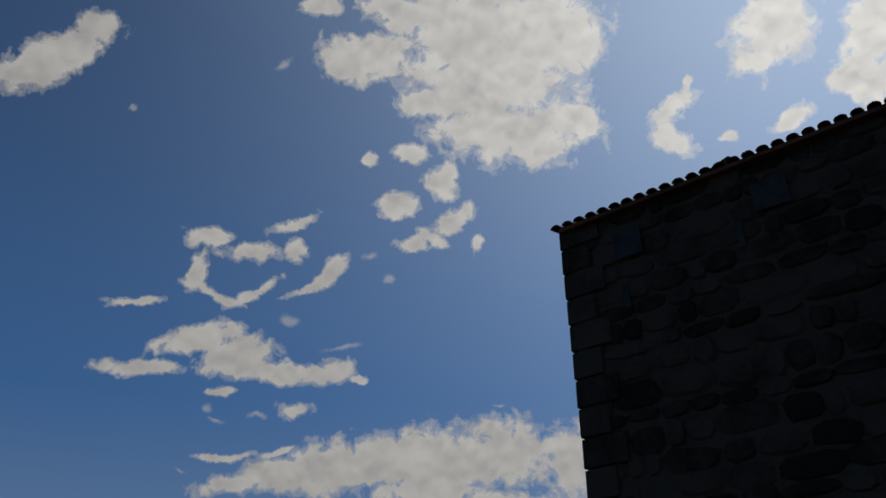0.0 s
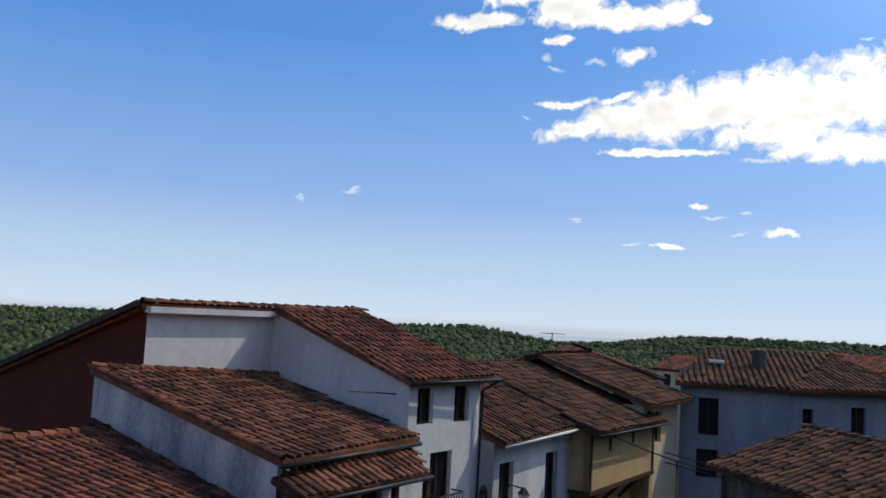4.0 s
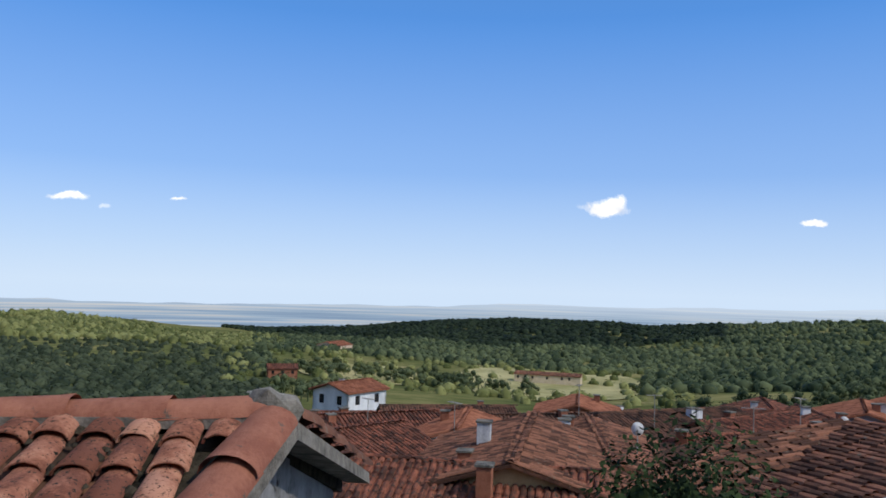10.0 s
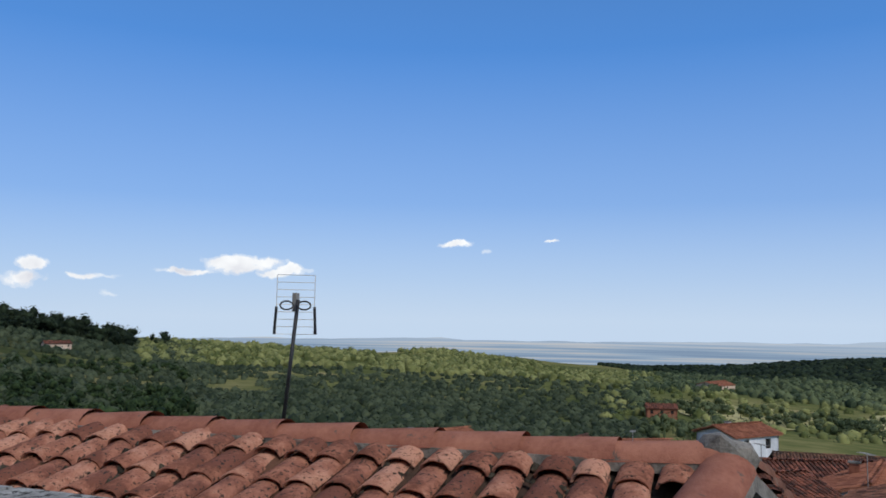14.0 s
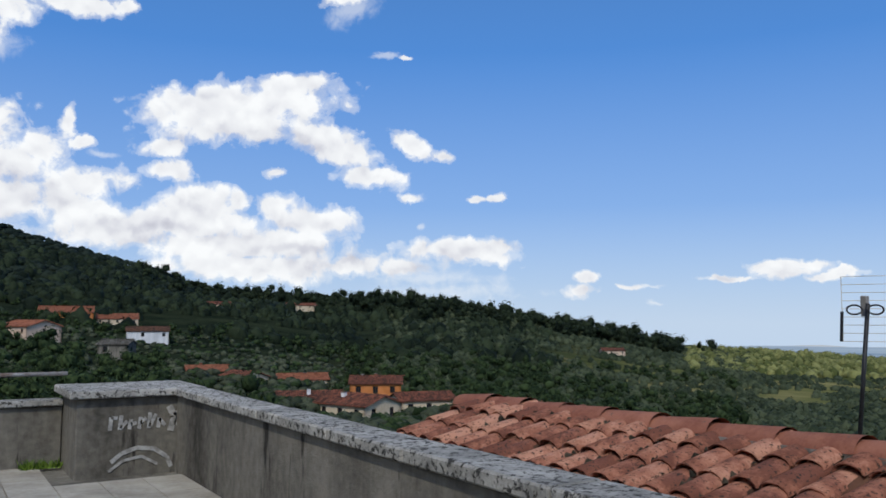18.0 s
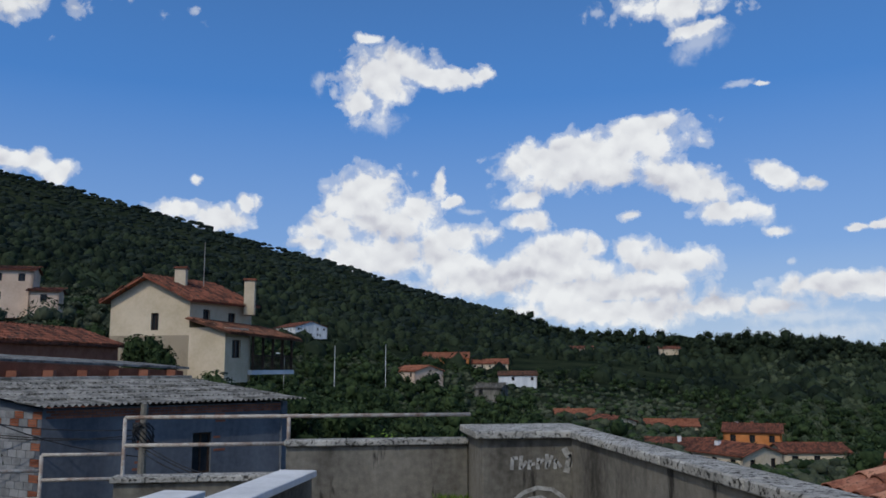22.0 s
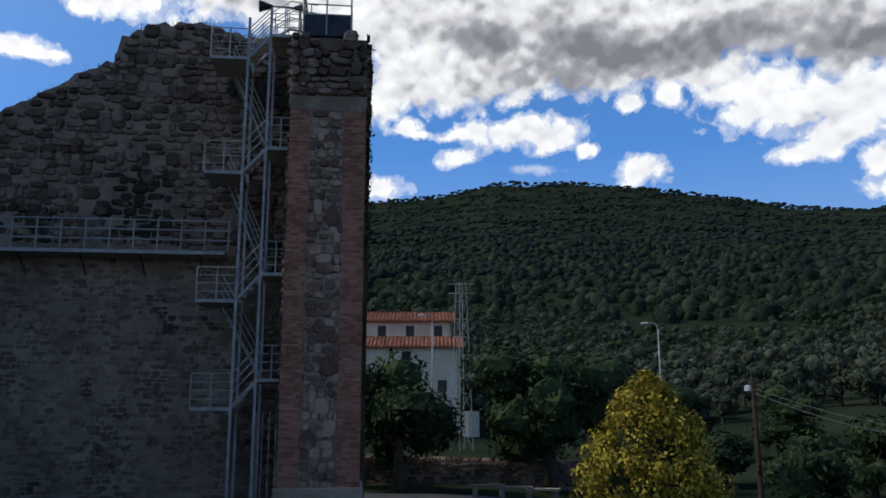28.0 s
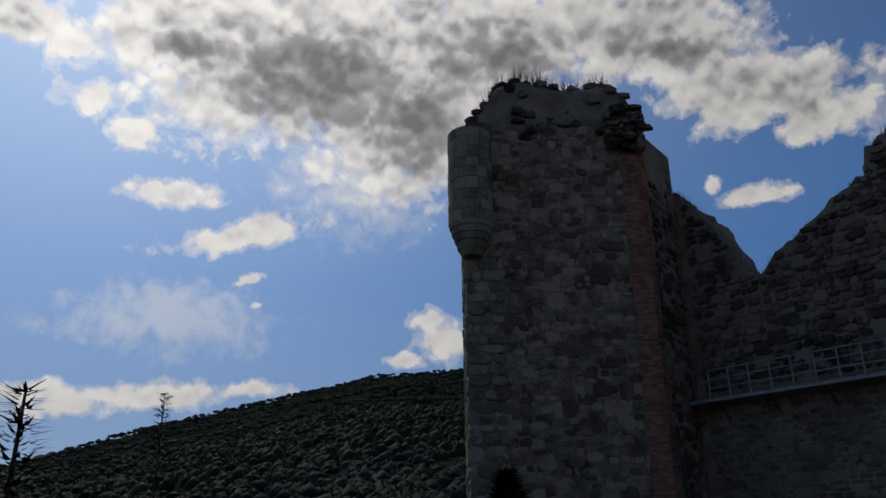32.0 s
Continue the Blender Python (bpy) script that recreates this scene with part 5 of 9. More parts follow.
def ragged_wall(parent, pts_at, outline, thick, mat, name):
    """A thick wall with an uneven top: outline gives (along, top) pairs, pts_at(s, depth, z) the place."""
    s = Shape()
    r = random.Random(len(outline) * 7)
    fine = []
    for (s0, z0), (s1, z1) in zip(outline, outline[1:]):
        n = max(1, int(abs(s1 - s0) / 0.22))
        for k in range(n):
            t = k / n
            fine.append((s0 + (s1 - s0) * t, z0 + (z1 - z0) * t + r.uniform(-0.13, 0.13)))
    fine.append(outline[-1])
    for (s0, z0), (s1, z1) in zip(fine, fine[1:]):
        s.hull([pts_at(s0, 0, -3), pts_at(s1, 0, -3), pts_at(s1, thick, -3), pts_at(s0, thick, -3)],
               [pts_at(s0, 0, z0), pts_at(s1, 0, z1), pts_at(s1, thick, z1 + r.uniform(-0.3, 0.3)), pts_at(s0, thick, z0 + r.uniform(-0.3, 0.3))])
    return s.part(name, mat, parent)


castle = thing("castle_wall", "broken dark rubble curtain wall of a ruined castle", "castle wall", kind="structure")
PROFILE = [(-4.5, 14.4), (-1.25, 14.9), (0.25, 15.2), (1.62, 15.6), (3.33, 15.35), (4.3, 14.9), (4.5, 13.9), (5.03, 13.75), (5.74, 13.3), (6.97, 12.5), (7.94, 12.0), (8.62, 11.4), (9.2, 11.6), (9.5, 12.4), (10.1, 13.6), (10.8, 14.5), (11.53, 15.6), (12.6, 16.2)]
ragged_wall(castle, lambda s, d, z: wallp(s, -d, z), PROFILE, 1.6, RENDER_WALL, "wall_core")
top_at = lambda x: float(np.interp(x - 2.0, [p[0] for p in PROFILE], [p[1] for p in PROFILE])) - 0.15
masonry(castle, wallp(-2.0), EW, MW, 13.4, -1.0, top_at, STONE_DARK, (0.42, 0.26), 3, 160, skip=0.12, keep=lambda x, z: z > 7.3, proud=0.1)
masonry(castle, wallp(-2.0), EW, MW, 13.4, -1.0, lambda x: 7.2, WALL_COURSE, (0.30, 0.16), 4, 120, skip=0.25, proud=0.02, shrink=0.92, rough=0.25)
# tufts along the broken edge
GRASS_TUFT = leafy("dry_tufts", (0.05, 0.045, 0.018), (0.16, 0.14, 0.06), 2.0)


def tufts(place, n, seed, h=0.5):
    r = random.Random(seed)
    s = Shape()
    for k in range(n):
        c = place(r)
        d = Vector((r.uniform(-1, 1), r.uniform(-1, 1), 0)) * 0.25
        hh = h * r.uniform(0.3, 1.2)
        b = Vector((r.uniform(-1, 1), r.uniform(-1, 1), 0)).normalized() * 0.012
        s.add([c - b, c + b, c + d * hh + Vector((0, 0, hh))], [(0, 1, 2)])
    return s


def edge_spot(r):
    x = r.choice((r.uniform(4.5, 9.6), r.uniform(-1, 4), r.uniform(9.3, 12)))
    return wallp(x, -r.uniform(0, 0.8), float(np.interp(x, [p[0] for p in PROFILE], [p[1] for p in PROFILE])) - 0.1)


tagged(new("wall_top_grass", tufts(edge_spot, 900, 4, 0.42).mesh("wall_top_grass", GRASS_TUFT)), "dry grass growing along the broken wall top", "grass", kind="stuff")

# the corner tower
tower = thing("castle_tower", "tall rubble stone tower with brick corner and round corner turret", "tower", kind="structure")
F0, F1 = Vector((29.28, 2.92, 0)), Vector((26.96, 9.23, 0))
FA = (F1 - F0).normalized()
FO = Vector((-FA.y, FA.x, 0))
S0 = wallp(1.0 + 10.7)
SA = (F0 - S0).normalized()
SO = Vector((SA.y, -SA.x, 0))
if SO.y > 0:
    SO = -SO
FW = (F1 - F0).length
core = Shape()
core.hull([(*p[:2], -3) for p in (S0, F0, F1, F1 - FO * 5.5, S0 - FO * 5.5 + FA * 0.5)], [(*p[:2], 17.3) for p in (S0, F0, F1, F1 - FO * 5.5, S0 - FO * 5.5 + FA * 0.5)])
core.part("tower_core", RENDER_WALL, tower)
TOPF = lambda x: 17.45 + 0.3 * noise.noise(Vector((x * 0.8, 1, 2)))
masonry(tower, F0 + FA * 0.75, FA, FO, FW - 0.75, -1.5, TOPF, STONE, (0.46, 0.31), 11, 300, skip=0.1, rough=1.0, shrink=0.97, keep=lambda x, z: x < FW - 1.3 - 0.3 * math.sin(z * 5), proud=0.04)
masonry(tower, F0 + FA * (FW - 1.35), FA, FO, 1.35, -1.5, lambda x: 12.4, STONE_CUT, (0.62, 0.42), 12, 60, name="dressed_stone", proud=0.06, shrink=0.97, rough=0.0)
brickwork(tower, F0, FA, FO, 0.72, -1.5, 16.4, 5)
brickwork(tower, F0, -SA, SO, 0.45, -1.5, 16.4, 6)
brickwork(tower, S0, SA, SO, 0.42, -1.5, 15.3, 26)
masonry(tower, S0 + SA * 0.44, SA, SO, (F0 - S0).length - 0.94, -1.5, lambda x: 15.3, STONE_DARK, (0.5, 0.3), 13, 210, skip=0.1)
masonry(tower, F1, -FO, FA, 5.4, -1.5, lambda x: 16.2, STONE_CUT, (0.6, 0.4), 14, 0)
# the eroded mound on its top
rm = random.Random(31)
gx, gy = 26, 12
mv, mf = [], []
for j in range(gy + 1):
    for i in range(gx + 1):
        a, b = i / gx, j / gy
        p = F0 + (F1 - F0) * (a * 0.98 + 0.0) - FO * (b * 4.2 - 0.05)
        hill = float(np.interp(a, [0, 0.06, 0.16, 0.26, 0.33, 0.42, 0.55, 0.68, 0.8, 0.9, 1.0], [18.6, 19.6, 19.8, 19.6, 19.6, 19.7, 19.85, 19.9, 19.8, 18.7, 17.8]))
        edge = min(1.0, 5 * b + 0.3) * min(1.0, 4 * (1 - b) + 0.05) if j else 0.0
        z = 16.9 + (hill - 16.9) * edge ** 0.5 + 0.28 * noise.noise(p * 1.3) + 0.14 * noise.noise(p * 4)
        mv.append((p.x, p.y, z))
for j in range(gy):
    for i in range(gx):
        o = j * (gx + 1) + i
        mf.append((o, o + 1, o + gx + 2, o + gx + 1))
child("broken_top", mesh_from("broken_top", mv, mf, RENDER_WALL), tower)
masonry(tower, F0 - FA * 0.25 + FO * 0.1, FA, FO, 1.55, 16.3, lambda x: 18.2 - 0.6 * max(0, x - 1.0), STONE_DARK, (0.42, 0.22), 15, 0, name="cornice_stone", proud=0.35, shrink=1.0)
for k in range(26):
    c = F0 + FA * rm.uniform(-0.25, 1.3) - FO * rm.uniform(-0.25, 1.0) + Vector((0, 0, rm.uniform(16.6, 18.3)))
    v, f = stone_shape(rm.uniform(0.5, 0.9), rm.uniform(0.18, 0.32), rm.uniform(0.4, 0.8), rm)
    Shape().add([c + FA * p[0] + Vector((0, 0, p[2])) + FO * p[1] * 0.6 for p in v], f).part("loose_stone", STONE_DARK, tower)


for k in range(150):
    i, j = rm.randint(1, gx - 1), rm.randint(0, 7)
    c = Vector(mv[j * (gx + 1) + i]).lerp(Vector(mv[(j + 1) * (gx + 1) + i]), rm.random())
    v, f = stone_shape(rm.uniform(0.25, 0.6), rm.uniform(0.16, 0.36), rm.uniform(0.1, 0.25), rm)
    Shape().add([c + FA * p[0] + Vector((0, 0, p[2])) + FO * p[1] for p in v], f).part("loose_stone", STONE_DARK, tower)


def mound_spot(r):
    a, b = r.uniform(0.1, 0.9), r.uniform(0.15, 0.6)
    i = int(round(b * gy)) * (gx + 1) + int(round(a * gx))
    return Vector(mv[i])


tagged(new("tower_top_grass", tufts(mound_spot, 1800, 9, 0.8).mesh("tower_top_grass", GRASS_TUFT)), "tall dry grass on the tower top", "grass", kind="stuff")

# the round corner turret: stepped corbel rings and a drum of dressed stone
tc = F1 - FA * 0.22 + FO * 0.12


def ring_at(r, z, n=20):
    return [(tc.x + math.cos(k * math.tau / n) * r, tc.y + math.sin(k * math.tau / n) * r, z) for k in range(n)]


for r0, r1, z0, z1 in ((0.36, 0.5, 12.05, 12.3), (0.52, 0.58, 12.3, 12.6), (0.62, 0.68, 12.6, 12.85), (0.72, 0.77, 12.85, 13.1), (0.8, 0.84, 13.1, 13.3)):
    s = Shape()
    s.hull(ring_at(r0, z0), ring_at(r1, z1))
    s.part("corbel_ring", STONE_CUT, tower, bevel=0.02)
z = 13.26
rb = random.Random(77)
while z < 16.9:
    h = min(rb.uniform(0.32, 0.46), 17.5 - z)
    n = 11
    off = rb.uniform(0, 1)
    for k in range(n):
        a0, a1 = (k + off) * math.tau / n + 0.012, (k + 1 + off) * math.tau / n - 0.012
        mid = Vector((math.cos((a0 + a1) / 2), math.sin((a0 + a1) / 2), 0))
        if mid.dot(FO) < -0.75:
            continue
        rr = 0.84 + rb.uniform(-0.012, 0.012)
        pts = [(a0, rr), ((a0 + a1) / 2, rr), (a1, rr), (a1, 0.6), (a0, 0.6)]
        low = [(tc.x + math.cos(a) * q, tc.y + math.sin(a) * q, z + 0.008) for a, q in pts]
        Shape().hull(low, [(p[0], p[1], z + h - 0.008) for p in low]).part("dressed_stone", STONE_CUT, tower)
    z += h
Shape().hull(ring_at(0.78, 13.2), ring_at(0.78, 17.1)).part("turret_core", RENDER_WALL, tower)

# the brick-edged pier that carries the lookout
pier = thing("castle_pier", "tall pier of rubble between brick edges", "pier", kind="structure")
A0, A1 = Vector((23.65, -9.03, 0)), Vector((22.63, -11.17, 0))
PA = (A1 - A0).normalized()
PO = Vector((PA.y, -PA.x, 0))
if PO.x > 0:
    PO = -PO
PW = (A1 - A0).length
foot = [A0, A1, A1 - PO * 3.2, A0 - PO * 3.2]
Shape().hull([(*p[:2], -3) for p in foot], [(*p[:2], 11.2) for p in foot]).part("pier_core", RENDER_WALL, pier)
brickwork(pier, A0, PA, PO, 0.62, -0.6, 11.2, 7)
brickwork(pier, A0 + PA * (PW - 0.66), PA, PO, 0.66, -0.6, 11.2, 8)
brickwork(pier, A1, -PO, PA, 3.1, -0.6, 11.2, 9)
masonry(pier, A0 + PA * 0.64, PA, PO, PW - 1.32, -0.4, lambda x: 11.1, STONE, (0.38, 0.27), 16, 120, proud=0.06)
masonry(pier, A0, -PO, -PA, 3.1, -0.6, lambda x: 11.1, STONE_DARK, (0.45, 0.27), 17, 0)
Shape().hull([(*p[:2], 11.2) for p in foot], [(*(p + (p - A0 - PA * PW / 2).normalized() * 0.05)[:2], 11.75) for p in foot]).part("stone_band", STONE_CUT, pier, bevel=0.03)
for k, (orig, al, ou, w) in enumerate(((A0 - PA * 0.02, PA, PO, PW + 0.05), (A1, -PO, PA, 3.2), (A0, -PO, -PA, 3.2))):
    masonry(pier, orig, al, ou, w, 11.75, lambda x: 13.75 + 0.25 * noise.noise(Vector((x * 2, k, 0))), STONE_DARK, (0.42, 0.25), 18 + k, 60, proud=0.16, shrink=1.02)
Shape().hull([(*p[:2], 11.75) for p in foot], [(*(p * 1.0)[:2], 13.7) for p in foot]).part("pier_core", RENDER_WALL, pier)
PLINTH = [A0 + PO * 0.12 - PA * 0.1, A1 + PO * 0.12 + PA * 0.12, A1 - PO * 3 + PA * 0.12, A0 - PO * 3 - PA * 0.1]
Shape().hull([(*p[:2], -3) for p in PLINTH], [(*p[:2], -0.35) for p in PLINTH]).part("plinth", STONE_CUT, pier, bevel=0.03)
ivy = Shape()
ri = random.Random(3)
for k in range(500):
    c = A1 + PA * ri.uniform(0.02, 0.2) - PO * ri.uniform(0.0, 0.8) + Vector((0, 0, ri.uniform(6.5, 13.5)))
    d = Vector((ri.uniform(-1, 1), ri.uniform(-1, 1), ri.uniform(-1, 1))) * 0.12
    e = Vector((ri.uniform(-1, 1), ri.uniform(-1, 1), ri.uniform(-1, 1))) * 0.1
    ivy.add([c, c + d, c + e], [(0, 1, 2)])
tagged(new("wall_creeper", ivy.mesh("wall_creeper", LEAF_DARK)), "thin creeper hanging on the pier edge", "creeper", kind="stuff")

# lookout on the pier: platform, panel and railing, with loudspeakers
lookout = thing("lookout_platform", "small metal lookout platform with railing on the pier top", "platform")
B = lambda a, o, z: A0 + PA * a + PO * o + Vector((0, 0, z))
Shape().hull([B(0.3, -0.1, 13.85), B(1.85, -0.1, 13.85), B(1.85, -1.7, 13.85), B(0.3, -1.7, 13.85)], [B(0.3, -0.1, 13.95), B(1.85, -0.1, 13.95), B(1.85, -1.7, 13.95), B(0.3, -1.7, 13.95)]).part("deck", METAL_DARK, lookout)
Shape().hull([B(0.3, -0.1, 13.95), B(1.85, -0.1, 13.95), B(1.85, -0.16, 13.95), B(0.3, -0.16, 13.95)], [B(0.3, -0.1, 14.6), B(1.85, -0.1, 14.6), B(1.85, -0.16, 14.6), B(0.3, -0.16, 14.6)]).part("panel", METAL_DARK, lookout)
for z in (14.6, 14.95, 15.3, 15.55):
    Shape().path([B(0.3, -1.7, z), B(0.3, -0.1, z), B(1.85, -0.1, z), B(1.85, -1.7, z)], 0.025).part("rail_tube", METAL_GALV, lookout)
for a, o in ((0.3, -0.1), (1.05, -0.1), (1.85, -0.1), (1.85, -1.7), (0.3, -1.7)):
    Shape().tube(B(a, o, 13.9), B(a, o, 15.55), 0.028).part("rail_post", METAL_GALV, lookout)
for k, (a, d) in enumerate(((-0.15, 1), (-0.85, -1))):
    horn = thing("horn_loudspeaker", "grey horn loudspeaker on a short bracket", "loudspeaker", "loudspeakers on the castle")
    c = B(a + 0.1, -0.6, 15.05)
    Shape().tube(c, c + PA * d * -0.0 - PA * 0.45 * (1 if k else -0.6), 0.05, 0.2 if k else 0.14, 12, False).part("horn", METAL_DARK, horn, smooth=True)
    Shape().tube(c + Vector((0, 0, 0)), B(0.3, -0.4, 14.9), 0.02).part("bracket", METAL_DARK, horn)

# walkway along the wall, with railing
walkway = thing("wall_walkway", "grey steel walkway with railing along the castle wall", "walkway")
Z = 7.0
Shape().hull([wallp(0.2, 0.02, Z - 0.12), wallp(11.6, 0.02, Z - 0.12), wallp(11.6, 0.95, Z - 0.12), wallp(0.2, 0.95, Z - 0.12)], [wallp(0.2, 0.02, Z), wallp(11.6, 0.02, Z), wallp(11.6, 0.95, Z), wallp(0.2, 0.95, Z)]).part("deck", METAL_GALV, walkway)
for z in (0.35, 0.68, 1.0):
    Shape().path([wallp(0.0, 0.93, Z + z), wallp(10.7, 0.93, Z + z), wallp(11.3, 0.1, Z + z)], 0.028).part("rail_tube", METAL_GALV, walkway)
for k in range(15):
    Shape().tube(wallp(0.1 + k * 0.757, 0.93, Z), wallp(0.1 + k * 0.757, 0.93, Z + 1.0), 0.03).part("rail_post", METAL_GALV, walkway)
for k in range(6):
    Shape().tube(wallp(1 + k * 1.9, 0.02, Z - 0.7), wallp(1 + k * 1.9, 0.85, Z - 0.12), 0.03).part("bracket", METAL_DARK, walkway)

# zigzag steel stair in the recess beside the pier
stair = thing("steel_stair_tower", "zigzag galvanised steel stair with landings and railings", "staircase")
G = lambda a, o, z: wallp(a - 0.7, o, z)
for a, o, top in ((0.25, 2.4, 14.6), (-0.45, 2.4, 15.0), (0.25, 1.1, 14.0), (-0.45, 1.1, 14.4)):
    Shape().hull([G(a - 0.04, o - 0.04, -1), G(a + 0.04, o - 0.04, -1), G(a + 0.04, o + 0.04, -1), G(a - 0.04, o + 0.04, -1)], [G(a - 0.04, o - 0.04, top), G(a + 0.04, o - 0.04, top), G(a + 0.04, o + 0.04, top), G(a - 0.04, o + 0.04, top)]).part("post", METAL_GALV, stair)
levels_left = (1.95, 5.2, 9.3, 13.2)
for z in levels_left:
    for a0, a1, zz in ((0.25, 1.45, z), (-1.35, -0.45, z + 0.85)):
        Shape().hull([G(a0, 1.0, zz - 0.1), G(a1, 1.0, zz - 0.1), G(a1, 2.45, zz - 0.1), G(a0, 2.45, zz - 0.1)], [G(a0, 1.0, zz), G(a1, 1.0, zz), G(a1, 2.45, zz), G(a0, 2.45, zz)]).part("landing", METAL_GALV, stair)
        end = a1 if a0 > 0 else a0
        near_ = a0 if a0 > 0 else a1
        for h in (0.25, 0.5, 0.75, 1.0):
            Shape().path([G(near_, 2.42, zz + h), G(end, 2.42, zz + h), G(end, 1.0, zz + h)], 0.014 if h < 1 else 0.02).part("rail_tube", METAL_GALV, stair)
        for aa in (end, (end + near_) / 2):
            Shape().tube(G(aa, 2.42, zz), G(aa, 2.42, zz + 1.0), 0.024).part("rail_post", METAL_GALV, stair)
    # flight up from the left landing to the right one, then back
    for (a0, z0), (a1, z1), o0 in (((0.25, z), (-0.5, z + 0.85), 2.42), ((-0.5, z + 0.85), (0.9, levels_left[min(3, levels_left.index(z) + 1)] if z < 13 else 15), 1.2)):
        if z1 > 14.6:
            continue
        for oo in (o0, o0 - 0.55):
            Shape().hull([G(a0, oo, z0 - 0.07), G(a1, oo, z1 - 0.07), G(a1, oo - 0.04, z1 - 0.07), G(a0, oo - 0.04, z0 - 0.07)], [G(a0, oo, z0 + 0.06), G(a1, oo, z1 + 0.06), G(a1, oo - 0.04, z1 + 0.06), G(a0, oo - 0.04, z0 + 0.06)]).part("stringer", METAL_GALV, stair)
        n = max(3, int((z1 - z0) / 0.2))
        for k in range(n):
            t = (k + 0.5) / n
            a, zz = a0 + (a1 - a0) * t, z0 + (z1 - z0) * t
            Shape().hull([G(a - 0.12, o0, zz - 0.02), G(a + 0.12, o0, zz - 0.02), G(a + 0.12, o0 - 0.55, zz - 0.02), G(a - 0.12, o0 - 0.55, zz - 0.02)], [G(a - 0.12, o0, zz), G(a + 0.12, o0, zz), G(a + 0.12, o0 - 0.55, zz), G(a - 0.12, o0 - 0.55, zz)]).part("tread", METAL_GALV, stair)
        for h in (0.4, 0.7, 1.0):
            Shape().tube(G(a0, o0, z0 + h), G(a1, o0, z1 + h), 0.02).part("rail_tube", METAL_GALV, stair)
for side in (1.0, 1.7):
    for h in (0.0, 0.45, 0.75, 1.05):
        Shape().path([G(0.4, side, 13.3 + h), G(-0.3, side, 14.1 + h), G(-1.0, side, 14.6 + h), G(-1.9, side, 14.5 + h)], 0.018 if h else 0.04).part("rail_tube", METAL_GALV, stair)
    for k in range(6):
        Shape().tube(G(0.3 - k * 0.4, side, 13.4 + min(k * 0.36, 1.15)), G(0.3 - k * 0.4, side, 14.45 + min(k * 0.36, 1.15)), 0.018).part("rail_post", METAL_GALV, stair)
for k in range(4):
    Shape().tube(G(-0.5 - k * 0.2, 2.3, -0.9), G(-0.5 - k * 0.2, 2.3, 1.8), 0.014).part("lower_bar", METAL_RUST, stair)
# back of the recess
Shape().hull([(*wallp(-4.5, 0.0)[:2], -3), (*wallp(-0.2, 0.0)[:2], -3), (*wallp(-0.2, -1)[:2], -3), (*wallp(-4.5, -1)[:2], -3)], [(*wallp(-4.5, 0.0)[:2], 14.2), (*wallp(-0.2, 0.0)[:2], 14.9), (*wallp(-0.2, -1)[:2], 14.9), (*wallp(-4.5, -1)[:2], 14.2)]).part("recess_wall", STONE_DARK, castle)

# cable strung across the tower
ca, cb = F1 + FO * 0.15 + Vector((0, 0, 2.6)), S0 + SO * 0.2 + Vector((0, 0, 6.4))
pts = []
for k in range(13):
    t = k / 12
    p = ca.lerp(cb, t) + FO * (0.35 * math.sin(math.pi * t)) - Vector((0, 0, 0.5 * math.sin(math.pi * t)))
    pts.append(p)
tagged(new("cable", Shape().path(pts, 0.026, 5).mesh("cable", METAL_DARK)), "thin dark cable strung across the tower", "cable")

# ---- the dark tower with the tiled eave, close by; backlit shade is in its stone colour ----
dark = thing("stone_tower", "tall dark rubble tower with a row of eave tiles", "tower", kind="structure")
D0, D1 = Vector((1.945, 13.37, 0)), Vector((7.0, 9.62, 0))
DA = (D1 - D0).normalized()
DO = Vector((DA.y, -DA.x, 0))
if DO.dot(-D0) < 0:
    DO = -DO
back = -DO * 7.5
DTOP = 9.02
Shape().hull([(*p[:2], -4) for p in (D0, D1, D1 + back, D0 + back)], [(*p[:2], DTOP) for p in (D0 + DA * 0.0, D1, D1 + back, D0 + back)]).part("tower_core", STONE_BACKLIT, dark)
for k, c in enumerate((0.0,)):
    masonry(dark, D0, DA, DO, (D1 - D0).length, -3.0, lambda x: DTOP - 0.05, STONE_BACKLIT, (0.62, 0.36), 41, 345, proud=0.05, rough=0.1, shrink=0.98)
masonry(dark, D0, back.normalized(), -DA, 7.4, -3.0, lambda x: DTOP - 0.05, STONE_BACKLIT, (0.55, 0.36), 42, 260, proud=0.05, rough=0.1, shrink=0.98)
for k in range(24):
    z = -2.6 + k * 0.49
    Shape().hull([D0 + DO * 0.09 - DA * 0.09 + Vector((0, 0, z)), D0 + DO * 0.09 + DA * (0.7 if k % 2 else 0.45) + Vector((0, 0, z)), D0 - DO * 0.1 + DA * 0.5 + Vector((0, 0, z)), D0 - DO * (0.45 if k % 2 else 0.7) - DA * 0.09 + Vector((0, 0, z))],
                 [D0 + DO * 0.08 - DA * 0.08 + Vector((0, 0, z + 0.46)), D0 + DO * 0.08 + DA * (0.7 if k % 2 else 0.45) + Vector((0, 0, z + 0.46)), D0 - DO * 0.1 + DA * 0.5 + Vector((0, 0, z + 0.46)), D0 - DO * (0.45 if k % 2 else 0.7) - DA * 0.08 + Vector((0, 0, z + 0.46))]).part("corner_stone", STONE_BACKLIT, dark, bevel=0.015)
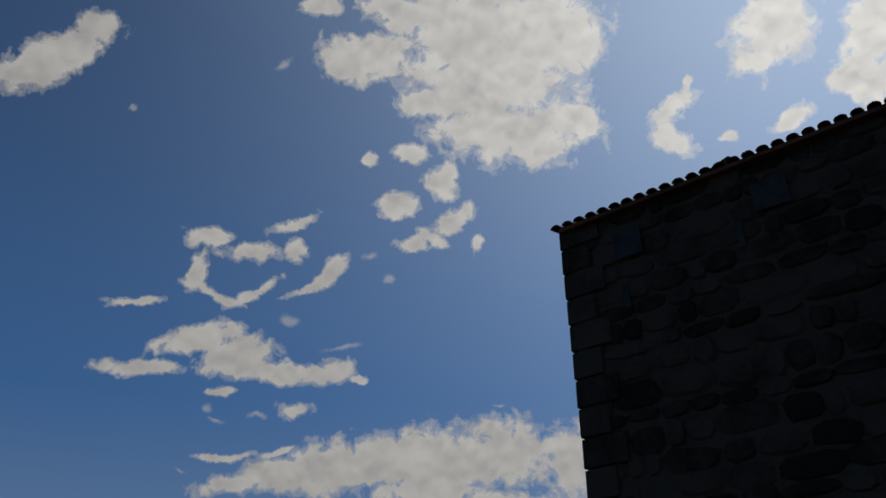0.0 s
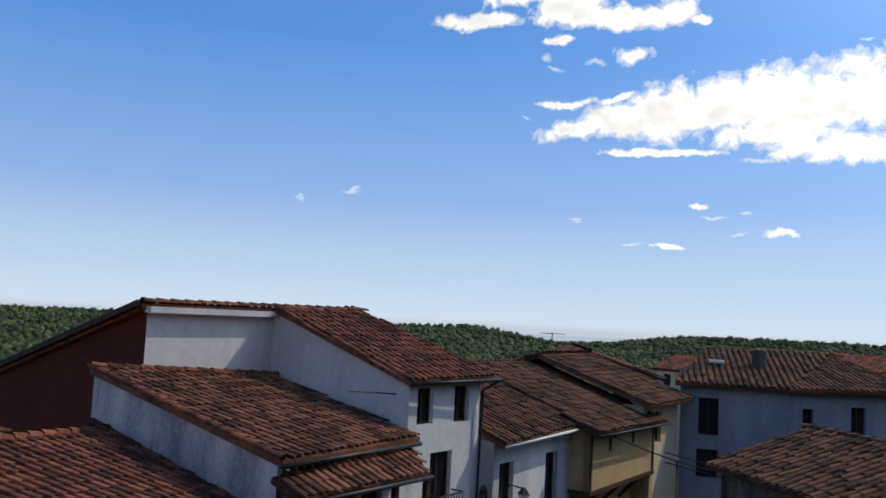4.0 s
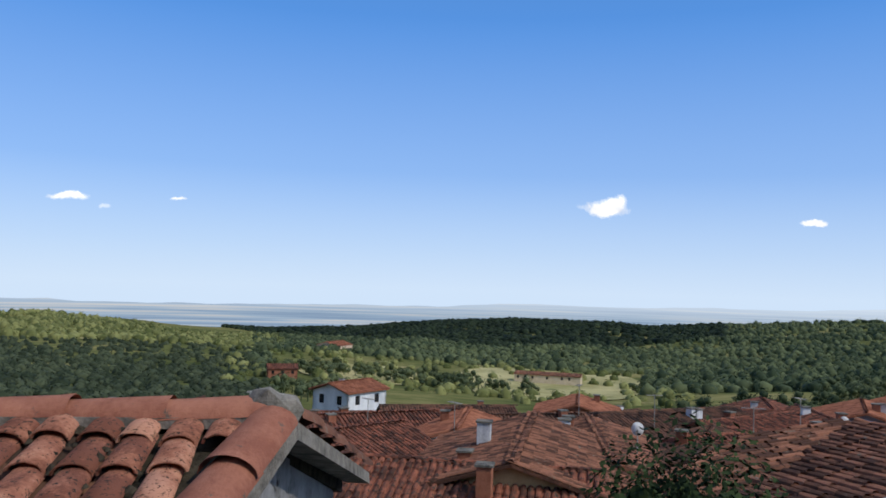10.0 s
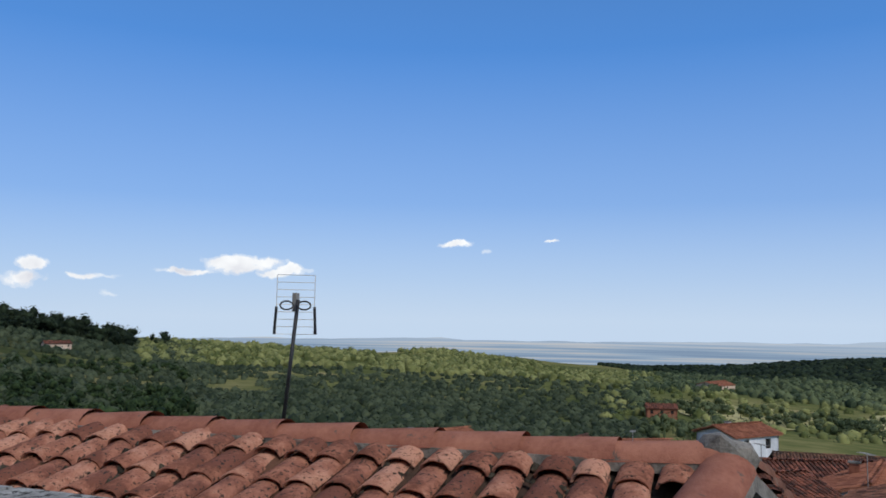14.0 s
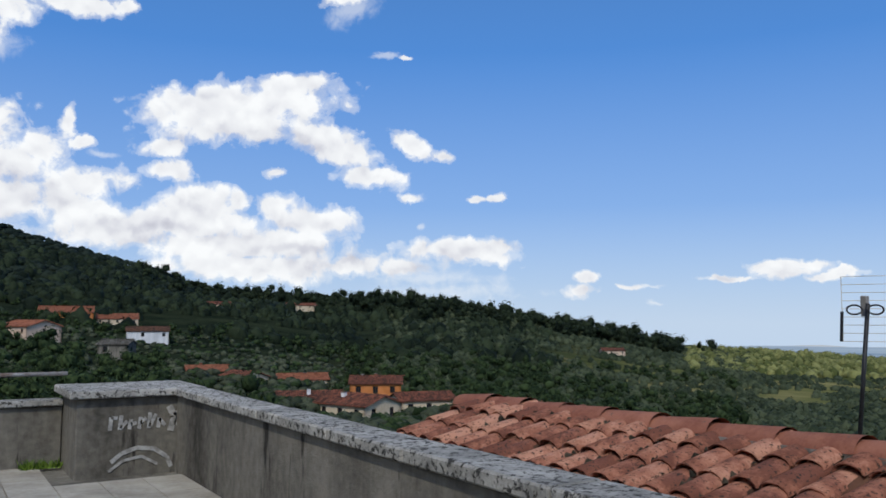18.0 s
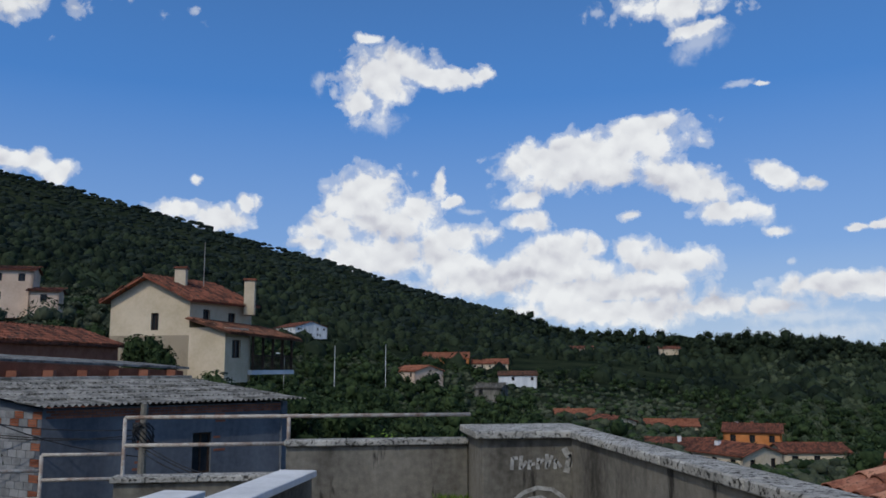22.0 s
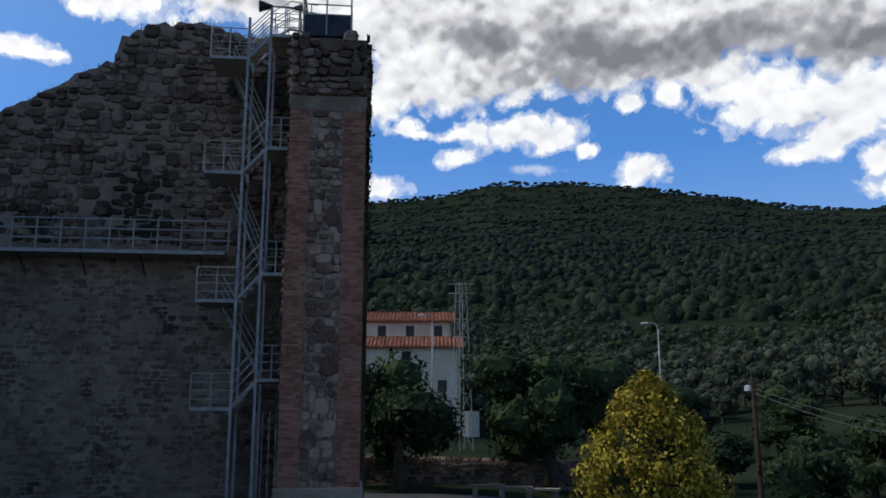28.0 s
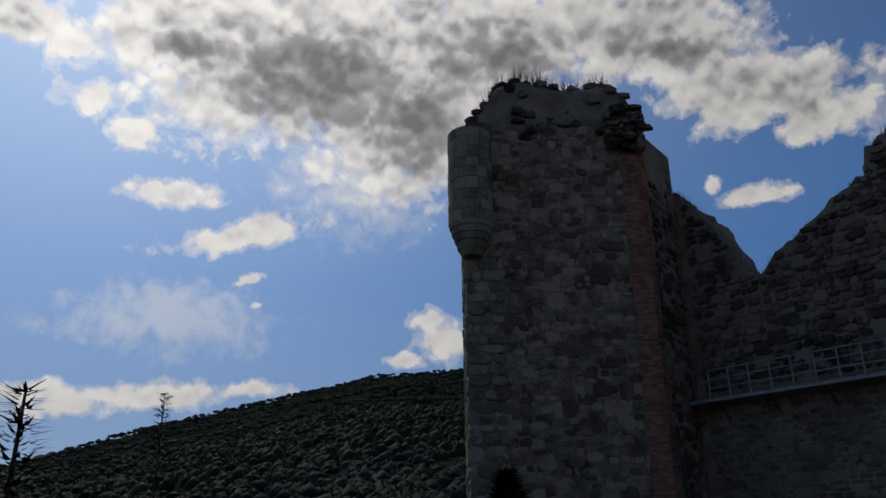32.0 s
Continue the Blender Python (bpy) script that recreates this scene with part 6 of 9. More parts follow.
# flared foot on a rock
Shape().hull([(*(D0 + DO * 0.9 - DA * 1.0)[:2], -4), (*(D1 + DO * 0.9)[:2], -4), (*(D1 + back)[:2], -4), (*(D0 + back - DA * 1.0)[:2], -4)], [(*(D0 + DO * 0.1 - DA * 0.1)[:2], 2.2), (*(D1 + DO * 0.1)[:2], 2.2), (*(D1 + back)[:2], 2.2), (*(D0 + back)[:2], 2.2)]).part("battered_foot", STONE_BACKLIT, dark)
n = int((D1 - D0).length / 0.235)
for k in range(n + 1):
    c = D0 + DA * (k * 0.235 - 0.05) + Vector((0, 0, DTOP + 0.02))
    tv, tf = barrel(0.2, 0.62, 6, 0.0, 0.9)
    s = Shape().add([c + DA * p[0] + DO * (0.26 - p[1]) + Vector((0, 0, p[2] + p[1] * 0.22)) for p in tv], tf)
    s.part("eave_tile", TILE_DARK, dark)
Shape().hull([D0 + DO * 0.2 + Vector((0, 0, DTOP - 0.05)), D1 + DO * 0.2 + Vector((0, 0, DTOP - 0.05)), D1 - DO * 4 + Vector((0, 0, DTOP - 0.05)), D0 - DO * 4 + Vector((0, 0, DTOP - 0.05))], [D0 + DO * 0.2 + Vector((0, 0, DTOP + 0.02)), D1 + DO * 0.2 + Vector((0, 0, DTOP + 0.02)), D1 - DO * 4 + Vector((0, 0, DTOP + 0.95)), D0 - DO * 4 + Vector((0, 0, DTOP + 0.95))]).part("roof_slab", TILE_DARK, dark)
# small loops under the eave: flat plates, their shade put into the dark colour
for a, z, w, h in ((0.95, 8.1, 0.5, 0.5), (3.35, 8.1, 0.55, 0.5), (1.0, 7.2, 0.1, 0.4), (3.0, 7.6, 0.1, 0.45)):
    c = D0 + DA * a + DO * 0.075 + Vector((0, 0, z))
    Shape().hull([c, c + DA * w, c + DA * w + DO * 0.02, c + DO * 0.02], [c + Vector((0, 0, h)), c + DA * w + Vector((0, 0, h)), c + DA * w + DO * 0.02 + Vector((0, 0, h)), c + DO * 0.02 + Vector((0, 0, h))]).part("dark_opening", METAL_DARK, dark)

# ---- the white house with the maroon gable ----
U, V = Vector((0.18, 0.984, 0)).normalized(), Vector((-0.984, 0.18, 0)).normalized()
Q = Vector((-9.64, 14.0, 0))
P3 = lambda u, v, z: Q + U * u + V * v + Vector((0, 0, z))
BASE = -9.5
hb = thing("annex_house", "low white annex with mould-streaked wall and old tile roof", "house")
annex_top = flat4(P3(-0.05, 0.05, -1.54), P3(5.15, 0.5, -1.6), P3(5.38, 6.0, -0.12), P3(-0.05, 6.85, -0.25))
roof_slope(hb, annex_top, TILE_OLD, 0.25, 0.38, 3, pieces=260)
ridge_row(hb, annex_top[3] + Vector((0, 0, 0.03)), annex_top[2] + Vector((0, 0, 0.03)), TILE_RED)
s = Shape()
for k in range(18):
    tv, tf = barrel(0.26, 0.44, 5)
    p, q = P3(-0.03, 0.05, -1.52), P3(-0.03, 6.85, -0.22)
    y_ = (q - p).normalized()
    x_ = y_.cross(Vector((0, 0, 1))).normalized()
    z_ = x_.cross(y_)
    s.add([p.lerp(q, k / 18) + x_ * v[0] + y_ * v[1] + z_ * (v[2] + 0.03) for v in tv], tf)
s.part("verge_tiles", TILE_RED, hb)
wall_panel(hb, P3(0.05, 6.8, 0), P3(0.05, 0.3, 0), BASE, -0.42, PLASTER_DIRTY, 0.3, (), "side_wall", -1.66)
wall_panel(hb, P3(0.05, 0.3, 0), P3(5.0, 0.6, 0), -4.6, -1.75, PLASTER_DIRTY, 0.3, ((0.7, 0.7, -3.6, -2.75), (2.9, 0.8, -3.6, -2.7)), "front_wall")
wall_panel(hb, P3(0.05, 0.3, 0), P3(5.0, 0.6, 0), BASE, -4.6, PLASTER_WHITE, 0.3, (), "lower_wall")
roof_slope(hb, flat4(P3(-0.1, -0.55, -2.18), P3(4.3, -0.45, -2.26), P3(4.9, 0.55, -1.84), P3(-0.1, 0.28, -1.86)), TILE_OLD, 0.25, 0.36, 5)
for p, q in ((P3(-0.1, 0.0, -1.62), P3(5.1, 0.44, -1.74)), (P3(-0.12, -0.6, -2.24), P3(4.35, -0.5, -2.32))):
    Shape().tube(p, q, 0.055).part("gutter", METAL_DARK, hb, smooth=True)
Shape().path([P3(0.0, -0.02, -1.66), P3(0.02, 0.2, -1.9), P3(0.02, 0.22, -6)], 0.05, 8).part("downpipe", METAL_DARK, hb)
for u in (0.05, 1.5, 3.0, 4.2):
    Shape().hull([P3(u, -0.45, -6), P3(u + 0.13, -0.45, -6), P3(u + 0.13, -0.32, -6), P3(u, -0.32, -6)], [P3(u, -0.45, -2.24), P3(u + 0.13, -0.45, -2.24), P3(u + 0.13, -0.32, -2.24), P3(u, -0.32, -2.24)]).part("veranda_post", WOOD_DARK, hb)
for k in range(30):
    u = 0.15 + k * 0.14
    Shape().tube(P3(u, -0.4, -3.95), P3(u, -0.4, -3.12), 0.02, sides=5).part("baluster", WOOD_DARK, hb)
Shape().tube(P3(0.05, -0.4, -3.1), P3(4.3, -0.4, -3.1), 0.04).part("handrail", WOOD_DARK, hb)
Shape().hull([P3(0, -0.5, -4.15), P3(4.4, -0.5, -4.15), P3(4.4, 0.3, -4.15), P3(0, 0.3, -4.15)], [P3(0, -0.5, -3.98), P3(4.4, -0.5, -3.98), P3(4.4, 0.3, -3.98), P3(0, 0.3, -3.98)]).part("veranda_floor", WOOD_DARK, hb)
wire = thing("wall_antenna", "small aerial arm fixed on the annex wall", "aerial")
Shape().path([P3(-0.05, 0.9, -3.6), P3(-0.35, 0.9, -2.6), P3(-0.35, 2.2, -2.35)], 0.02, 6).part("arm", METAL_GALV, wire)

ht = thing("tall_house", "tall white house with maroon gable end and red tile roof", "house")
roof_slope(ht, flat4(P3(5.2, 0.92, -0.25), P3(8.95, 0.5, -0.22), P3(8.7, 5.8, 1.48), P3(5.25, 6.15, 1.46)), TILE_RED, 0.25, 0.38, 7, pieces=180)
roof_slope(ht, flat4(P3(9.0, 13.6, -1.05), P3(1.1, 14.2, -1.05), P3(1.1, 6.6, 1.44), P3(8.75, 5.8, 1.46)), TILE_RED, 0.25, 0.4, 8)
ridge_row(ht, P3(1.1, 6.62, 1.42), P3(8.75, 5.82, 1.47), TILE_RED)
wall_panel(ht, P3(5.4, 6.3, 0), P3(5.4, 1.1, 0), BASE, 1.36, PLASTER_WHITE, 0.3, (), "side_wall", -0.3)
wall_panel(ht, P3(5.4, 1.1, 0), P3(8.55, 0.9, 0), BASE, -0.32, PLASTER_WHITE, 0.32, ((0.35, 0.68, -1.42, -0.46), (1.95, 0.7, -1.46, -0.46), (1.0, 0.95, -4.3, -2.2)), "front_wall")
wall_panel(ht, P3(1.3, 6.62, 0), P3(5.4, 6.3, 0), BASE, 1.18, PLASTER_WHITE, 0.3, (), "inset_wall", 1.2)
wall_panel(ht, P3(1.3, 14.0, 0), P3(1.3, 6.64, 0), BASE, -1.12, PLASTER_MAROON, 0.3, (), "gable_wall", 1.3)
wall_panel(ht, P3(8.55, 0.9, 0), P3(8.6, 13.4, 0), BASE, -1.1, PLASTER_WHITE, 0.3, (), "rear_wall")
Shape().hull([P3(1.2, 6.37, 1.18), P3(5.4, 6.05, 1.18), P3(5.4, 6.3, 1.18), P3(1.2, 6.62, 1.18)], [P3(1.2, 6.37, 1.34), P3(5.4, 6.05, 1.34), P3(5.4, 6.3, 1.34), P3(1.2, 6.62, 1.34)]).part("cornice", PLASTER_WHITE, ht)
s = Shape()
p, q = P3(1.05, 14.2, -1.07), P3(1.05, 6.6, 1.34)
s.hull([p - U * 0.12, q - U * 0.12, q + U * 0.1, p + U * 0.1], [p - U * 0.12 + Vector((0, 0, 0.16)), q - U * 0.12 + Vector((0, 0, 0.16)), q + U * 0.1 + Vector((0, 0, 0.16)), p + U * 0.1 + Vector((0, 0, 0.16))])
s.part("verge_board", WOOD_DARK, ht)
Shape().tube(P3(5.15, 0.86, -0.3), P3(9.0, 0.44, -0.28), 0.05).part("gutter", METAL_DARK, ht, smooth=True)
Shape().path([P3(8.85, 0.46, -0.32), P3(8.5, 0.78, -0.6), P3(8.42, 0.82, -9)], 0.05, 8).part("downpipe", METAL_DARK, ht)
for k in range(9):
    Shape().tube(P3(6.3 + k * 0.14, 0.6, -4.2), P3(6.3 + k * 0.14, 0.6, -3.3), 0.014, sides=5).part("baluster", METAL_DARK, ht)
Shape().path([P3(6.3, 1.0, -3.28), P3(6.3, 0.6, -3.28), P3(7.42, 0.6, -3.28), P3(7.42, 1.0, -3.28)], 0.025).part("handrail", METAL_DARK, ht)
Shape().hull([P3(6.25, 0.55, -4.34), P3(7.5, 0.55, -4.34), P3(7.5, 1.0, -4.34), P3(6.25, 1.0, -4.34)], [P3(6.25, 0.55, -4.22), P3(7.5, 0.55, -4.22), P3(7.5, 0.98, -4.22), P3(6.25, 0.98, -4.22)]).part("balcony_floor", PLASTER_WHITE, ht)
Shape().tube(P3(5.35, 1.5, -0.62), P3(4.0, 2.0, -0.52), 0.02, sides=5).part("rod", METAL_DARK, ht)
lamp = thing("wall_lantern", "black wrought-iron wall lantern on a curled bracket", "lantern")
lc = P3(9.15, -0.35, -3.35)
Shape().path([P3(9.1, 0.44, -3.95), P3(9.1, 0.1, -3.25), P3(9.15, -0.33, -3.3)], 0.025).part("bracket", METAL_DARK, lamp)
Shape().hull([lc + Vector((math.cos(a) * 0.09, math.sin(a) * 0.09, -0.45)) for a in (0, 1.57, 3.14, 4.71)], [lc + Vector((math.cos(a) * 0.17, math.sin(a) * 0.17, -0.1)) for a in (0, 1.57, 3.14, 4.71)]).part("glass", PLASTIC_WHITE, lamp)
Shape().hull([lc + Vector((math.cos(a) * 0.19, math.sin(a) * 0.19, -0.1)) for a in (0, 1.57, 3.14, 4.71)], [lc + Vector((math.cos(a) * 0.04, math.sin(a) * 0.04, 0.08)) for a in (0, 1.57, 3.14, 4.71)]).part("cap", METAL_DARK, lamp)

# ---- the hipped roof below it and the older roof beside ----
hc = thing("hipped_house", "house with a low hipped terracotta roof and mortared hip", "house")
H = Vector((-15.0, 11.65, -1.45))
K = Vector((-15.6, 15.15, -1.66))
HB = Vector((-7.7, 5.1, -2.38))
roof_slope(hc, (HB, Vector((-8.6, 14.25, -3.05)), K, H), TILE_RED, 0.27, 0.38, 11, wobble=0.008, pieces=300)
roof_slope(hc, (Vector((-11.4, 4.4, -2.62)), HB, H, Vector((-14.7, 10.2, -1.72))), TILE_ORANGE, 0.26, 0.36, 12, wobble=0.012, pieces=200)
ridge_row(hc, HB + Vector((0, 0, 0.03)), H + Vector((0, 0, 0.05)), TILE_ORANGE, 0.3, 0.4, "hip_tiles")
ridge_row(hc, H, K, TILE_RED, 0.3)
FLASH = material("zinc_flashing", (0.35, 0.36, 0.37), (0.5, 0.5, 0.5), 2.0, 0.5, 0.1, 30, metal=0.3)
fa, fb = Vector((-11.45, 4.35, -2.5)), Vector((-14.3, 10.4, -1.7))
fn = (fb - fa).cross(Vector((0, 0, 1))).normalized() * 0.16
Shape().hull([fa - fn, fb - fn, fb + fn, fa + fn], [p + Vector((0, 0, 0.1)) for p in (fa - fn, fb - fn, fb + fn, fa + fn)]).part("valley_flashing", FLASH, hc)
Shape().hull([P3(0.04, 0.32, -3.0), P3(0.04, 6.7, -1.75), P3(-0.22, 6.7, -1.75), P3(-0.22, 0.32, -3.0)], [P3(0.04, 0.32, -2.72), P3(0.04, 6.7, -1.42), P3(-0.12, 6.7, -1.5), P3(-0.12, 0.32, -2.8)]).part("maroon_flashing", PLASTER_MAROON, hc)
Shape().hull([(-8.3, 5.6, -10), (-9.0, 13.9, -10), (-15.4, 14.6, -10), (-14.6, 10.2, -10), (-11.2, 4.9, -10)], [(-8.3, 5.6, -2.65), (-9.0, 13.9, -3.1), (-15.4, 14.6, -1.9), (-14.6, 10.2, -1.95), (-11.2, 4.9, -2.75)]).part("wall_body", PLASTER_WHITE, hc)

hd = thing("old_roof_house", "house with an old uneven lichen-stained tile roof", "house")
DP = Vector((-19.0, 11.6, -1.35))
roof_slope(hd, (Vector((-12.0, 2.9, -2.9)), Vector((-14.5, 10.45, -1.85)), Vector((-16.9, 13.0, -1.6)), DP), TILE_OLD, 0.27, 0.38, 13, wobble=0.03, pieces=260)
roof_slope(hd, (Vector((-15.4, 2.6, -3.1)), Vector((-12.0, 2.9, -2.9)), DP, Vector((-19.6, 9.4, -1.8))), TILE_OLD, 0.27, 0.38, 14, wobble=0.03)
ridge_row(hd, DP, Vector((-16.9, 13.0, -1.6)), TILE_OLD)
Shape().hull([(-12.4, 3.6, -11), (-14.6, 10, -11), (-17, 12.6, -11), (-19.4, 9.4, -11), (-15.3, 3.2, -11)], [(-12.4, 3.6, -3.1), (-14.6, 10, -2.1), (-17, 12.6, -1.9), (-19.4, 9.4, -2.1), (-15.3, 3.2, -3.3)]).part("wall_body", PLASTER_CREAM, hd)


# ---- houses in general ----
def house(bearing, dist, ridge, length, width, turn, roof_mat, wall_mat, label, pitch=0.30, rows=2, cols=3, chimney=1, seed=0, coarse=1.0, group="village houses", name="house", base=None, windows=True):
    """A gabled house: its ridge stands ridge degrees above or below the eye and runs along the bearing turn."""
    r = random.Random(seed or int(bearing * 10 + dist))
    h = heading(bearing)
    if coarse >= 2:
        # far houses sit where the slope carries them
        best = min((abs(ground_z(bearing, d) + 4.6 - EYE - d * math.tan(radians(ridge))), d) for d in (dist * (0.5 + 0.03 * k) for k in range(50)))[1]
        length, width, dist = length * best / dist, width * best / dist, best
    zr = EYE + dist * math.tan(radians(ridge))
    ob = thing(name, label, "house", group, at=(h.x * dist, h.y * dist, 0), turn=turn)
    drop = width / 2 * pitch
    ze = zr - drop
    zb = (ground_z(bearing, dist) if base is None else base) - 1.0
    l, w = length / 2, width / 2
    zb = min(zb, ze - 2.4)
    if coarse >= 2:
        zb = min(ze - 2.4, ground_z(bearing, dist) - 1.5)
    # local axes: y along the ridge
    o = 0.35
    mats = roof_mat
    corners = ((( w + o, -l - o, ze - o * pitch), (w + o, l + o, ze - o * pitch), (0, l + o, zr), (0, -l - o, zr)),
               ((-w - o, l + o, ze - o * pitch), (-w - o, -l - o, ze - o * pitch), (0, -l - o, zr), (0, l + o, zr)))
    for k, c in enumerate(corners):
        roof_slope(ob, c, mats, 0.3 * coarse, 0.44 * coarse, r.randint(1, 999), wobble=0.03, arc=3 if coarse > 1.2 else 4)
    ridge_row(ob, (0, -l - o, zr + 0.02), (0, l + o, zr + 0.02), mats, 0.3, 0.5)
    walls = (((w, -l), (w, l), length), ((-w, l), (-w, -l), length), ((-w, -l), (w, -l), width), ((w, l), (-w, l), width))
    for k, (p, q, ln) in enumerate(walls):
        ops = []
        if windows:
            n = max(1, int(ln / 3.0))
            for row in range(rows):
                head = ze - 0.55 - row * 2.7
                if head - 1.2 < zb + 0.3:
                    break
                for i in range(n):
                    if r.random() < 0.8:
                        ops.append(((i + 0.5) * ln / n - 0.45, 0.9, head - 1.15, head))
        wall_panel(ob, p, q, zb, ze - 0.02, wall_mat, 0.3, ops)
        if k >= 2:
            s = Shape()
            x0, y0 = p
            t = 0.3 if y0 > 0 else -0.3
            s.add([(-w, y0, ze - 0.02), (w, y0, ze - 0.02), (0, y0, zr - 0.08), (-w, y0 - t, ze - 0.02), (w, y0 - t, ze - 0.02), (0, y0 - t, zr - 0.08)], [(0, 1, 2), (5, 4, 3), (0, 2, 5, 3), (2, 1, 4, 5)])
            s.part("gable", wall_mat, ob)
    for k in range(chimney):
        y = r.uniform(-l * 0.7, l * 0.7)
        x = r.choice((-1, 1)) * w * r.uniform(0.15, 0.5)
        top = zr + r.uniform(0.15, 0.5)
        zc = zr - abs(x) * pitch
        cm = r.choice((PLASTER_WHITE, BRICK_RED, BRICK_RED, PLASTER_DIRTY))
        ch = Shape().box(x - 0.3, x + 0.3, y - 0.28, y + 0.28, zc - 0.5, top).part("chimney", cm, ob, bevel=0.02)
        child("chimney_cap", Shape().box(x - 0.36, x + 0.36, y - 0.34, y + 0.34, top, top + 0.08).mesh("chimney_cap", CONCRETE), ch)
    return ob


WEATHERED = "village house under a weathered red-brown tile roof"
DARKROOF = "village house under a dark sooty tile roof"
BRIGHT = "house with a bright orange tile roof"
# the valley side, from the nearest roofs outwards
house(87.5, 33, -11.6, 15, 10, 165, TILE_RED, PLASTER_CREAM, WEATHERED, chimney=2, pitch=0.34)
house(79.2, 37, -9.7, 12, 9, 75, TILE_OLD, PLASTER_YELLOW, "ochre-walled village house under an old tile roof", chimney=1)
house(74.0, 43, -9.6, 13, 9, 80, TILE_OLD, PLASTER_WHITE, WEATHERED, chimney=2)
house(94.0, 45, -10.0, 13, 9, 40, TILE_RED, PLASTER_CREAM, WEATHERED)
house(67.3, 46, -9.4, 11, 8, 62, TILE_DARK, PLASTER_WHITE, "village house with a pale gable under dark tiles")
house(62.3, 50, -8.5, 12, 8, 10, TILE_RED, CONCRETE, WEATHERED)
house(83.4, 57, -8.8, 9, 9, 78, TILE_ORANGE, PLASTER_WHITE, "white village house with a bright orange roof", chimney=1)
house(89.0, 60, -8.6, 13, 9, 20, TILE_RED, PLASTER_CREAM, DARKROOF, chimney=2)
house(57.0, 52, -8.2, 11, 8, 5, TILE_DARK, PLASTER_WHITE, DARKROOF, chimney=2)
house(53.6, 50, -6.9, 5, 7, 10, TILE_ORANGE, PLASTER_ORANGE, "orange-rendered house under an orange tile roof", chimney=0)
house(69.5, 62, -7.6, 12, 8, 20, TILE_DARK, PLASTER_WHITE, "village house with a white gable trim under dark tiles", chimney=2)
house(64.8, 63, -7.7, 10, 8, 30, TILE_RED, PLASTER_CREAM, WEATHERED)
house(78.6, 66, -8.4, 13, 9, 10, TILE_DARK, PLASTER_CREAM, DARKROOF)
house(95.2, 66, -8.6, 12, 8, 5, TILE_RED, PLASTER_CREAM, WEATHERED)
house(60.3, 68, -7.2, 10, 8, 80, TILE_RED, PLASTER_WHITE, WEATHERED, chimney=2)
house(57.9, 74, -6.4, 9, 8, 60, TILE_ORANGE, PLASTER_BLUE, "bluish house with a tall white chimney", chimney=2)
house(54.6, 82, -5.8, 10, 9, 75, TILE_ORANGE, PLASTER_WHITE, "pale house under a low orange roof", chimney=1)
house(63.5, 80, -6.7, 8, 7, 70, TILE_RED, CONCRETE, WEATHERED)
house(75.6, 84, -7.2, 8, 8, 75, TILE_ORANGE, BRICK_RED, "brick house with an orange tile roof", chimney=1)
house(73.0, 88, -7.9, 6, 6, 30, TILE_DARK, PLASTER_WHITE, "small white house under dark tiles", chimney=1)
house(84.5, 88, -8.0, 14, 8, 5, TILE_DARK, PLASTER_CREAM, DARKROOF)
house(99.4, 80, -7.9, 11, 8, 30, TILE_ORANGE, PLASTER_CREAM, BRIGHT)
house(102.5, 70, -8.1, 9, 8, 80, TILE_RED, PLASTER_CREAM, WEATHERED)
house(107.0, 75, -8.0, 9, 7, 20, TILE_RED, PLASTER_PINK, WEATHERED)
house(111.5, 85, -7.6, 9, 7, 60, TILE_ORANGE, PLASTER_CREAM, BRIGHT)
house(127.0, 60, -7.1, 14, 8, 15, TILE_DARK, PLASTER_CREAM, DARKROOF)
house(91.3, 108, -6.5, 7.5, 6, 50, TILE_ORANGE, PLASTER_WHITE, "white two-storey house with an orange roof", chimney=1, coarse=1.4)
house(96.0, 175, -5.4, 6, 5, 10, TILE_RED, BRICK_RED, "small red house among olive trees", chimney=0, coarse=2)
house(77.6, 330, -5.5, 26, 8, 160, TILE_OLD, PLASTER_CREAM, "long low barn with a pale roof in a field", chimney=0, coarse=2.5, rows=1, pitch=0.2, name="barn")
house(92.5, 260, -3.8, 10, 7, 60, TILE_ORANGE, PLASTER_PINK, "far house on the wooded slope", chimney=0, coarse=2.5)
# houses across the street
house(355.3, 27, -6.6, 7, 7, 40, TILE_DARK, CONCRETE, "low stone outbuilding under dark broken tiles", chimney=0, group="street houses")
house(14.8, 48, -1.9, 9, 7, 20, TILE_RED, PLASTER_CREAM, WEATHERED, chimney=0, group="street houses")
house(356.5, 95, -1.2, 13, 9, 60, TILE_RED, PLASTER_PINK, WEATHERED, coarse=1.4)
house(352.5, 105, -1.2, 12, 9, 20, TILE_RED, PLASTER_CREAM, WEATHERED, coarse=1.4)
house(5.5, 85, -2.0, 10, 8, 60, TILE_RED, PLASTER_CREAM, WEATHERED, coarse=1.3)
# the white street house
hw = thing("street_house", "white street house under a dark brown tile roof", "house", "street houses")
roof_slope(hw, flat4(P3(8.72, 0.08, -2.1), P3(13.95, 0.08, -1.98), P3(13.95, 4.9, -0.3), P3(8.72, 4.9, -0.4)), TILE_DARK, 0.26, 0.38, 91, wobble=0.025, pieces=80)
roof_slope(hw, (P3(13.95, 9.6, -2.0), P3(8.72, 9.6, -2.0), P3(8.72, 4.9, -0.4), P3(13.95, 4.9, -0.3)), TILE_DARK, 0.3, 0.42, 92, wobble=0.02)
ridge_row(hw, P3(8.72, 4.9, -0.36), P3(13.95, 4.9, -0.27), TILE_RED)
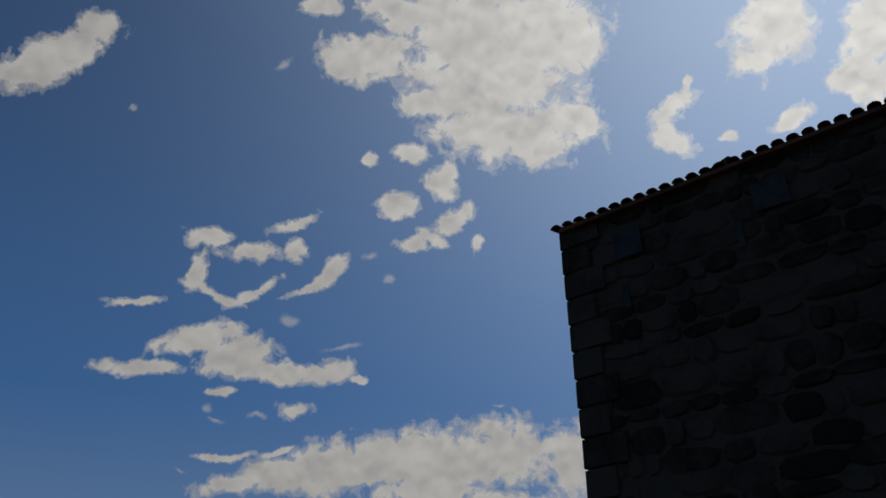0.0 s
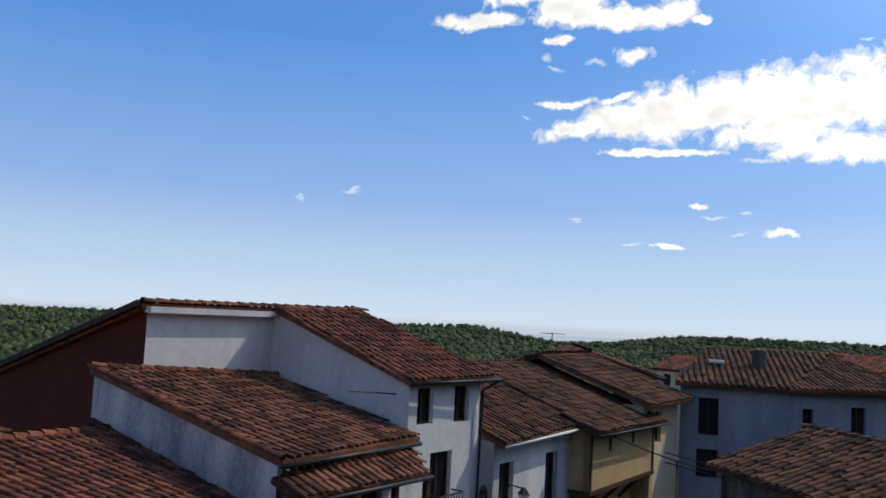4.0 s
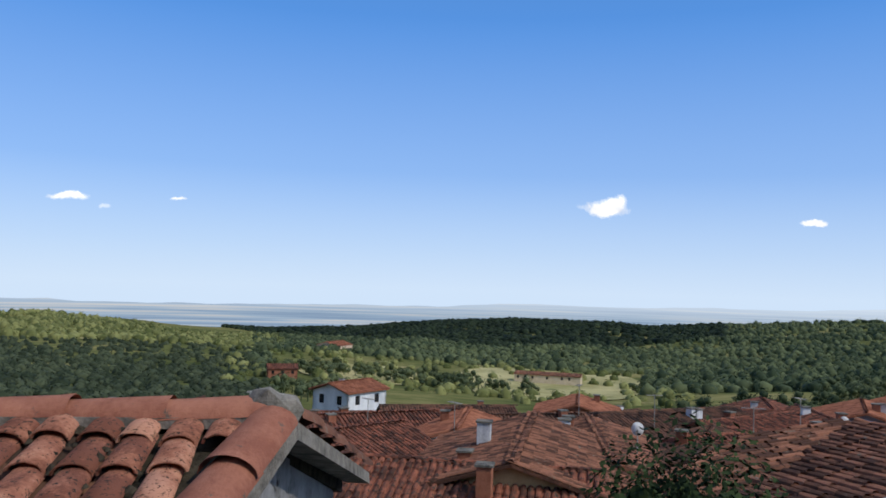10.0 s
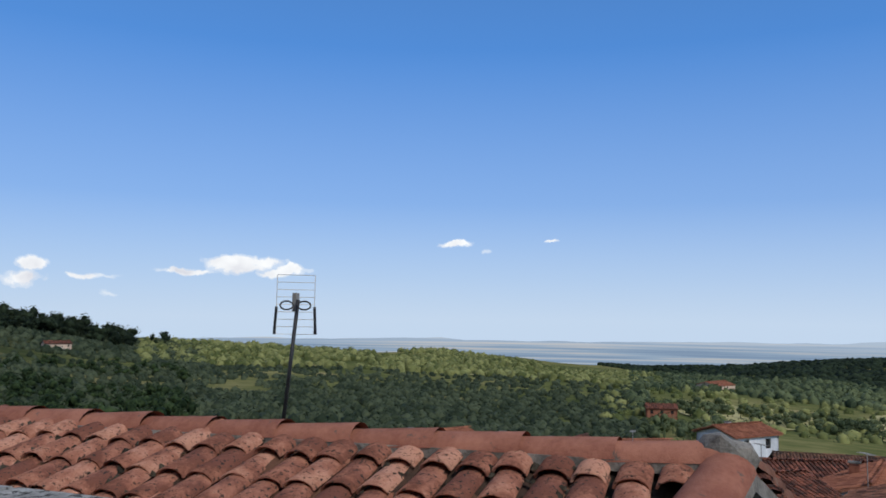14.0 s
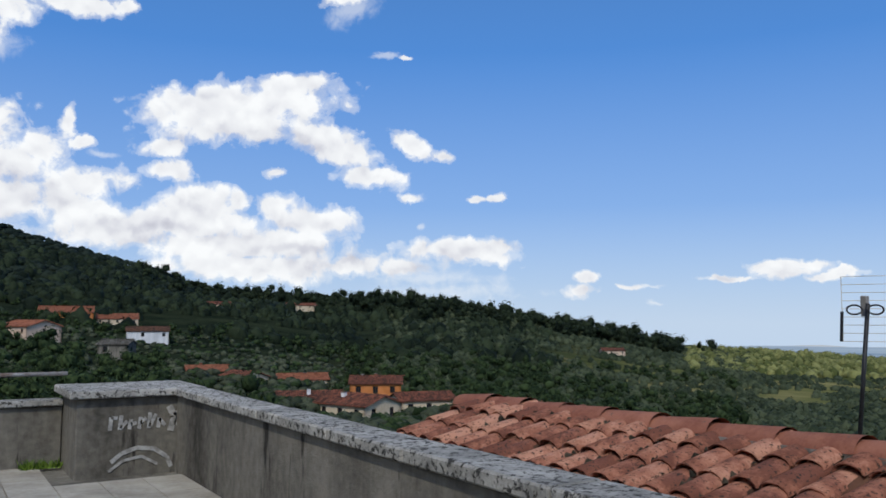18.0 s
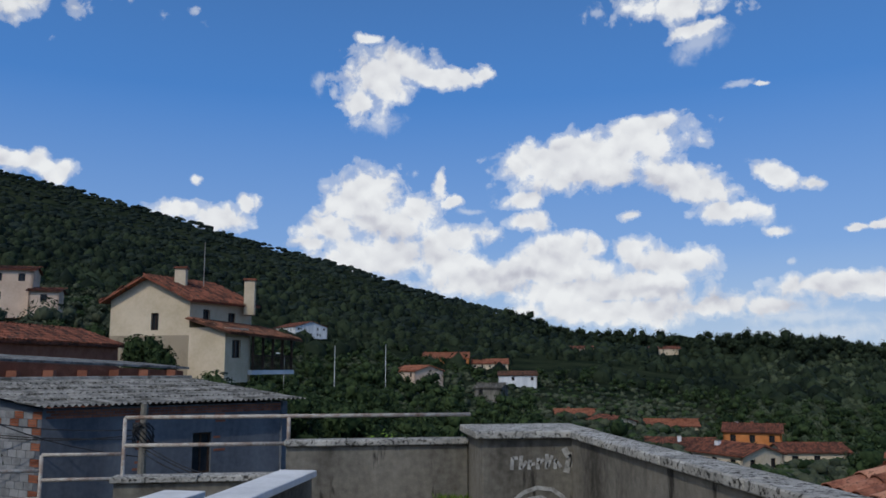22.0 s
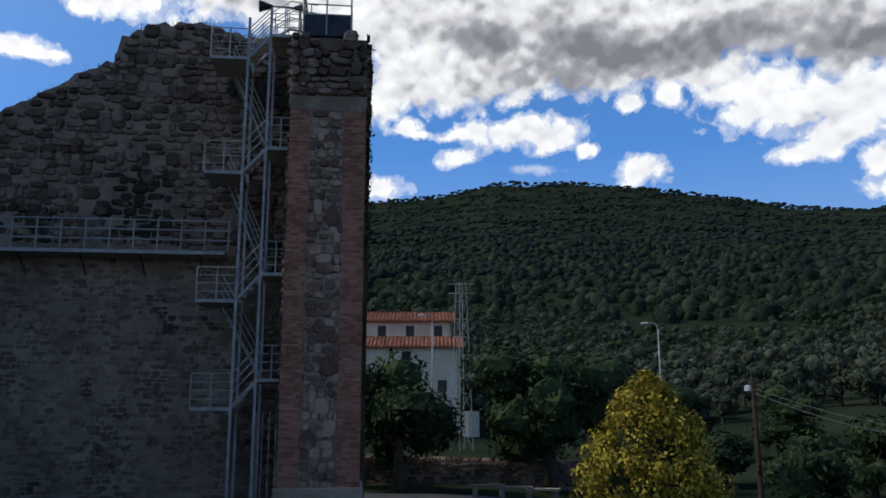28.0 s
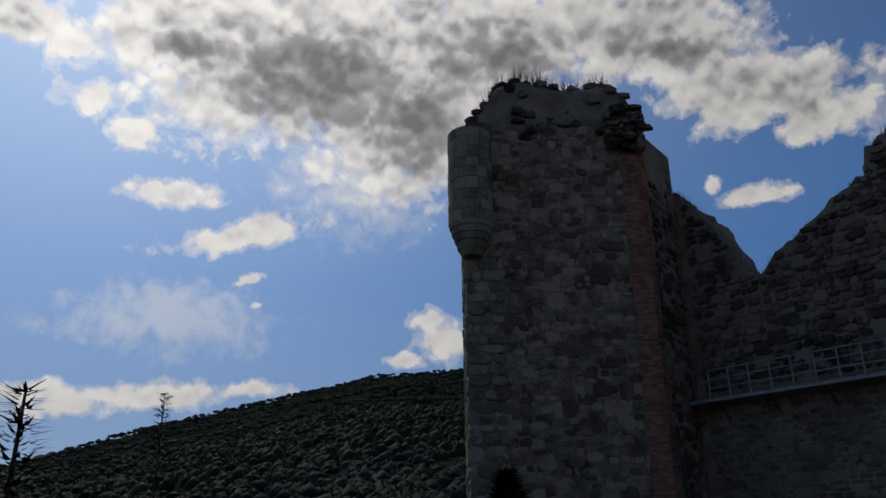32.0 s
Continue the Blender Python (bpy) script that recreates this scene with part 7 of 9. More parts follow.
wall_panel(hw, P3(8.75, 0.45, 0), P3(13.8, 0.45, 0), BASE, -2.05, PLASTER_WHITE, 0.35, ((0.35, 0.85, -4.3, -2.72), (3.25, 0.85, -4.4, -2.72), (3.1, 1.0, -7.6, -5.2)), "front_wall")
wall_panel(hw, P3(8.75, 9.4, 0), P3(8.75, 0.45, 0), BASE, -2.1, PLASTER_WHITE, 0.3, (), "side_wall", -2.06)
for u in (9.02, 11.92):
    Shape().hull([P3(u, 0.36, -4.42), P3(u + 1.0, 0.36, -4.42), P3(u + 1.0, 0.44, -4.42), P3(u, 0.44, -4.42)], [P3(u, 0.36, -4.34), P3(u + 1.0, 0.36, -4.34), P3(u + 1.0, 0.44, -4.34), P3(u, 0.44, -4.34)]).part("window_sill", STONE_CUT, hw)
Shape().hull([P3(8.75, 0.40, -4.85), P3(13.8, 0.40, -4.8), P3(13.8, 0.447, -4.8), P3(8.75, 0.447, -4.85)], [P3(8.75, 0.40, -4.72), P3(13.8, 0.40, -4.67), P3(13.8, 0.447, -4.67), P3(8.75, 0.447, -4.72)]).part("string_course", PLASTER_WHITE, hw)
Shape().tube(P3(8.72, 0.03, -2.16), P3(14.0, 0.03, -2.04), 0.05).part("gutter", PLASTIC_WHITE, hw, smooth=True)
coil = thing("cable_coil", "coil of black cables hanging on a white wall", "cables")
for k in range(7):
    Shape().path([P3(8.6 + 0.16 * math.cos(i * 0.7 + k) - 0.05, 0.62 + 0.05 * math.sin(k * 2.0), -3.7 + (0.45 - 0.04 * k) * math.sin(i * 0.7 + k)) for i in range(10)], 0.016, 5).part("cable_loop", METAL_DARK, coil)
# the ochre house with its jetty
ho = thing("jettied_house", "ochre house with a timber-framed jettied upper floor", "house", "street houses")
roof_slope(ho, flat4(P3(13.4, -0.75, -2.1), P3(20.0, -0.75, -2.2), P3(20.0, 4.9, -0.28), P3(13.9, 4.9, -0.26)), TILE_DARK, 0.26, 0.38, 93, wobble=0.025)
roof_slope(ho, (P3(20.0, 9.6, -2.1), P3(13.9, 9.6, -2.1), P3(13.9, 4.9, -0.26), P3(20.0, 4.9, -0.28)), TILE_DARK, 0.3, 0.42, 94)
wall_panel(ho, P3(13.7, -0.3, 0), P3(19.6, -0.3, 0), -4.1, -2.12, PLASTER_YELLOW, 0.25, (), "jetty_wall", -2.2)
wall_panel(ho, P3(13.7, 0.45, 0), P3(13.7, -0.3, 0), -4.1, -1.95, PLASTER_YELLOW, 0.25, (), "jetty_side", -2.12)
wall_panel(ho, P3(13.85, 0.45, 0), P3(19.6, 0.45, 0), BASE, -4.05, PLASTER_YELLOW, 0.3, ((2.2, 1.0, -8.0, -5.6),), "lower_wall")
wall_panel(ho, P3(19.6, -0.3, 0), P3(19.6, 9.0, 0), BASE, -2.2, PLASTER_YELLOW, 0.3, (), "end_wall")
Shape().hull([P3(13.68, -0.36, -4.22), P3(19.66, -0.36, -4.22), P3(19.66, 0.45, -4.22), P3(13.68, 0.45, -4.22)], [P3(13.68, -0.36, -4.08), P3(19.66, -0.36, -4.08), P3(19.66, 0.45, -4.08), P3(13.68, 0.45, -4.08)]).part("jetty_beam", WOOD_DARK, ho)
for u, z0, z1 in ((13.72, -4.1, -2.15), (19.5, -4.1, -2.2), (15.3, -2.9, -2.15), (17.4, -2.8, -2.18)):
    Shape().hull([P3(u, -0.34, z0), P3(u + 0.14, -0.34, z0), P3(u + 0.14, -0.303, z0), P3(u, -0.303, z0)], [P3(u, -0.34, z1), P3(u + 0.14, -0.34, z1), P3(u + 0.14, -0.303, z1), P3(u, -0.303, z1)]).part("post", WOOD_DARK, ho)
for u in (14.3, 16.2, 18.1):
    Shape().tube(P3(u, 0.44, -5.0), P3(u, -0.3, -4.2), 0.07, sides=6).part("bracket", WOOD_DARK, ho)
Shape().tube(P3(13.3, -0.8, -2.18), P3(20.1, -0.8, -2.28), 0.05).part("gutter", METAL_DARK, ho, smooth=True)
# the house behind it, one storey higher
hp = thing("street_house", "pale house with dark roof rising behind the ochre one", "house", "street houses")
roof_slope(hp, (P3(18.6, -0.6, -1.56), P3(23.6, -0.6, -1.56), P3(23.6, 4.4, 0.06), P3(18.6, 4.4, 0.04)), TILE_DARK, 0.28, 0.4, 95, wobble=0.025)
roof_slope(hp, (P3(23.6, 9.0, -1.5), P3(18.6, 9.0, -1.5), P3(18.6, 4.4, 0.04), P3(23.6, 4.4, 0.06)), TILE_DARK, 0.3, 0.42, 96)
ridge_row(hp, P3(18.6, 4.4, 0.08), P3(23.6, 4.4, 0.1), TILE_DARK)
wall_panel(hp, P3(19.7, 0.0, 0), P3(23.3, 0.0, 0), BASE, -1.6, PLASTER_CREAM, 0.3, ((0.9, 0.7, -3.2, -1.95), (1.2, 0.6, -6.9, -6.0)), "front_wall")
wall_panel(hp, P3(18.8, 9.0, 0), P3(18.8, -0.2, 0), -4.0, -1.6, PLASTER_CREAM, 0.3, (), "side_wall")
# the blue-grey house at the end of the street, with a hipped roof
hg_ = thing("street_house", "blue-grey rendered house with a dark hipped roof", "house", "street houses")
e0, e1, e2 = heading(8.2) * 38, heading(1.6) * 38.5, heading(-5.5) * 43
e3 = e0 + heading(8.2) * 9
ez_ = EYE - 2.45
upz = lambda p, z: Vector((p.x, p.y, z))
o0, o1, o2, o3 = e0 * 0.985 + Vector((-0.25, 0, 0)), e1 * 0.985, e2 * 0.985 + Vector((0.4, 0, 0)), e3 * 1.01
r0, r1 = upz(heading(6.6) * 42.5, EYE - 1.1), upz(heading(-1.0) * 44, EYE - 1.1)
roof_slope(hg_, flat4(upz(o0, ez_), upz(o1, ez_), r1, r0), TILE_DARK, 0.28, 0.4, 97, wobble=0.02)
roof_slope(hg_, (upz(o1, ez_), upz(o2, ez_), r1, r1 + Vector((-0.05, 0, 0))), TILE_DARK, 0.28, 0.4, 98, wobble=0.02)
Shape().hull([upz(o3, ez_), upz(o0, ez_), upz(o1, ez_), upz(o2, ez_)], [r0 + Vector((0, 0.5, -0.1)), r0 + Vector((0, 0, -0.1)), r1 + Vector((0, 0, -0.1)), r1 + Vector((0, 0.5, -0.1))]).part("roof_slab", TILE_DARK, hg_)
ridge_row(hg_, r0, r1, TILE_DARK)
wall_panel(hg_, e0, e1, BASE, ez_ - 0.05, PLASTER_BLUE, 0.3, ((0.75, 0.85, -3.1, -1.5), (0.7, 0.9, -4.9, -3.7), (2.6, 0.8, -7.2, -5.4)), "front_wall")
wall_panel(hg_, e1, e2, BASE, ez_ - 0.05, PLASTER_BLUE, 0.3, ((0.7, 0.6, -3.0, -1.7), (3.2, 0.8, -3.0, -1.6)), "end_wall")
wall_panel(hg_, e3, e0, BASE, ez_ - 0.05, PLASTER_BLUE, 0.3, (), "rear_wall")
cc_ = upz(heading(3.4) * 40.5, EYE - 1.9)
Shape().box(cc_.x - 0.3, cc_.x + 0.3, cc_.y - 0.25, cc_.y + 0.25, cc_.z - 0.8, cc_.z + 1.0).part("chimney", CONCRETE, hg_, bevel=0.02)
for b_, z_ in ((6.0, -1.62), (5.9, -2.05)):
    sk = upz(heading(b_) * 40.3, EYE + z_ + 0.1)
    Shape().box(sk.x - 0.32, sk.x + 0.32, sk.y - 0.2, sk.y + 0.2, sk.z - 0.1, sk.z + 0.05).part("roof_light", PLASTIC_WHITE, hg_, bevel=0.02)
# cables across the street
for k, (b0, e0, b1, e1) in enumerate(((9.2, -8.3, -2, -8.2), (9.2, -8.9, -2, -8.9), (13.5, -7.2, 1.5, -9.3))):
    a_, b_ = heading(b0) * 29 + Vector((0, 0, EYE + 29 * math.tan(radians(e0)))), heading(b1) * 30 + Vector((0, 0, EYE + 30 * math.tan(radians(e1))))
    pts = [a_.lerp(b_, i / 8) - Vector((0, 0, 0.35 * math.sin(math.pi * i / 8))) for i in range(9)]
    tagged(new("cable", Shape().path(pts, 0.022, 5).mesh("cable", METAL_DARK)), "dark electric cable sagging across the street", "cable", "street cables")

# ---- the south side: sheds and houses below the mountain ----
C0, C1 = Vector((7.95, -24.75, 0)), Vector((1.49, -28.96, 0))
SG = Vector((0.8, -0.6, 0))
SF = (C1 - C0).normalized()
shed = thing("block_shed", "unrendered block and brick shed with grey corrugated roof", "shed")
gz = -4.2
wall_panel(shed, C0, C1, gz, 0.38, BLOCK_RENDER, 0.25, ((4.4, 0.62, -1.75, -0.5),), "front_wall", 0.36)
wall_panel(shed, C0 + SG * 5.1, C0, gz, 0.98, BLOCK_RENDER, 0.25, (), "gable_wall", 0.36)
wall_panel(shed, C0 + SG * 8.6, C0 + SG * 5.1, gz, 0.5, BLOCK_RENDER, 0.25, (), "gable_wall", 0.98)
wall_panel(shed, C1, C1 + SG * 8.6, gz, 0.4, BLOCK_RENDER, 0.25, (), "end_wall")
SO_ = Vector((SG.y, -SG.x, 0))
if SO_.dot(-C0) < 0:
    SO_ = -SO_
rk = random.Random(51)
blk = Shape()
for row in range(21):
    z = gz + row * 0.215
    for i in range(22):
        x = i * 0.41 + (0.2 if row % 2 else 0)
        top = 0.3 + min(x, 5.1) * 0.12 - max(0, x - 5.1) * 0.14
        if z + 0.2 > top or x > 8.2:
            continue
        pier_ = abs(x - 1.9) < 0.22 or abs(x - 0.05) < 0.1 or z > top - 0.55 and rk.random() < 0.5
        c = C0 + SG * x + Vector((0, 0, z))
        if pier_:
            for b in range(3):
                cc = c + Vector((0, 0, b * 0.07))
                Shape().hull([cc, cc + SG * 0.39, cc + SG * 0.39 + SO_ * 0.02, cc + SO_ * 0.02], [v + Vector((0, 0, 0.058)) for v in (cc, cc + SG * 0.39, cc + SG * 0.39 + SO_ * 0.02, cc + SO_ * 0.02)]).part("brick", BRICK_RED, shed)
        else:
            Shape().hull([c, c + SG * 0.395, c + SG * 0.395 + SO_ * 0.016, c + SO_ * 0.016], [v + Vector((0, 0, 0.2)) for v in (c, c + SG * 0.395, c + SG * 0.395 + SO_ * 0.016, c + SO_ * 0.016)]).part("block", BLOCK, shed)
# brick toothing showing through the front render
FO_ = Vector((SF.y, -SF.x, 0))
if FO_.dot(-C0) < 0:
    FO_ = -FO_
for a in (2.6, 5.1):
    for row in range(22):
        if rk.random() < 0.55:
            c = C0 + SF * (a + rk.uniform(-0.08, 0.08)) + Vector((0, 0, -1.9 + row * 0.1))
            w = rk.uniform(0.2, 0.42)
            Shape().hull([c, c + SF * w, c + SF * w + FO_ * 0.012, c + FO_ * 0.012], [v + Vector((0, 0, 0.07)) for v in (c, c + SF * w, c + SF * w + FO_ * 0.012, c + FO_ * 0.012)]).part("brick", BRICK_RED, shed)
for row in range(3):
    for i in range(30):
        c = C0 + SF * (0.1 + i * 0.25 + (row % 2) * 0.12) + Vector((0, 0, 0.1 + row * 0.08))
        Shape().hull([c, c + SF * 0.23, c + SF * 0.23 + FO_ * 0.012, c + FO_ * 0.012], [v + Vector((0, 0, 0.065)) for v in (c, c + SF * 0.23, c + SF * 0.23 + FO_ * 0.012, c + FO_ * 0.012)]).part("brick", BRICK_RED, shed)


def corrugated(parent, a, b, c, d, mat, waves=40, amp=0.035, rows=5, name="corrugated_sheet"):
    """Overlapping corrugated sheets over a slope, eave a-b, ridge d-c."""
    a, b, c, d = map(Vector, (a, b, c, d))
    n = (b - a).cross(d - a).normalized()
    if n.z < 0:
        n = -n
    per = 6
    for j in range(rows):
        t0, t1 = j / rows, min(1.0, (j + 1.06) / rows)
        v, f = [], []
        for i in range(waves * per + 1):
            s_ = i / (waves * per)
            w = math.sin(i / per * math.tau) * amp
            for t, off in ((t0, 0.03), (t1, 0.0)):
                v.append(a.lerp(b, s_).lerp(d.lerp(c, s_), t) + n * (w + off + 0.05))
        for i in range(waves * per):
            f.append((2 * i, 2 * i + 2, 2 * i + 3, 2 * i + 1))
        child(name, mesh_from(name, v, f, mat, True), parent)


up = lambda p, z: p + Vector((0, 0, z))
corrugated(shed, up(C0 - SF * 0.3 - SG * 0.35, 0.38), up(C1 + SF * 0.4 - SG * 0.35, 0.40), up(C1 + SF * 0.4 + SG * 5.1, 1.06), up(C0 - SF * 0.3 + SG * 5.1, 1.06), FIBRE, 46)
corrugated(shed, up(C1 + SF * 0.4 + SG * 8.8, 0.5), up(C0 - SF * 0.3 + SG * 8.8, 0.5), up(C0 - SF * 0.3 + SG * 5.1, 1.06), up(C1 + SF * 0.4 + SG * 5.1, 1.06), FIBRE, 46)
Shape().tube(up(C0 - SF * 0.35 + SG * 5.1, 1.12), up(C1 + SF * 0.4 + SG * 5.1, 1.12), 0.1).part("ridge_cap", FIBRE, shed)

# utility pole with cables in front of the shed
pole = thing("utility_pole", "grey concrete pole with tangled black cables", "utility pole")
pc = heading(191.9) * 24.3
Shape().tube((pc.x, pc.y, -5), (pc.x, pc.y, 0.55), 0.14, 0.1, 8).part("pole_shaft", CONCRETE, pole)
for k in range(9):
    q = [(pc.x + math.cos(i * 0.9 + k) * 0.25, pc.y + math.sin(i * 1.1 + k) * 0.2, -0.3 + 0.35 * math.sin(i * 0.8 + k * 1.3)) for i in range(9)]
    Shape().path(q, 0.018, 5).part("cable_coil", METAL_DARK, pole)
for k, (b, d, e) in enumerate(((205, 27, -2.2), (204, 27, -3.4), (207, 30, -2.6), (184.5, 20, -7.4), (183.5, 21, -7.9), (185.5, 19, -7.2), (203, 24.5, -2.0))):
    h2 = heading(b)
    e_ = Vector((h2.x * d, h2.y * d, EYE + d * math.tan(radians(e))))
    s_ = Vector((pc.x, pc.y, -0.15 - 0.12 * k))
    pts = [s_.lerp(e_, i / 8) - Vector((0, 0, 0.25 * math.sin(math.pi * i / 8))) for i in range(9)]
    tagged(new("cable", Shape().path(pts, 0.016, 5).mesh("cable", METAL_DARK)), "black cable strung from the concrete pole", "cable", "pole cables")


def place(b, d, e):
    h2 = heading(b)
    return Vector((h2.x * d, h2.y * d, EYE + d * math.tan(radians(e))))


plan = lambda b, d, e=0: heading(b) * d

# long farm building with cream gable
barn = thing("farm_building", "cream-gabled farm building with long brick side and tile roof", "barn")
g0, g1 = plan(208.4, 41, 0), plan(203.7, 40, 0)
gd = (g1 - g0).normalized()
ln = (plan(193.9, 52, 0) - g1).normalized()
L_ = (plan(193.9, 52, 0) - g1).length
ez, az_, fz = 2.80, 3.55, -2.6
gw = (g1 - g0).length
wall_panel(barn, g0, g1, fz, ez, PLASTER_CREAM, 0.3, ((gw * 0.42, 0.9, -0.9, 0.0),), "gable_wall")
m_ = g0.lerp(g1, 0.45)
Shape().hull([up(g0, ez), up(g1, ez), up(g1 - Vector((gd.y, -gd.x, 0)) * 0.3, ez), up(g0 - Vector((gd.y, -gd.x, 0)) * 0.3, ez)], [up(m_ - gd * 0.01, az_), up(m_ + gd * 0.01, az_), up(m_ + gd * 0.01, az_ - 0.02) + ln * 0.3, up(m_ - gd * 0.01, az_ - 0.02) + ln * 0.3]).part("gable", PLASTER_CREAM, barn)
wall_panel(barn, g1, g1 + ln * 2.3, fz, ez - 0.1, BLOCK_RENDER, 0.3, ((0.9, 0.85, 1.0, 2.0),), "side_wall")
wall_panel(barn, g1 + ln * 2.3, g1 + ln * L_, fz, ez - 0.1, BRICK_RED, 0.3, (), "brick_wall")
roof_slope(barn, (up(g1 - ln * 0.4 + gd * 0.35, ez - 0.05), up(g1 + ln * L_ + gd * 0.35, ez - 0.05), up(m_ + ln * L_, az_ + 0.05), up(m_ - ln * 0.4, az_ + 0.05)), TILE_RED, 0.3, 0.4, 71, wobble=0.02)
roof_slope(barn, (up(g0 + ln * L_ - gd * 0.35, ez - 0.05), up(g0 - ln * 0.4 - gd * 0.35, ez - 0.05), up(m_ - ln * 0.4, az_ + 0.05), up(m_ + ln * L_, az_ + 0.05)), TILE_RED, 0.3, 0.4, 72, wobble=0.02)
# low brick lean-to in front
lean = thing("brick_lean_to", "low brick lean-to with flat sheet roof", "shed")
l0, l1 = plan(200.6, 37, 0), plan(189.8, 42, 0)
wall_panel(lean, l0, l1, -3.0, 1.75, BRICK_RED, 0.3, (), "brick_wall", 1.35)
wall_panel(lean, l0 + SG * 4, l0, -3, 2.1, BRICK_RED, 0.3, (), "end_wall", 1.75)
Shape().hull([up(l0 - SF * 0.3, 1.8), up(l1 + SF * 0.3, 1.42), up(l1 + SF * 0.3 + SG * 4, 1.7), up(l0 - SF * 0.3 + SG * 4, 2.15)], [up(l0 - SF * 0.3, 1.9), up(l1 + SF * 0.3, 1.52), up(l1 + SF * 0.3 + SG * 4, 1.8), up(l0 - SF * 0.3 + SG * 4, 2.25)]).part("sheet_roof", FIBRE, lean)
for k in range(6):
    c = l0.lerp(l1, 0.08 + k * 0.17)
    Shape().box(c.x - 0.2, c.x + 0.2, c.y - 0.05, c.y + 0.35, -3, 1.4).part("pilaster", BRICK_RED, lean)

# the cream country house with chimneys and veranda
villa = thing("country_house", "cream two-storey house with stone base, veranda and chimneys", "house")
a0, a1 = plan(194.5, 60, 0), plan(189.6, 57, 0)
vd = (a1 - a0).normalized()
vl = (plan(185.6, 62, 0) - a1).normalized()
VL, VW = (plan(185.6, 62, 0) - a1).length, (a1 - a0).length
ve, va, vb = 6.0, 7.55, 0.5
wall_panel(villa, a0, a1, 3.6, ve, PLASTER_CREAM, 0.3, ((VW * 0.52, 0.55, 3.95, 5.1),), "upper_gable_wall")
wall_panel(villa, a0, a1, vb, 3.6, STONE_CUT, 0.32, ((VW * 0.2, 0.6, 1.6, 2.7), (VW * 0.65, 0.7, 1.5, 2.75)), "stone_base")
vm = a0.lerp(a1, 0.47)
vo = Vector((vd.y, -vd.x, 0))
Shape().hull([up(a0, ve), up(a1, ve), up(a1 - vo * 0.3, ve), up(a0 - vo * 0.3, ve)], [up(vm - vd * 0.01, va), up(vm + vd * 0.01, va), up(vm + vd * 0.01 - vo * 0.3, va), up(vm - vd * 0.01 - vo * 0.3, va)]).part("gable", PLASTER_CREAM, villa)
wall_panel(villa, a1, a1 + vl * VL, vb, ve, PLASTER_CREAM, 0.3, ((1.3, 0.7, 4.3, 5.4), (3.9, 0.8, 4.3, 5.3)), "side_wall")
roof_slope(villa, (up(a1 - vl * 0.5 + vd * 0.5, ve - 0.12), up(a1 + vl * (VL + 0.3) + vd * 0.5, ve - 0.12), up(vm + vl * (VL + 0.3), va + 0.06), up(vm - vl * 0.5, va + 0.06)), TILE_RED, 0.3, 0.4, 81)
roof_slope(villa, (up(a0 + vl * VL - vd * 0.5, ve - 0.12), up(a0 - vl * 0.5 - vd * 0.5, ve - 0.12), up(vm - vl * 0.5, va + 0.06), up(vm + vl * VL, va + 0.06)), TILE_RED, 0.3, 0.4, 82)
for b, d, top in ((190.25, 59.5, 8.25), (185.75, 61.0, 7.7)):
    c = place(b, d, 0)
    ch = Shape().box(c.x - 0.38, c.x + 0.38, c.y - 0.38, c.y + 0.38, 5.2, top).part("chimney", PLASTER_CREAM, villa, bevel=0.03)
    child("chimney_cap", Shape().box(c.x - 0.46, c.x + 0.46, c.y - 0.46, c.y + 0.46, top, top + 0.14).mesh("chimney_cap", TILE_RED), ch)
c = place(188.8, 61, 0)
Shape().tube((c.x, c.y, 6), (c.x, c.y, 10.4), 0.03, sides=6).part("mast", METAL_GALV, villa)
# veranda wing
b0, b1 = a1 + vd * 0.4 + vl * -0.2, place(183.7, 58, 0)
vv = (b1 - b0).normalized()
wall_panel(villa, a1 + vd * 2.6, a1 + vd * 2.6 + vl * 2.4, vb, 4.1, PLASTER_CREAM, 0.3, ((0.7, 0.9, 2.1, 3.3),), "wing_wall")
wall_panel(villa, a1, a1 + vd * 2.6, vb, 4.1, PLASTER_CREAM, 0.3, (), "wing_wall")
roof_slope(villa, (up(a1 + vd * 3.3 - vl * 0.4, 3.75), up(a1 + vd * 3.3 + vl * (VL + 1.2), 3.45), up(a1 + vl * (VL + 1.2), 4.5), up(a1 - vl * 0.4, 4.75)), TILE_OLD, 0.3, 0.4, 83)
Shape().hull([up(a1 + vd * 0.1 + vl * 2.4, 1.0), up(a1 + vd * 2.9 + vl * 2.4, 1.0), up(a1 + vd * 2.9 + vl * (VL + 0.8), 1.0), up(a1 + vd * 0.1 + vl * (VL + 0.8), 1.0)], [up(a1 + vd * 0.1 + vl * 2.4, 1.3), up(a1 + vd * 2.9 + vl * 2.4, 1.3), up(a1 + vd * 2.9 + vl * (VL + 0.8), 1.3), up(a1 + vd * 0.1 + vl * (VL + 0.8), 1.3)]).part("veranda_floor", PLASTER_WHITE, villa)
for k in range(5):
    c = a1 + vd * 2.8 + vl * (2.6 + k * (VL - 2.0) / 4)
    Shape().box(c.x - 0.09, c.x + 0.09, c.y - 0.09, c.y + 0.09, 1.3, 3.6).part("veranda_post", WOOD_DARK, villa)
for k in range(34):
    c = a1 + vd * 2.8 + vl * (2.5 + k * (VL - 1.8) / 33)
    Shape().tube(up(c, 1.3), up(c, 2.25), 0.025, sides=4).part("baluster", WOOD_DARK, villa)
Shape().tube(up(a1 + vd * 2.8 + vl * 2.4, 2.28), up(a1 + vd * 2.8 + vl * (VL + 0.8), 2.28), 0.045).part("handrail", WOOD_DARK, villa)

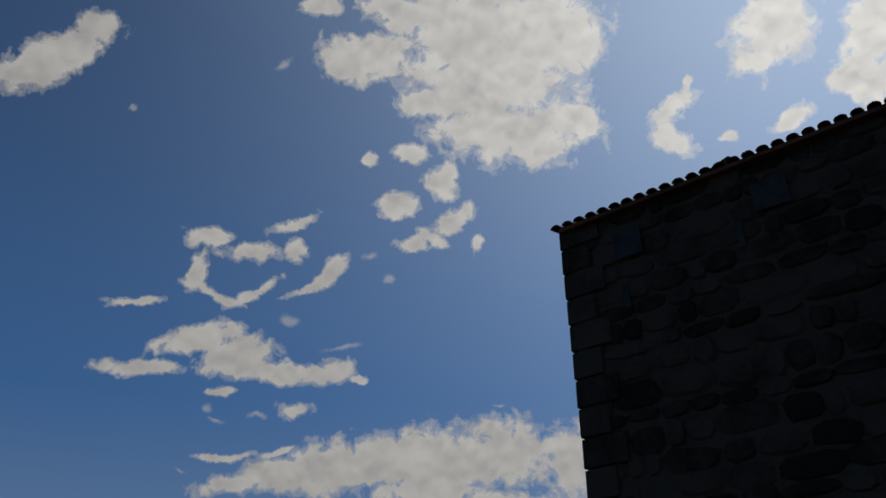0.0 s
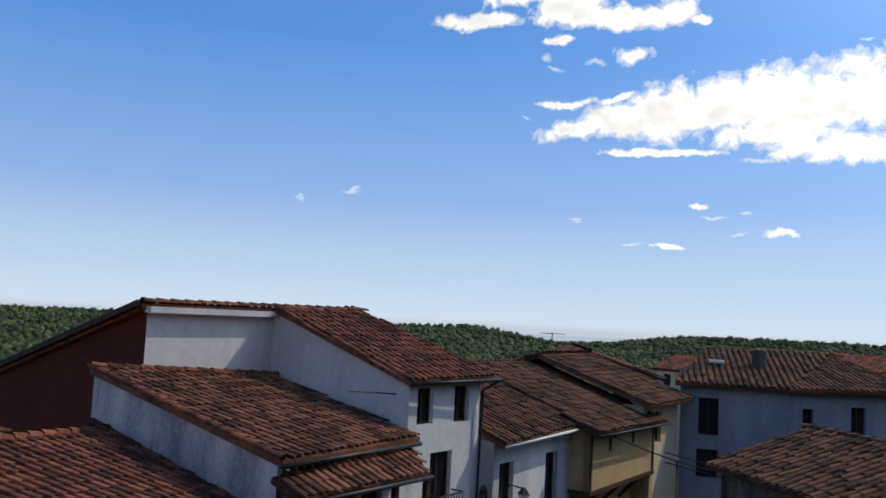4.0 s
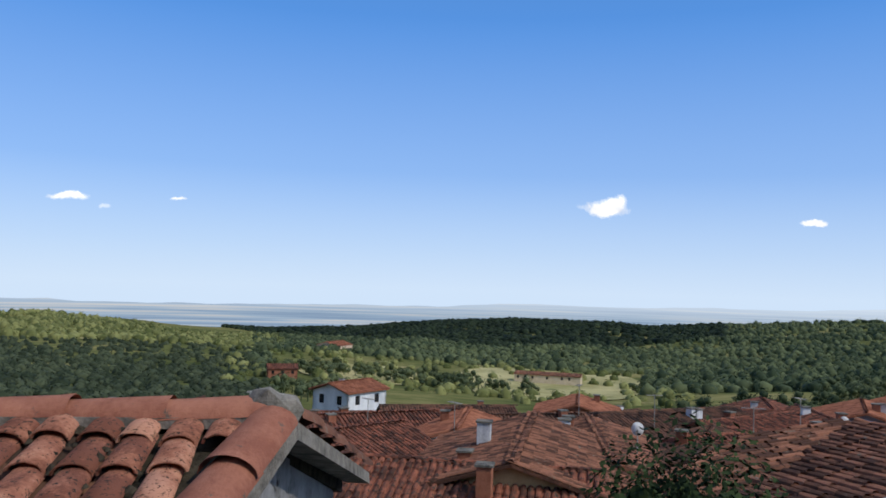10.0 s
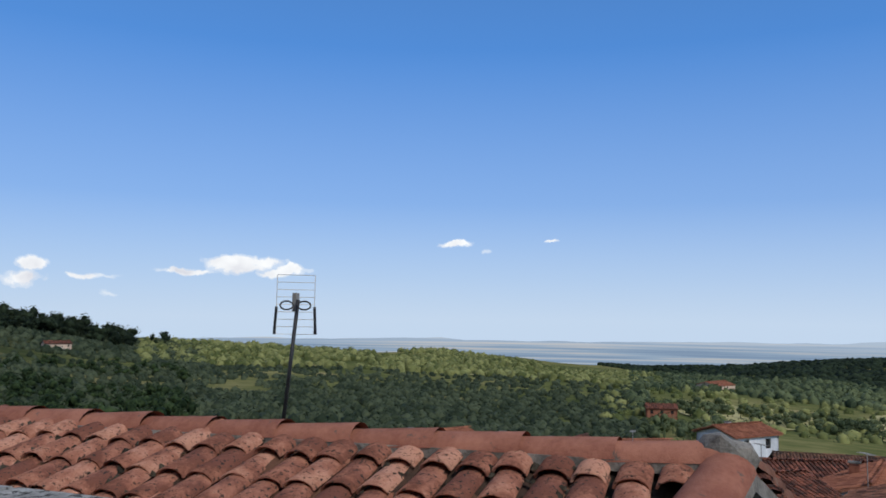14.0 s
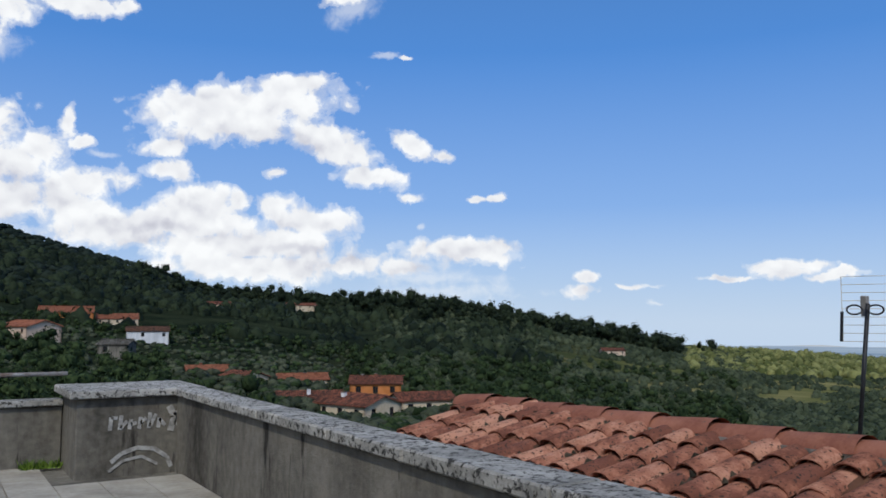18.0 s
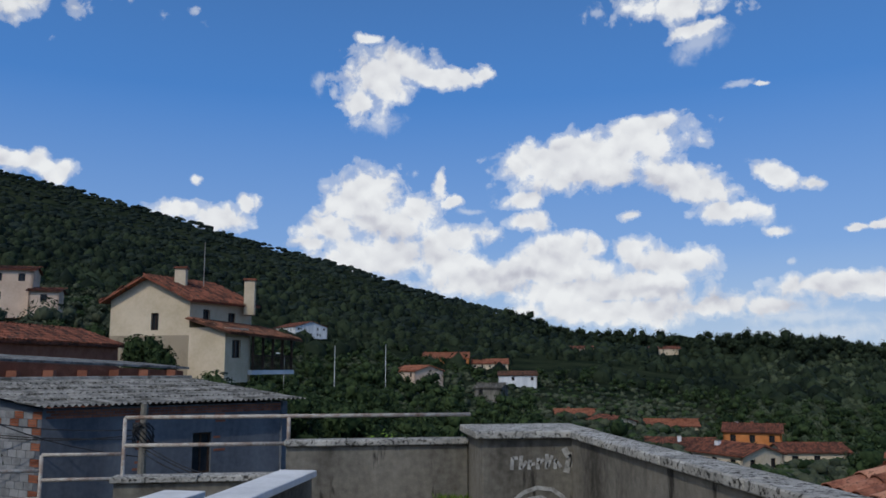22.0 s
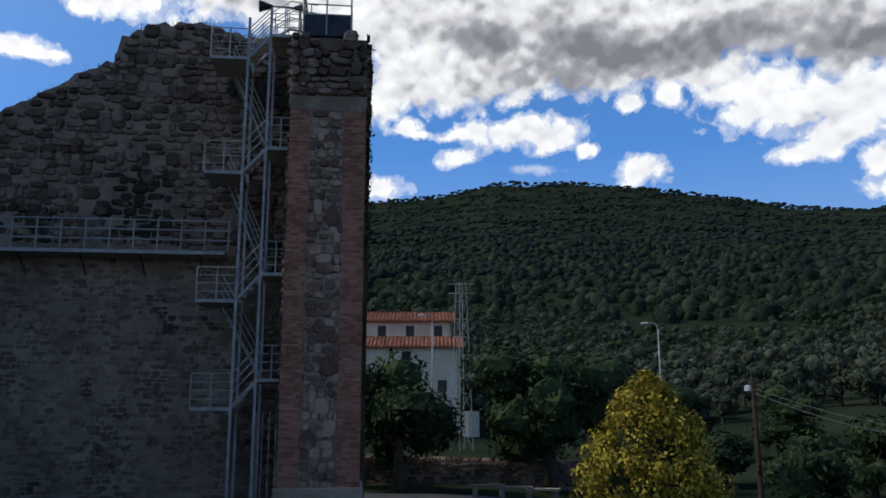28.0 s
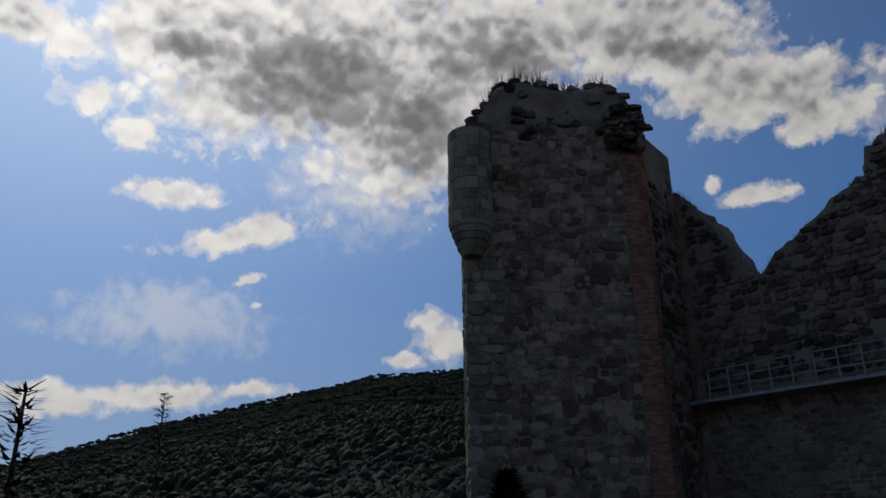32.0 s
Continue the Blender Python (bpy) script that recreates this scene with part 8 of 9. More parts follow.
FARH = "distant house among trees on the hillside"
house(200.9, 135, 6.15, 9, 6, 100, TILE_RED, PLASTER_PINK, "pale pink farmhouse with a low roof", chimney=1, base=9.5, pitch=0.22, coarse=1.3, group="hillside houses")
house(198.4, 132, 4.9, 4, 5, 100, TILE_RED, PLASTER_PINK, "low pink lean-to beside the farmhouse", chimney=0, base=8.6, pitch=0.2, coarse=1.3, group="hillside houses")
house(182.4, 215, 3.0, 12, 9, 30, TILE_RED, PLASTER_WHITE, "distant white house on the hillside", chimney=0, coarse=2, group="hillside houses")
house(172.3, 200, 0.95, 11, 9, 80, TILE_ORANGE, PLASTER_ORANGE, "orange house with a flat-hipped roof on the hillside", chimney=0, coarse=2, group="hillside houses")
house(174.3, 190, 0.05, 9, 8, 30, TILE_ORANGE, PLASTER_PINK, "small pink house below an orange one", chimney=0, coarse=2, group="hillside houses")
house(169.3, 205, 0.5, 9, 8, 80, TILE_ORANGE, PLASTER_CREAM, FARH, chimney=0, coarse=2, group="hillside houses")
house(167.4, 200, -0.35, 9, 6, 80, TILE_DARK, PLASTER_WHITE, "long low white building on the hillside", chimney=0, coarse=2, group="hillside houses", rows=1)
house(169.2, 180, -1.2, 6, 5, 60, CONCRETE, CONCRETE, "small grey hut on the hillside", chimney=0, coarse=2, group="hillside houses", rows=1)
house(163.0, 320, 1.35, 9, 7, 80, TILE_RED, PLASTER_PINK, FARH, chimney=0, coarse=2.5, group="hillside houses")
house(157.5, 340, 1.3, 12, 7, 80, TILE_RED, PLASTER_CREAM, FARH, chimney=0, coarse=2.5, group="hillside houses")
house(136.0, 260, -1.7, 7, 5, 60, TILE_RED, PLASTER_PINK, FARH, chimney=0, coarse=2.5, group="hillside houses")
house(163.6, 180, -2.9, 8, 7, 80, TILE_ORANGE, PLASTER_ORANGE, "orange house with a hipped tile roof below the terrace", chimney=1, group="lower houses")
house(161.2, 165, -3.3, 7, 7, 20, TILE_RED, PLASTER_CREAM, "cream gabled house below the terrace", chimney=0, group="lower houses")
house(157.3, 175, -3.5, 10, 7, 75, TILE_ORANGE, PLASTER_CREAM, "cream house with a bright orange roof below the terrace", chimney=2, group="lower houses")
house(156.8, 125, -4.7, 9, 6, 70, TILE_RED, PLASTER_PINK, "low house with a red tile roof", chimney=1, group="lower houses")
house(152.2, 150, -3.7, 9, 7, 60, TILE_RED, PLASTER_ORANGE, "ochre house with layered tile roofs", chimney=2, group="lower houses")
house(153.4, 112, -4.9, 9, 7, 20, TILE_RED, PLASTER_CREAM, "cream house with a tall chimney under red tiles", chimney=1, group="lower houses")
house(149.0, 130, -4.8, 9, 6, 80, TILE_RED, PLASTER_CREAM, "low tiled house beyond the near roof", chimney=0, group="lower houses")
# orange-roofed building beyond the park
house(241.5, 92, 7.3, 12, 9, 150, TILE_ORANGE, PLASTER_CREAM, "pale building with an orange roof and row of windows", chimney=0, base=3.0, coarse=1.3, group="park buildings")
house(242.0, 84, 5.6, 14, 8, 150, TILE_ORANGE, PLASTER_CREAM, "lower wing with a long orange roof", chimney=0, base=2.0, coarse=1.3, group="park buildings")

# ---- trees ----


def leaf_cloud(rnd, blobs, leaves, size, three=False):
    """Small leaf faces spread over the skins of several lobes (x, y, z, rx, rz)."""
    v, f = [], []
    total = sum(b[3] * b[4] for b in blobs)
    for bx, by, bz, rx, rz in blobs:
        n = int(leaves * rx * rz / total)
        for k in range(n):
            d = Vector((rnd.gauss(0, 1), rnd.gauss(0, 1), rnd.gauss(0, 1))).normalized()
            q = 0.55 + 0.5 * rnd.random() ** 0.6
            c = Vector((bx + d.x * rx * q, by + d.y * rx * q, bz + d.z * rz * q))
            n1 = (d + Vector((rnd.uniform(-1, 1), rnd.uniform(-1, 1), rnd.uniform(-0.5, 1))) * 0.8).normalized()
            t = n1.orthogonal().normalized()
            a = rnd.uniform(0, math.tau)
            u = (t * math.cos(a) + n1.cross(t) * math.sin(a)) * size * rnd.uniform(0.6, 1.3)
            w = n1.cross(u) * rnd.uniform(0.5, 0.8)
            o = len(v)
            if three:
                v += [tuple(c - u), tuple(c + w), tuple(c + u)]
                f.append((o, o + 1, o + 2))
            else:
                v += [tuple(c - u), tuple(c + w * 0.7), tuple(c + u), tuple(c - w * 0.7)]
                f.append((o, o + 1, o + 2, o + 3))
    return v, f


def lobe(rnd, c, r, rz, sub=1):
    bm = bmesh.new()
    bmesh.ops.create_icosphere(bm, subdivisions=sub, radius=1.0)
    off = Vector((rnd.uniform(0, 50), rnd.uniform(0, 50), rnd.uniform(0, 50)))
    v = []
    for p in bm.verts:
        k = 0.84 + 0.42 * noise.noise(p.co * 1.7 + off)
        v.append((c[0] + p.co.x * r * k, c[1] + p.co.y * r * k, c[2] + p.co.z * rz * k))
    f = [tuple(q.index for q in fc.verts) for fc in bm.faces]
    bm.free()
    return v, f


def tree_template(seed, lobes, leaves, leaf, width=1.0, height=1.0, core=True, sub=1):
    """A crown one metre in radius, its foot at z = 0."""
    r = random.Random(seed)
    blobs = []
    for k in range(lobes):
        a, q = r.uniform(0, math.tau), r.uniform(0.15, 0.62) if k else 0
        blobs.append((math.cos(a) * q * width, math.sin(a) * q * width, height * r.uniform(0.55, 1.25), r.uniform(0.38, 0.6) * width, r.uniform(0.34, 0.55) * height))
    s = Shape()
    if core:
        for b in blobs:
            s.add(*lobe(r, b[:3], b[3] * 0.78, b[4] * 0.78, sub))
    s.add(*leaf_cloud(r, blobs, leaves, leaf, True))
    s.tube((0, 0, -0.25), (0, 0, 0.6 * height), 0.09, 0.06, 4, False)
    v = np.array(s.v, dtype=np.float32)
    return v, s.f


def wood_of(name, label, category, spots, templates, mat, seed=1):
    """Many trees as one object: spots are (place, radius, height factor)."""
    r = random.Random(seed)
    allv, sizes, idx, o = [], [], [], 0
    prepared = []
    for v, f in templates:
        prepared.append((v, np.concatenate([np.array(q) for q in f]), np.array([len(q) for q in f])))
    for p, rad, hf in spots:
        v, flat, lens = r.choice(prepared)
        a = r.uniform(0, math.tau)
        c, s = math.cos(a), math.sin(a)
        m = np.array([[c, -s, 0], [s, c, 0], [0, 0, hf]], dtype=np.float32) * rad
        allv.append(v @ m.T + np.array(p, dtype=np.float32))
        idx.append(flat + o)
        sizes.append(lens)
        o += len(v)
    if not allv:
        return None
    verts, loops, lens = np.concatenate(allv), np.concatenate(idx), np.concatenate(sizes)
    me = bpy.data.meshes.new(name)
    me.vertices.add(len(verts))
    me.vertices.foreach_set("co", verts.ravel())
    me.loops.add(len(loops))
    me.loops.foreach_set("vertex_index", loops.astype(np.int32))
    me.polygons.add(len(lens))
    me.polygons.foreach_set("loop_start", np.concatenate([[0], np.cumsum(lens)[:-1]]).astype(np.int32))
    me.polygons.foreach_set("use_smooth", [True] * len(lens))
    me.update(calc_edges=True)
    me.materials.append(mat)
    return tagged(new(name, me), label, category, kind="stuff")


MID = [tree_template(k, 3, 130, 0.13) for k in range(8)]
FAR = [tree_template(20 + k, 3, 40, 0.19) for k in range(6)]


def dome_template(seed, lobes, leaves, sub):
    """A low closed crown that stands on the ground, for dense far woods."""
    r = random.Random(seed)
    blobs = [(0, 0, 0.35, 0.9, 0.75)] + [(r.uniform(-0.5, 0.5), r.uniform(-0.5, 0.5), r.uniform(0.3, 0.6), r.uniform(0.5, 0.7), r.uniform(0.5, 0.7)) for k in range(lobes - 1)]
    s_ = Shape()
    for b in blobs:
        s_.add(*lobe(r, b[:3], b[3], b[4], sub))
    s_.add(*leaf_cloud(r, blobs, leaves, 0.15, True))
    return np.array(s_.v, dtype=np.float32), s_.f


def half_template(seed, leaves):
    """A low rounded crown without its buried underside, for far slopes."""
    r = random.Random(seed)
    v, f = lobe(r, (0, 0, 0.25), 1.0, 0.85, 1)
    f = [q for q in f if max(v[i][2] for i in q) > 0.12]
    s_ = Shape().add(v, f)
    s_.add(*leaf_cloud(r, [(0, 0, 0.3, 0.98, 0.85)], leaves, 0.22, True))
    return np.array(s_.v, dtype=np.float32), s_.f


HALF = [half_template(70 + k, 30) for k in range(10)]
PLAIN = [half_template(90 + k, 8) for k in range(12)]
DOME = [dome_template(40 + k, 1, 20, 1) for k in range(8)]
CLUMP = [dome_template(50 + k, 2, 22, 1) for k in range(6)]
HOUSES = [(o.matrix_world.translation.x, o.matrix_world.translation.y) for o in scene.objects if o.get("category") == "house"]
HOUSES += [tuple(a1[:2]), tuple(vm[:2]), tuple(g1[:2]), tuple(m_[:2]), tuple((g1 + ln * 6)[:2]), tuple((C0 + SG * 4)[:2]), tuple((C1 + SG * 4)[:2])]


SEEN = [(math.degrees(math.atan2(-x, y)) % 360, math.hypot(x, y)) for x, y in HOUSES if math.hypot(x, y) > 55]


def scatter(b0, b1, r0, r1, count, size, seed, keep=None, tall=(0.85, 1.2), clear=8.0, low=False):
    r = random.Random(seed)
    out, tries = [], 0
    while len(out) < count and tries < count * 8:
        tries += 1
        b = r.uniform(b0, b1)
        d = math.sqrt(r.uniform(r0 * r0, r1 * r1)) if r1 < 3 * r0 else r0 * (r1 / r0) ** (r.random() ** 0.75)
        p = on_ground(b, d)
        if keep and not keep(b, d, p):
            continue
        if not low and 40 < d < 460 and any(abs(b - hb_) < (5.0 if hd_ > 320 else 2.4) and (0.6 if 146 < hb_ < 167 else 0.87) * hd_ < d < hd_ for hb_, hd_ in SEEN):
            continue
        if d < 350 and any((p.x - x) ** 2 + (p.y - y) ** 2 < clear ** 2 for x, y in HOUSES):
            continue
        out.append((p, r.uniform(*size), r.uniform(*tall)))
    return out


patch = lambda p, s=0.006, o=0.0: noise.noise(Vector((p.x * s, p.y * s, o)))
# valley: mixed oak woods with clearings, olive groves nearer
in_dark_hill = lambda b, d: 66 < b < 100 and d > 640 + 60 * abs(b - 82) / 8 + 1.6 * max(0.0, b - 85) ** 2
in_field = lambda b, d: 71 < b < 97 and 235 < d < 430
wood_of("valley_woods", "mixed green woods covering the far valley slopes", "woods", scatter(-12, 98, 300, 1300, 16000, (2.2, 4.2), 1, lambda b, d, p: patch(p) > -0.42 and not in_dark_hill(b, d) and not in_field(b, d), tall=(0.8, 1.3)), HALF, LEAF_OAK)
# the hill's cloud shade comes only from the dark leaf colour
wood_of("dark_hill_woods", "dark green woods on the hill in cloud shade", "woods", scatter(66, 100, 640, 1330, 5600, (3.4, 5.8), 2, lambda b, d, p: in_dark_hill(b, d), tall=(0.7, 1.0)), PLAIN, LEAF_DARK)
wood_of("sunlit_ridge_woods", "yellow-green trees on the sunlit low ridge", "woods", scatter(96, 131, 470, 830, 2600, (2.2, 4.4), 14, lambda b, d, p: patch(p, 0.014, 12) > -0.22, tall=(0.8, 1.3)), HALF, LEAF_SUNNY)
wood_of("olive_groves", "grey-green olive groves on the valley slopes", "olive trees", scatter(97, 152, 110, 470, 4600, (1.3, 2.2), 3, lambda b, d, p: patch(p, 0.02) > -0.35), HALF, LEAF_GROVE_SHADED)
wood_of("ridge_scrub", "dark grey-green scrub on the low southern ridge", "scrub", scatter(127, 152, 430, 690, 1900, (1.8, 3.6), 22), HALF, LEAF_GROVE_SHADED)
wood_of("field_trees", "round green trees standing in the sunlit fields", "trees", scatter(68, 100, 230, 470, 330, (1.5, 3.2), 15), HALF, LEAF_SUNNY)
wood_of("valley_trees", "green trees and scrub below the village", "trees", scatter(46, 97, 120, 330, 520, (1.8, 3.6), 4, lambda b, d, p: patch(p, 0.01, 3) > -0.02), MID, LEAF_OAK)
wood_of("street_trees", "green trees beyond the street houses", "trees", scatter(-12, 46, 110, 330, 500, (2.4, 4.5), 5), MID, LEAF_OAK)
# the south slope
wood_of("hillside_olives", "grey-green olive trees in terraced groves on the hillside", "olive trees", scatter(186, 262, 90, 330, 1500, (2.0, 3.4), 6, lambda b, d, p: patch(p, 0.012, 5) > -0.3), MID, LEAF_OLIVE)
wood_of("hillside_trees", "dark green trees on the hillside", "trees", scatter(128, 262, 85, 420, 1700, (1.6, 3.2), 7, lambda b, d, p: patch(p, 0.012, 9) > -0.12), MID, LEAF_NEAR)
wood_of("slope_woods", "dark green woods on the lower mountain slope", "woods", scatter(140, 330, 300, 800, 8000, (1.8, 5.4), 8, tall=(0.7, 1.6)), HALF, LEAF_DARK)
wood_of("mountain_woods", "dense dark forest covering the mountain", "forest", scatter(158, 330, 520, 1800, 27000, (2.4, 6.2), 9, tall=(0.35, 0.7)), PLAIN, LEAF_MOUNTAIN_SHADED)
wood_of("castle_slope_woods", "dark trees on the slope behind the castle", "trees", scatter(284, 336, 45, 330, 1900, (1.6, 3.6), 12, tall=(0.7, 1.3)), HALF, LEAF_MOUNTAIN_SHADED)
wood_of("lower_slope_trees", "dark green trees and scrub on the slope below the terrace", "trees", scatter(138, 186, 45, 150, 520, (1.0, 2.1), 16, lambda b, d, p: not 147 < b < 166 or d > 130, clear=6.0), MID, LEAF_NEAR)
wood_of("low_scrub", "low grey-green scrub between the hillside houses", "scrub", scatter(142, 186, 55, 320, 2600, (0.7, 1.5), 18, tall=(0.7, 1.0), clear=5.0, low=True), CLUMP, LEAF_OLIVE)
wood_of("low_bushes", "low dark green bushes between the hillside houses", "scrub", scatter(142, 200, 55, 320, 1500, (0.7, 1.6), 19, tall=(0.7, 1.0), clear=5.0, low=True), CLUMP, LEAF_NEAR)
# pale dry fields in the valley, sunlit brightness put into their colour
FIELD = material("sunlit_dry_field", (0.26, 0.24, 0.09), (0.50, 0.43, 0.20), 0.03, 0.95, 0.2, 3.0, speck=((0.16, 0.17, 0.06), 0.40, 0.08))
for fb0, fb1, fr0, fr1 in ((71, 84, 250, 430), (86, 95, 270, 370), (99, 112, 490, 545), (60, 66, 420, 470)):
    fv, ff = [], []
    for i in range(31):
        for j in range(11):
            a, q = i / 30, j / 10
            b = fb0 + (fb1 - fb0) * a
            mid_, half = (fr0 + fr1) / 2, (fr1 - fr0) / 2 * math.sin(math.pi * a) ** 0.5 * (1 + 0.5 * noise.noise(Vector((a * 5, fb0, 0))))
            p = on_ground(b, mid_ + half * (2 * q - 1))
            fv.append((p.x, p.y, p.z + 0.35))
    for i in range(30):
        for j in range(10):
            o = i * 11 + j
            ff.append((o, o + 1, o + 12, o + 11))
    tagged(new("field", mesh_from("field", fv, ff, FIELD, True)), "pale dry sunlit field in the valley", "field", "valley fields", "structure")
ridge_line = []
rr_ = random.Random(17)
for k in range(900):
    b = rr_.uniform(166, 326)
    d = crest_radius(b) * rr_.uniform(0.93, 1.0)
    ridge_line.append((on_ground(b, d), rr_.uniform(4.0, 6.5), rr_.uniform(0.4, 0.8)))
wood_of("ridge_trees", "dark trees along the mountain ridge", "trees", ridge_line, DOME, LEAF_MOUNTAIN_SHADED)
pines = []
for k in range(330):
    b = rr_.choice((rr_.uniform(131.3, 140), rr_.uniform(131.5, 160), rr_.uniform(136, 152), rr_.uniform(150, 168)))
    pines.append((on_ground(b, crest_radius(b) * rr_.uniform(0.84, 0.97)), rr_.uniform(4.5, 7.5), rr_.uniform(0.9, 1.25)))
for b, rad in ((129.5, 6.5), (130.3, 5.0), (157.8, 8), (152.2, 8), (149.8, 9), (158.9, 7), (147.5, 8), (143, 8), (139, 8)):
    pines.append((on_ground(b, crest_radius(b) * 0.9), rad, 1.3))
wood_of("pine_row", "dark round-crowned pines along the low ridge", "pines", pines, MID, LEAF_DARK)


def tree(bearing, dist, top, radius, mat, label, seed, leaves=2600, leaf=0.16, lobes=9, trunk=True, category="tree", name="tree", base=None, tallness=None, dense=0.8):
    """A single tree of its own: tapered trunk, limbs, and a crown of leaves in clumps."""
    r = random.Random(seed)
    p = on_ground(bearing, dist)
    if base is not None:
        p.z = base
    zt = EYE + dist * math.tan(radians(top))
    hgt = zt - p.z
    ob = thing(name, label, category, at=tuple(p))
    ch = tallness or (hgt * 0.98 if category == "bush" else hgt * 0.9)
    blobs = []
    for k in range(lobes):
        a, q = r.uniform(0, math.tau), radius * r.uniform(0.15, 0.68)
        z = hgt - ch + ch * r.uniform(0.2, 0.82)
        blobs.append((math.cos(a) * q, math.sin(a) * q, z, radius * r.uniform(0.3, 0.5), ch * r.uniform(0.16, 0.26)))
    blobs.append((0, 0, hgt - ch * 0.25, radius * 0.45, ch * 0.25))
    if trunk:
        t = Shape()
        t.tube((0, 0, -0.4), (0.05, 0, hgt - ch * 0.6), radius * 0.09, radius * 0.06, 8)
        t.part("trunk", BARK, ob, smooth=True)
        for b in blobs[:6]:
            Shape().tube((0.05, 0, hgt - ch * 0.75), b[:3], radius * 0.045, radius * 0.015, 6).part("limb", BARK, ob)
    s = Shape()
    for b in blobs:
        s.add(*lobe(r, b[:3], b[3] * dense, b[4] * dense, 2))
    v, f = leaf_cloud(r, blobs, leaves, leaf)
    s.add(v, f)
    s.part("crown", mat, ob)
    return ob


tree(68.8, 11.5, -6.9, 1.75, LEAF_NEAR, "dark green fig-like tree between the roofs", 1, 15000, 0.06, 20, dense=0.5)
tree(241.2, 40, 4.9, 3.3, LEAF_NEAR, "dark round park tree beside the castle", 2, 5200, 0.16, 14)
tree(231.0, 43, 5.0, 4.2, LEAF_NEAR, "broad dark park tree", 3, 6200, 0.17, 16)
tree(214.9, 31, -0.4, 1.9, LEAF_NEAR, "round dark green bush behind a stone wall", 4, 2600, 0.11, 9, category="bush", name="bush")
tree(204.6, 22, -2.2, 1.9, LEAF_NEAR, "leafy green bush beside the shed", 5, 3600, 0.10, 11, category="bush", name="bush")
tree(209.5, 28, -3.4, 1.5, LEAF_NEAR, "low dark green hedge bush", 6, 2000, 0.1, 8, category="bush", name="bush")
tree(176.5, 24, -4.3, 1.7, LEAF_FRESH, "yellow-green bush beyond the terrace wall", 7, 2600, 0.09, 9, category="bush", name="bush")
for k, (b, d, e, rad) in enumerate(((187.6, 46, -0.2, 2.2), (185.0, 44, -0.8, 2.6), (182.4, 46, -1.2, 2.8), (179.4, 45, -2.0, 2.6), (191.5, 52, 1.4, 1.3), (197.5, 72, 3.0, 2.4), (195.6, 66, 2.6, 2.2), (192.8, 55, 2.2, 1.6), (220, 48, -0.6, 2.4), (211.5, 42, 0.4, 2.4), (208, 56, 2.5, 2.4), (222.5, 60, 2.6, 3.2), (216.5, 62, 2.5, 3.2), (246.2, 44, 3.0, 2.6))):
    tree(b, d, e, rad, LEAF_NEAR, "dark green tree among the hillside houses", 30 + k, 2400, 0.15, 9)

# golden cypress in the park
gc = thing("golden_cypress", "dense golden-yellow cypress with a pointed crown", "conifer", at=tuple(on_ground(224.6, 16.0)))
rg = random.Random(90)
base_z = on_ground(224.6, 16.0).z
hg = EYE + 16.0 * math.tan(radians(3.1)) - base_z
Shape().tube((0, 0, -0.3), (0, 0, hg * 0.7), 0.12, 0.05, 7).part("trunk", BARK, gc)
core = Shape()
n, rings_ = 18, 12
prof = lambda t: 1.7 * max(0.0, 1 - t ** 2.6) ** 0.75 * (0.86 + 0.14 * min(1, t * 3))
cv, cf = [], []
for j in range(rings_ + 1):
    t = j / rings_
    for i in range(n):
        a = i * math.tau / n
        rr0 = prof(t) * 0.58 * (1 + 0.18 * noise.noise(Vector((math.cos(a) * 2, math.sin(a) * 2, t * 6))))
        cv.append((math.cos(a) * rr0, math.sin(a) * rr0, t * hg * 0.97))
for j in range(rings_):
    for i in range(n):
        cf.append((j * n + i, j * n + (i + 1) % n, (j + 1) * n + (i + 1) % n, (j + 1) * n + i))
# dark green core: the shade between the clumps is put into its colour
Shape().add(cv, cf).part("inner_foliage", LEAF_NEAR, gc, smooth=True)
fol = Shape()
clumps = []
for k in range(330):
    t = rg.random() ** 1.15
    a = rg.uniform(0, math.tau)
    q = prof(t) * rg.uniform(0.72, 0.98)
    clumps.append((math.cos(a) * q, math.sin(a) * q, t * hg * 0.95, rg.uniform(0.16, 0.30), rg.uniform(0.18, 0.34)))
fol.add(*leaf_cloud(rg, clumps, 30000, 0.05))
for k in range(2200):
    t = rg.random() ** 1.25
    a = rg.uniform(0, math.tau)
    rr0 = prof(t) * rg.uniform(0.78, 1.06) * (1 + 0.18 * noise.noise(Vector((math.cos(a) * 2, math.sin(a) * 2, t * 6))))
    c = Vector((math.cos(a) * rr0, math.sin(a) * rr0, t * hg))
    o = Vector((math.cos(a) * 0.6, math.sin(a) * 0.6, 0.8)).normalized()
    w = Vector((-math.sin(a), math.cos(a), rg.uniform(-0.5, 0.5))) * rg.uniform(0.02, 0.045)
    l = o * rg.uniform(0.06, 0.13) + Vector((rg.uniform(-1, 1), rg.uniform(-1, 1), rg.uniform(-1, 1))) * 0.05
    fol.add([c - w, c + w, c + l], [(0, 1, 2)])
fol.part("crown", LEAF_GOLD, gc)


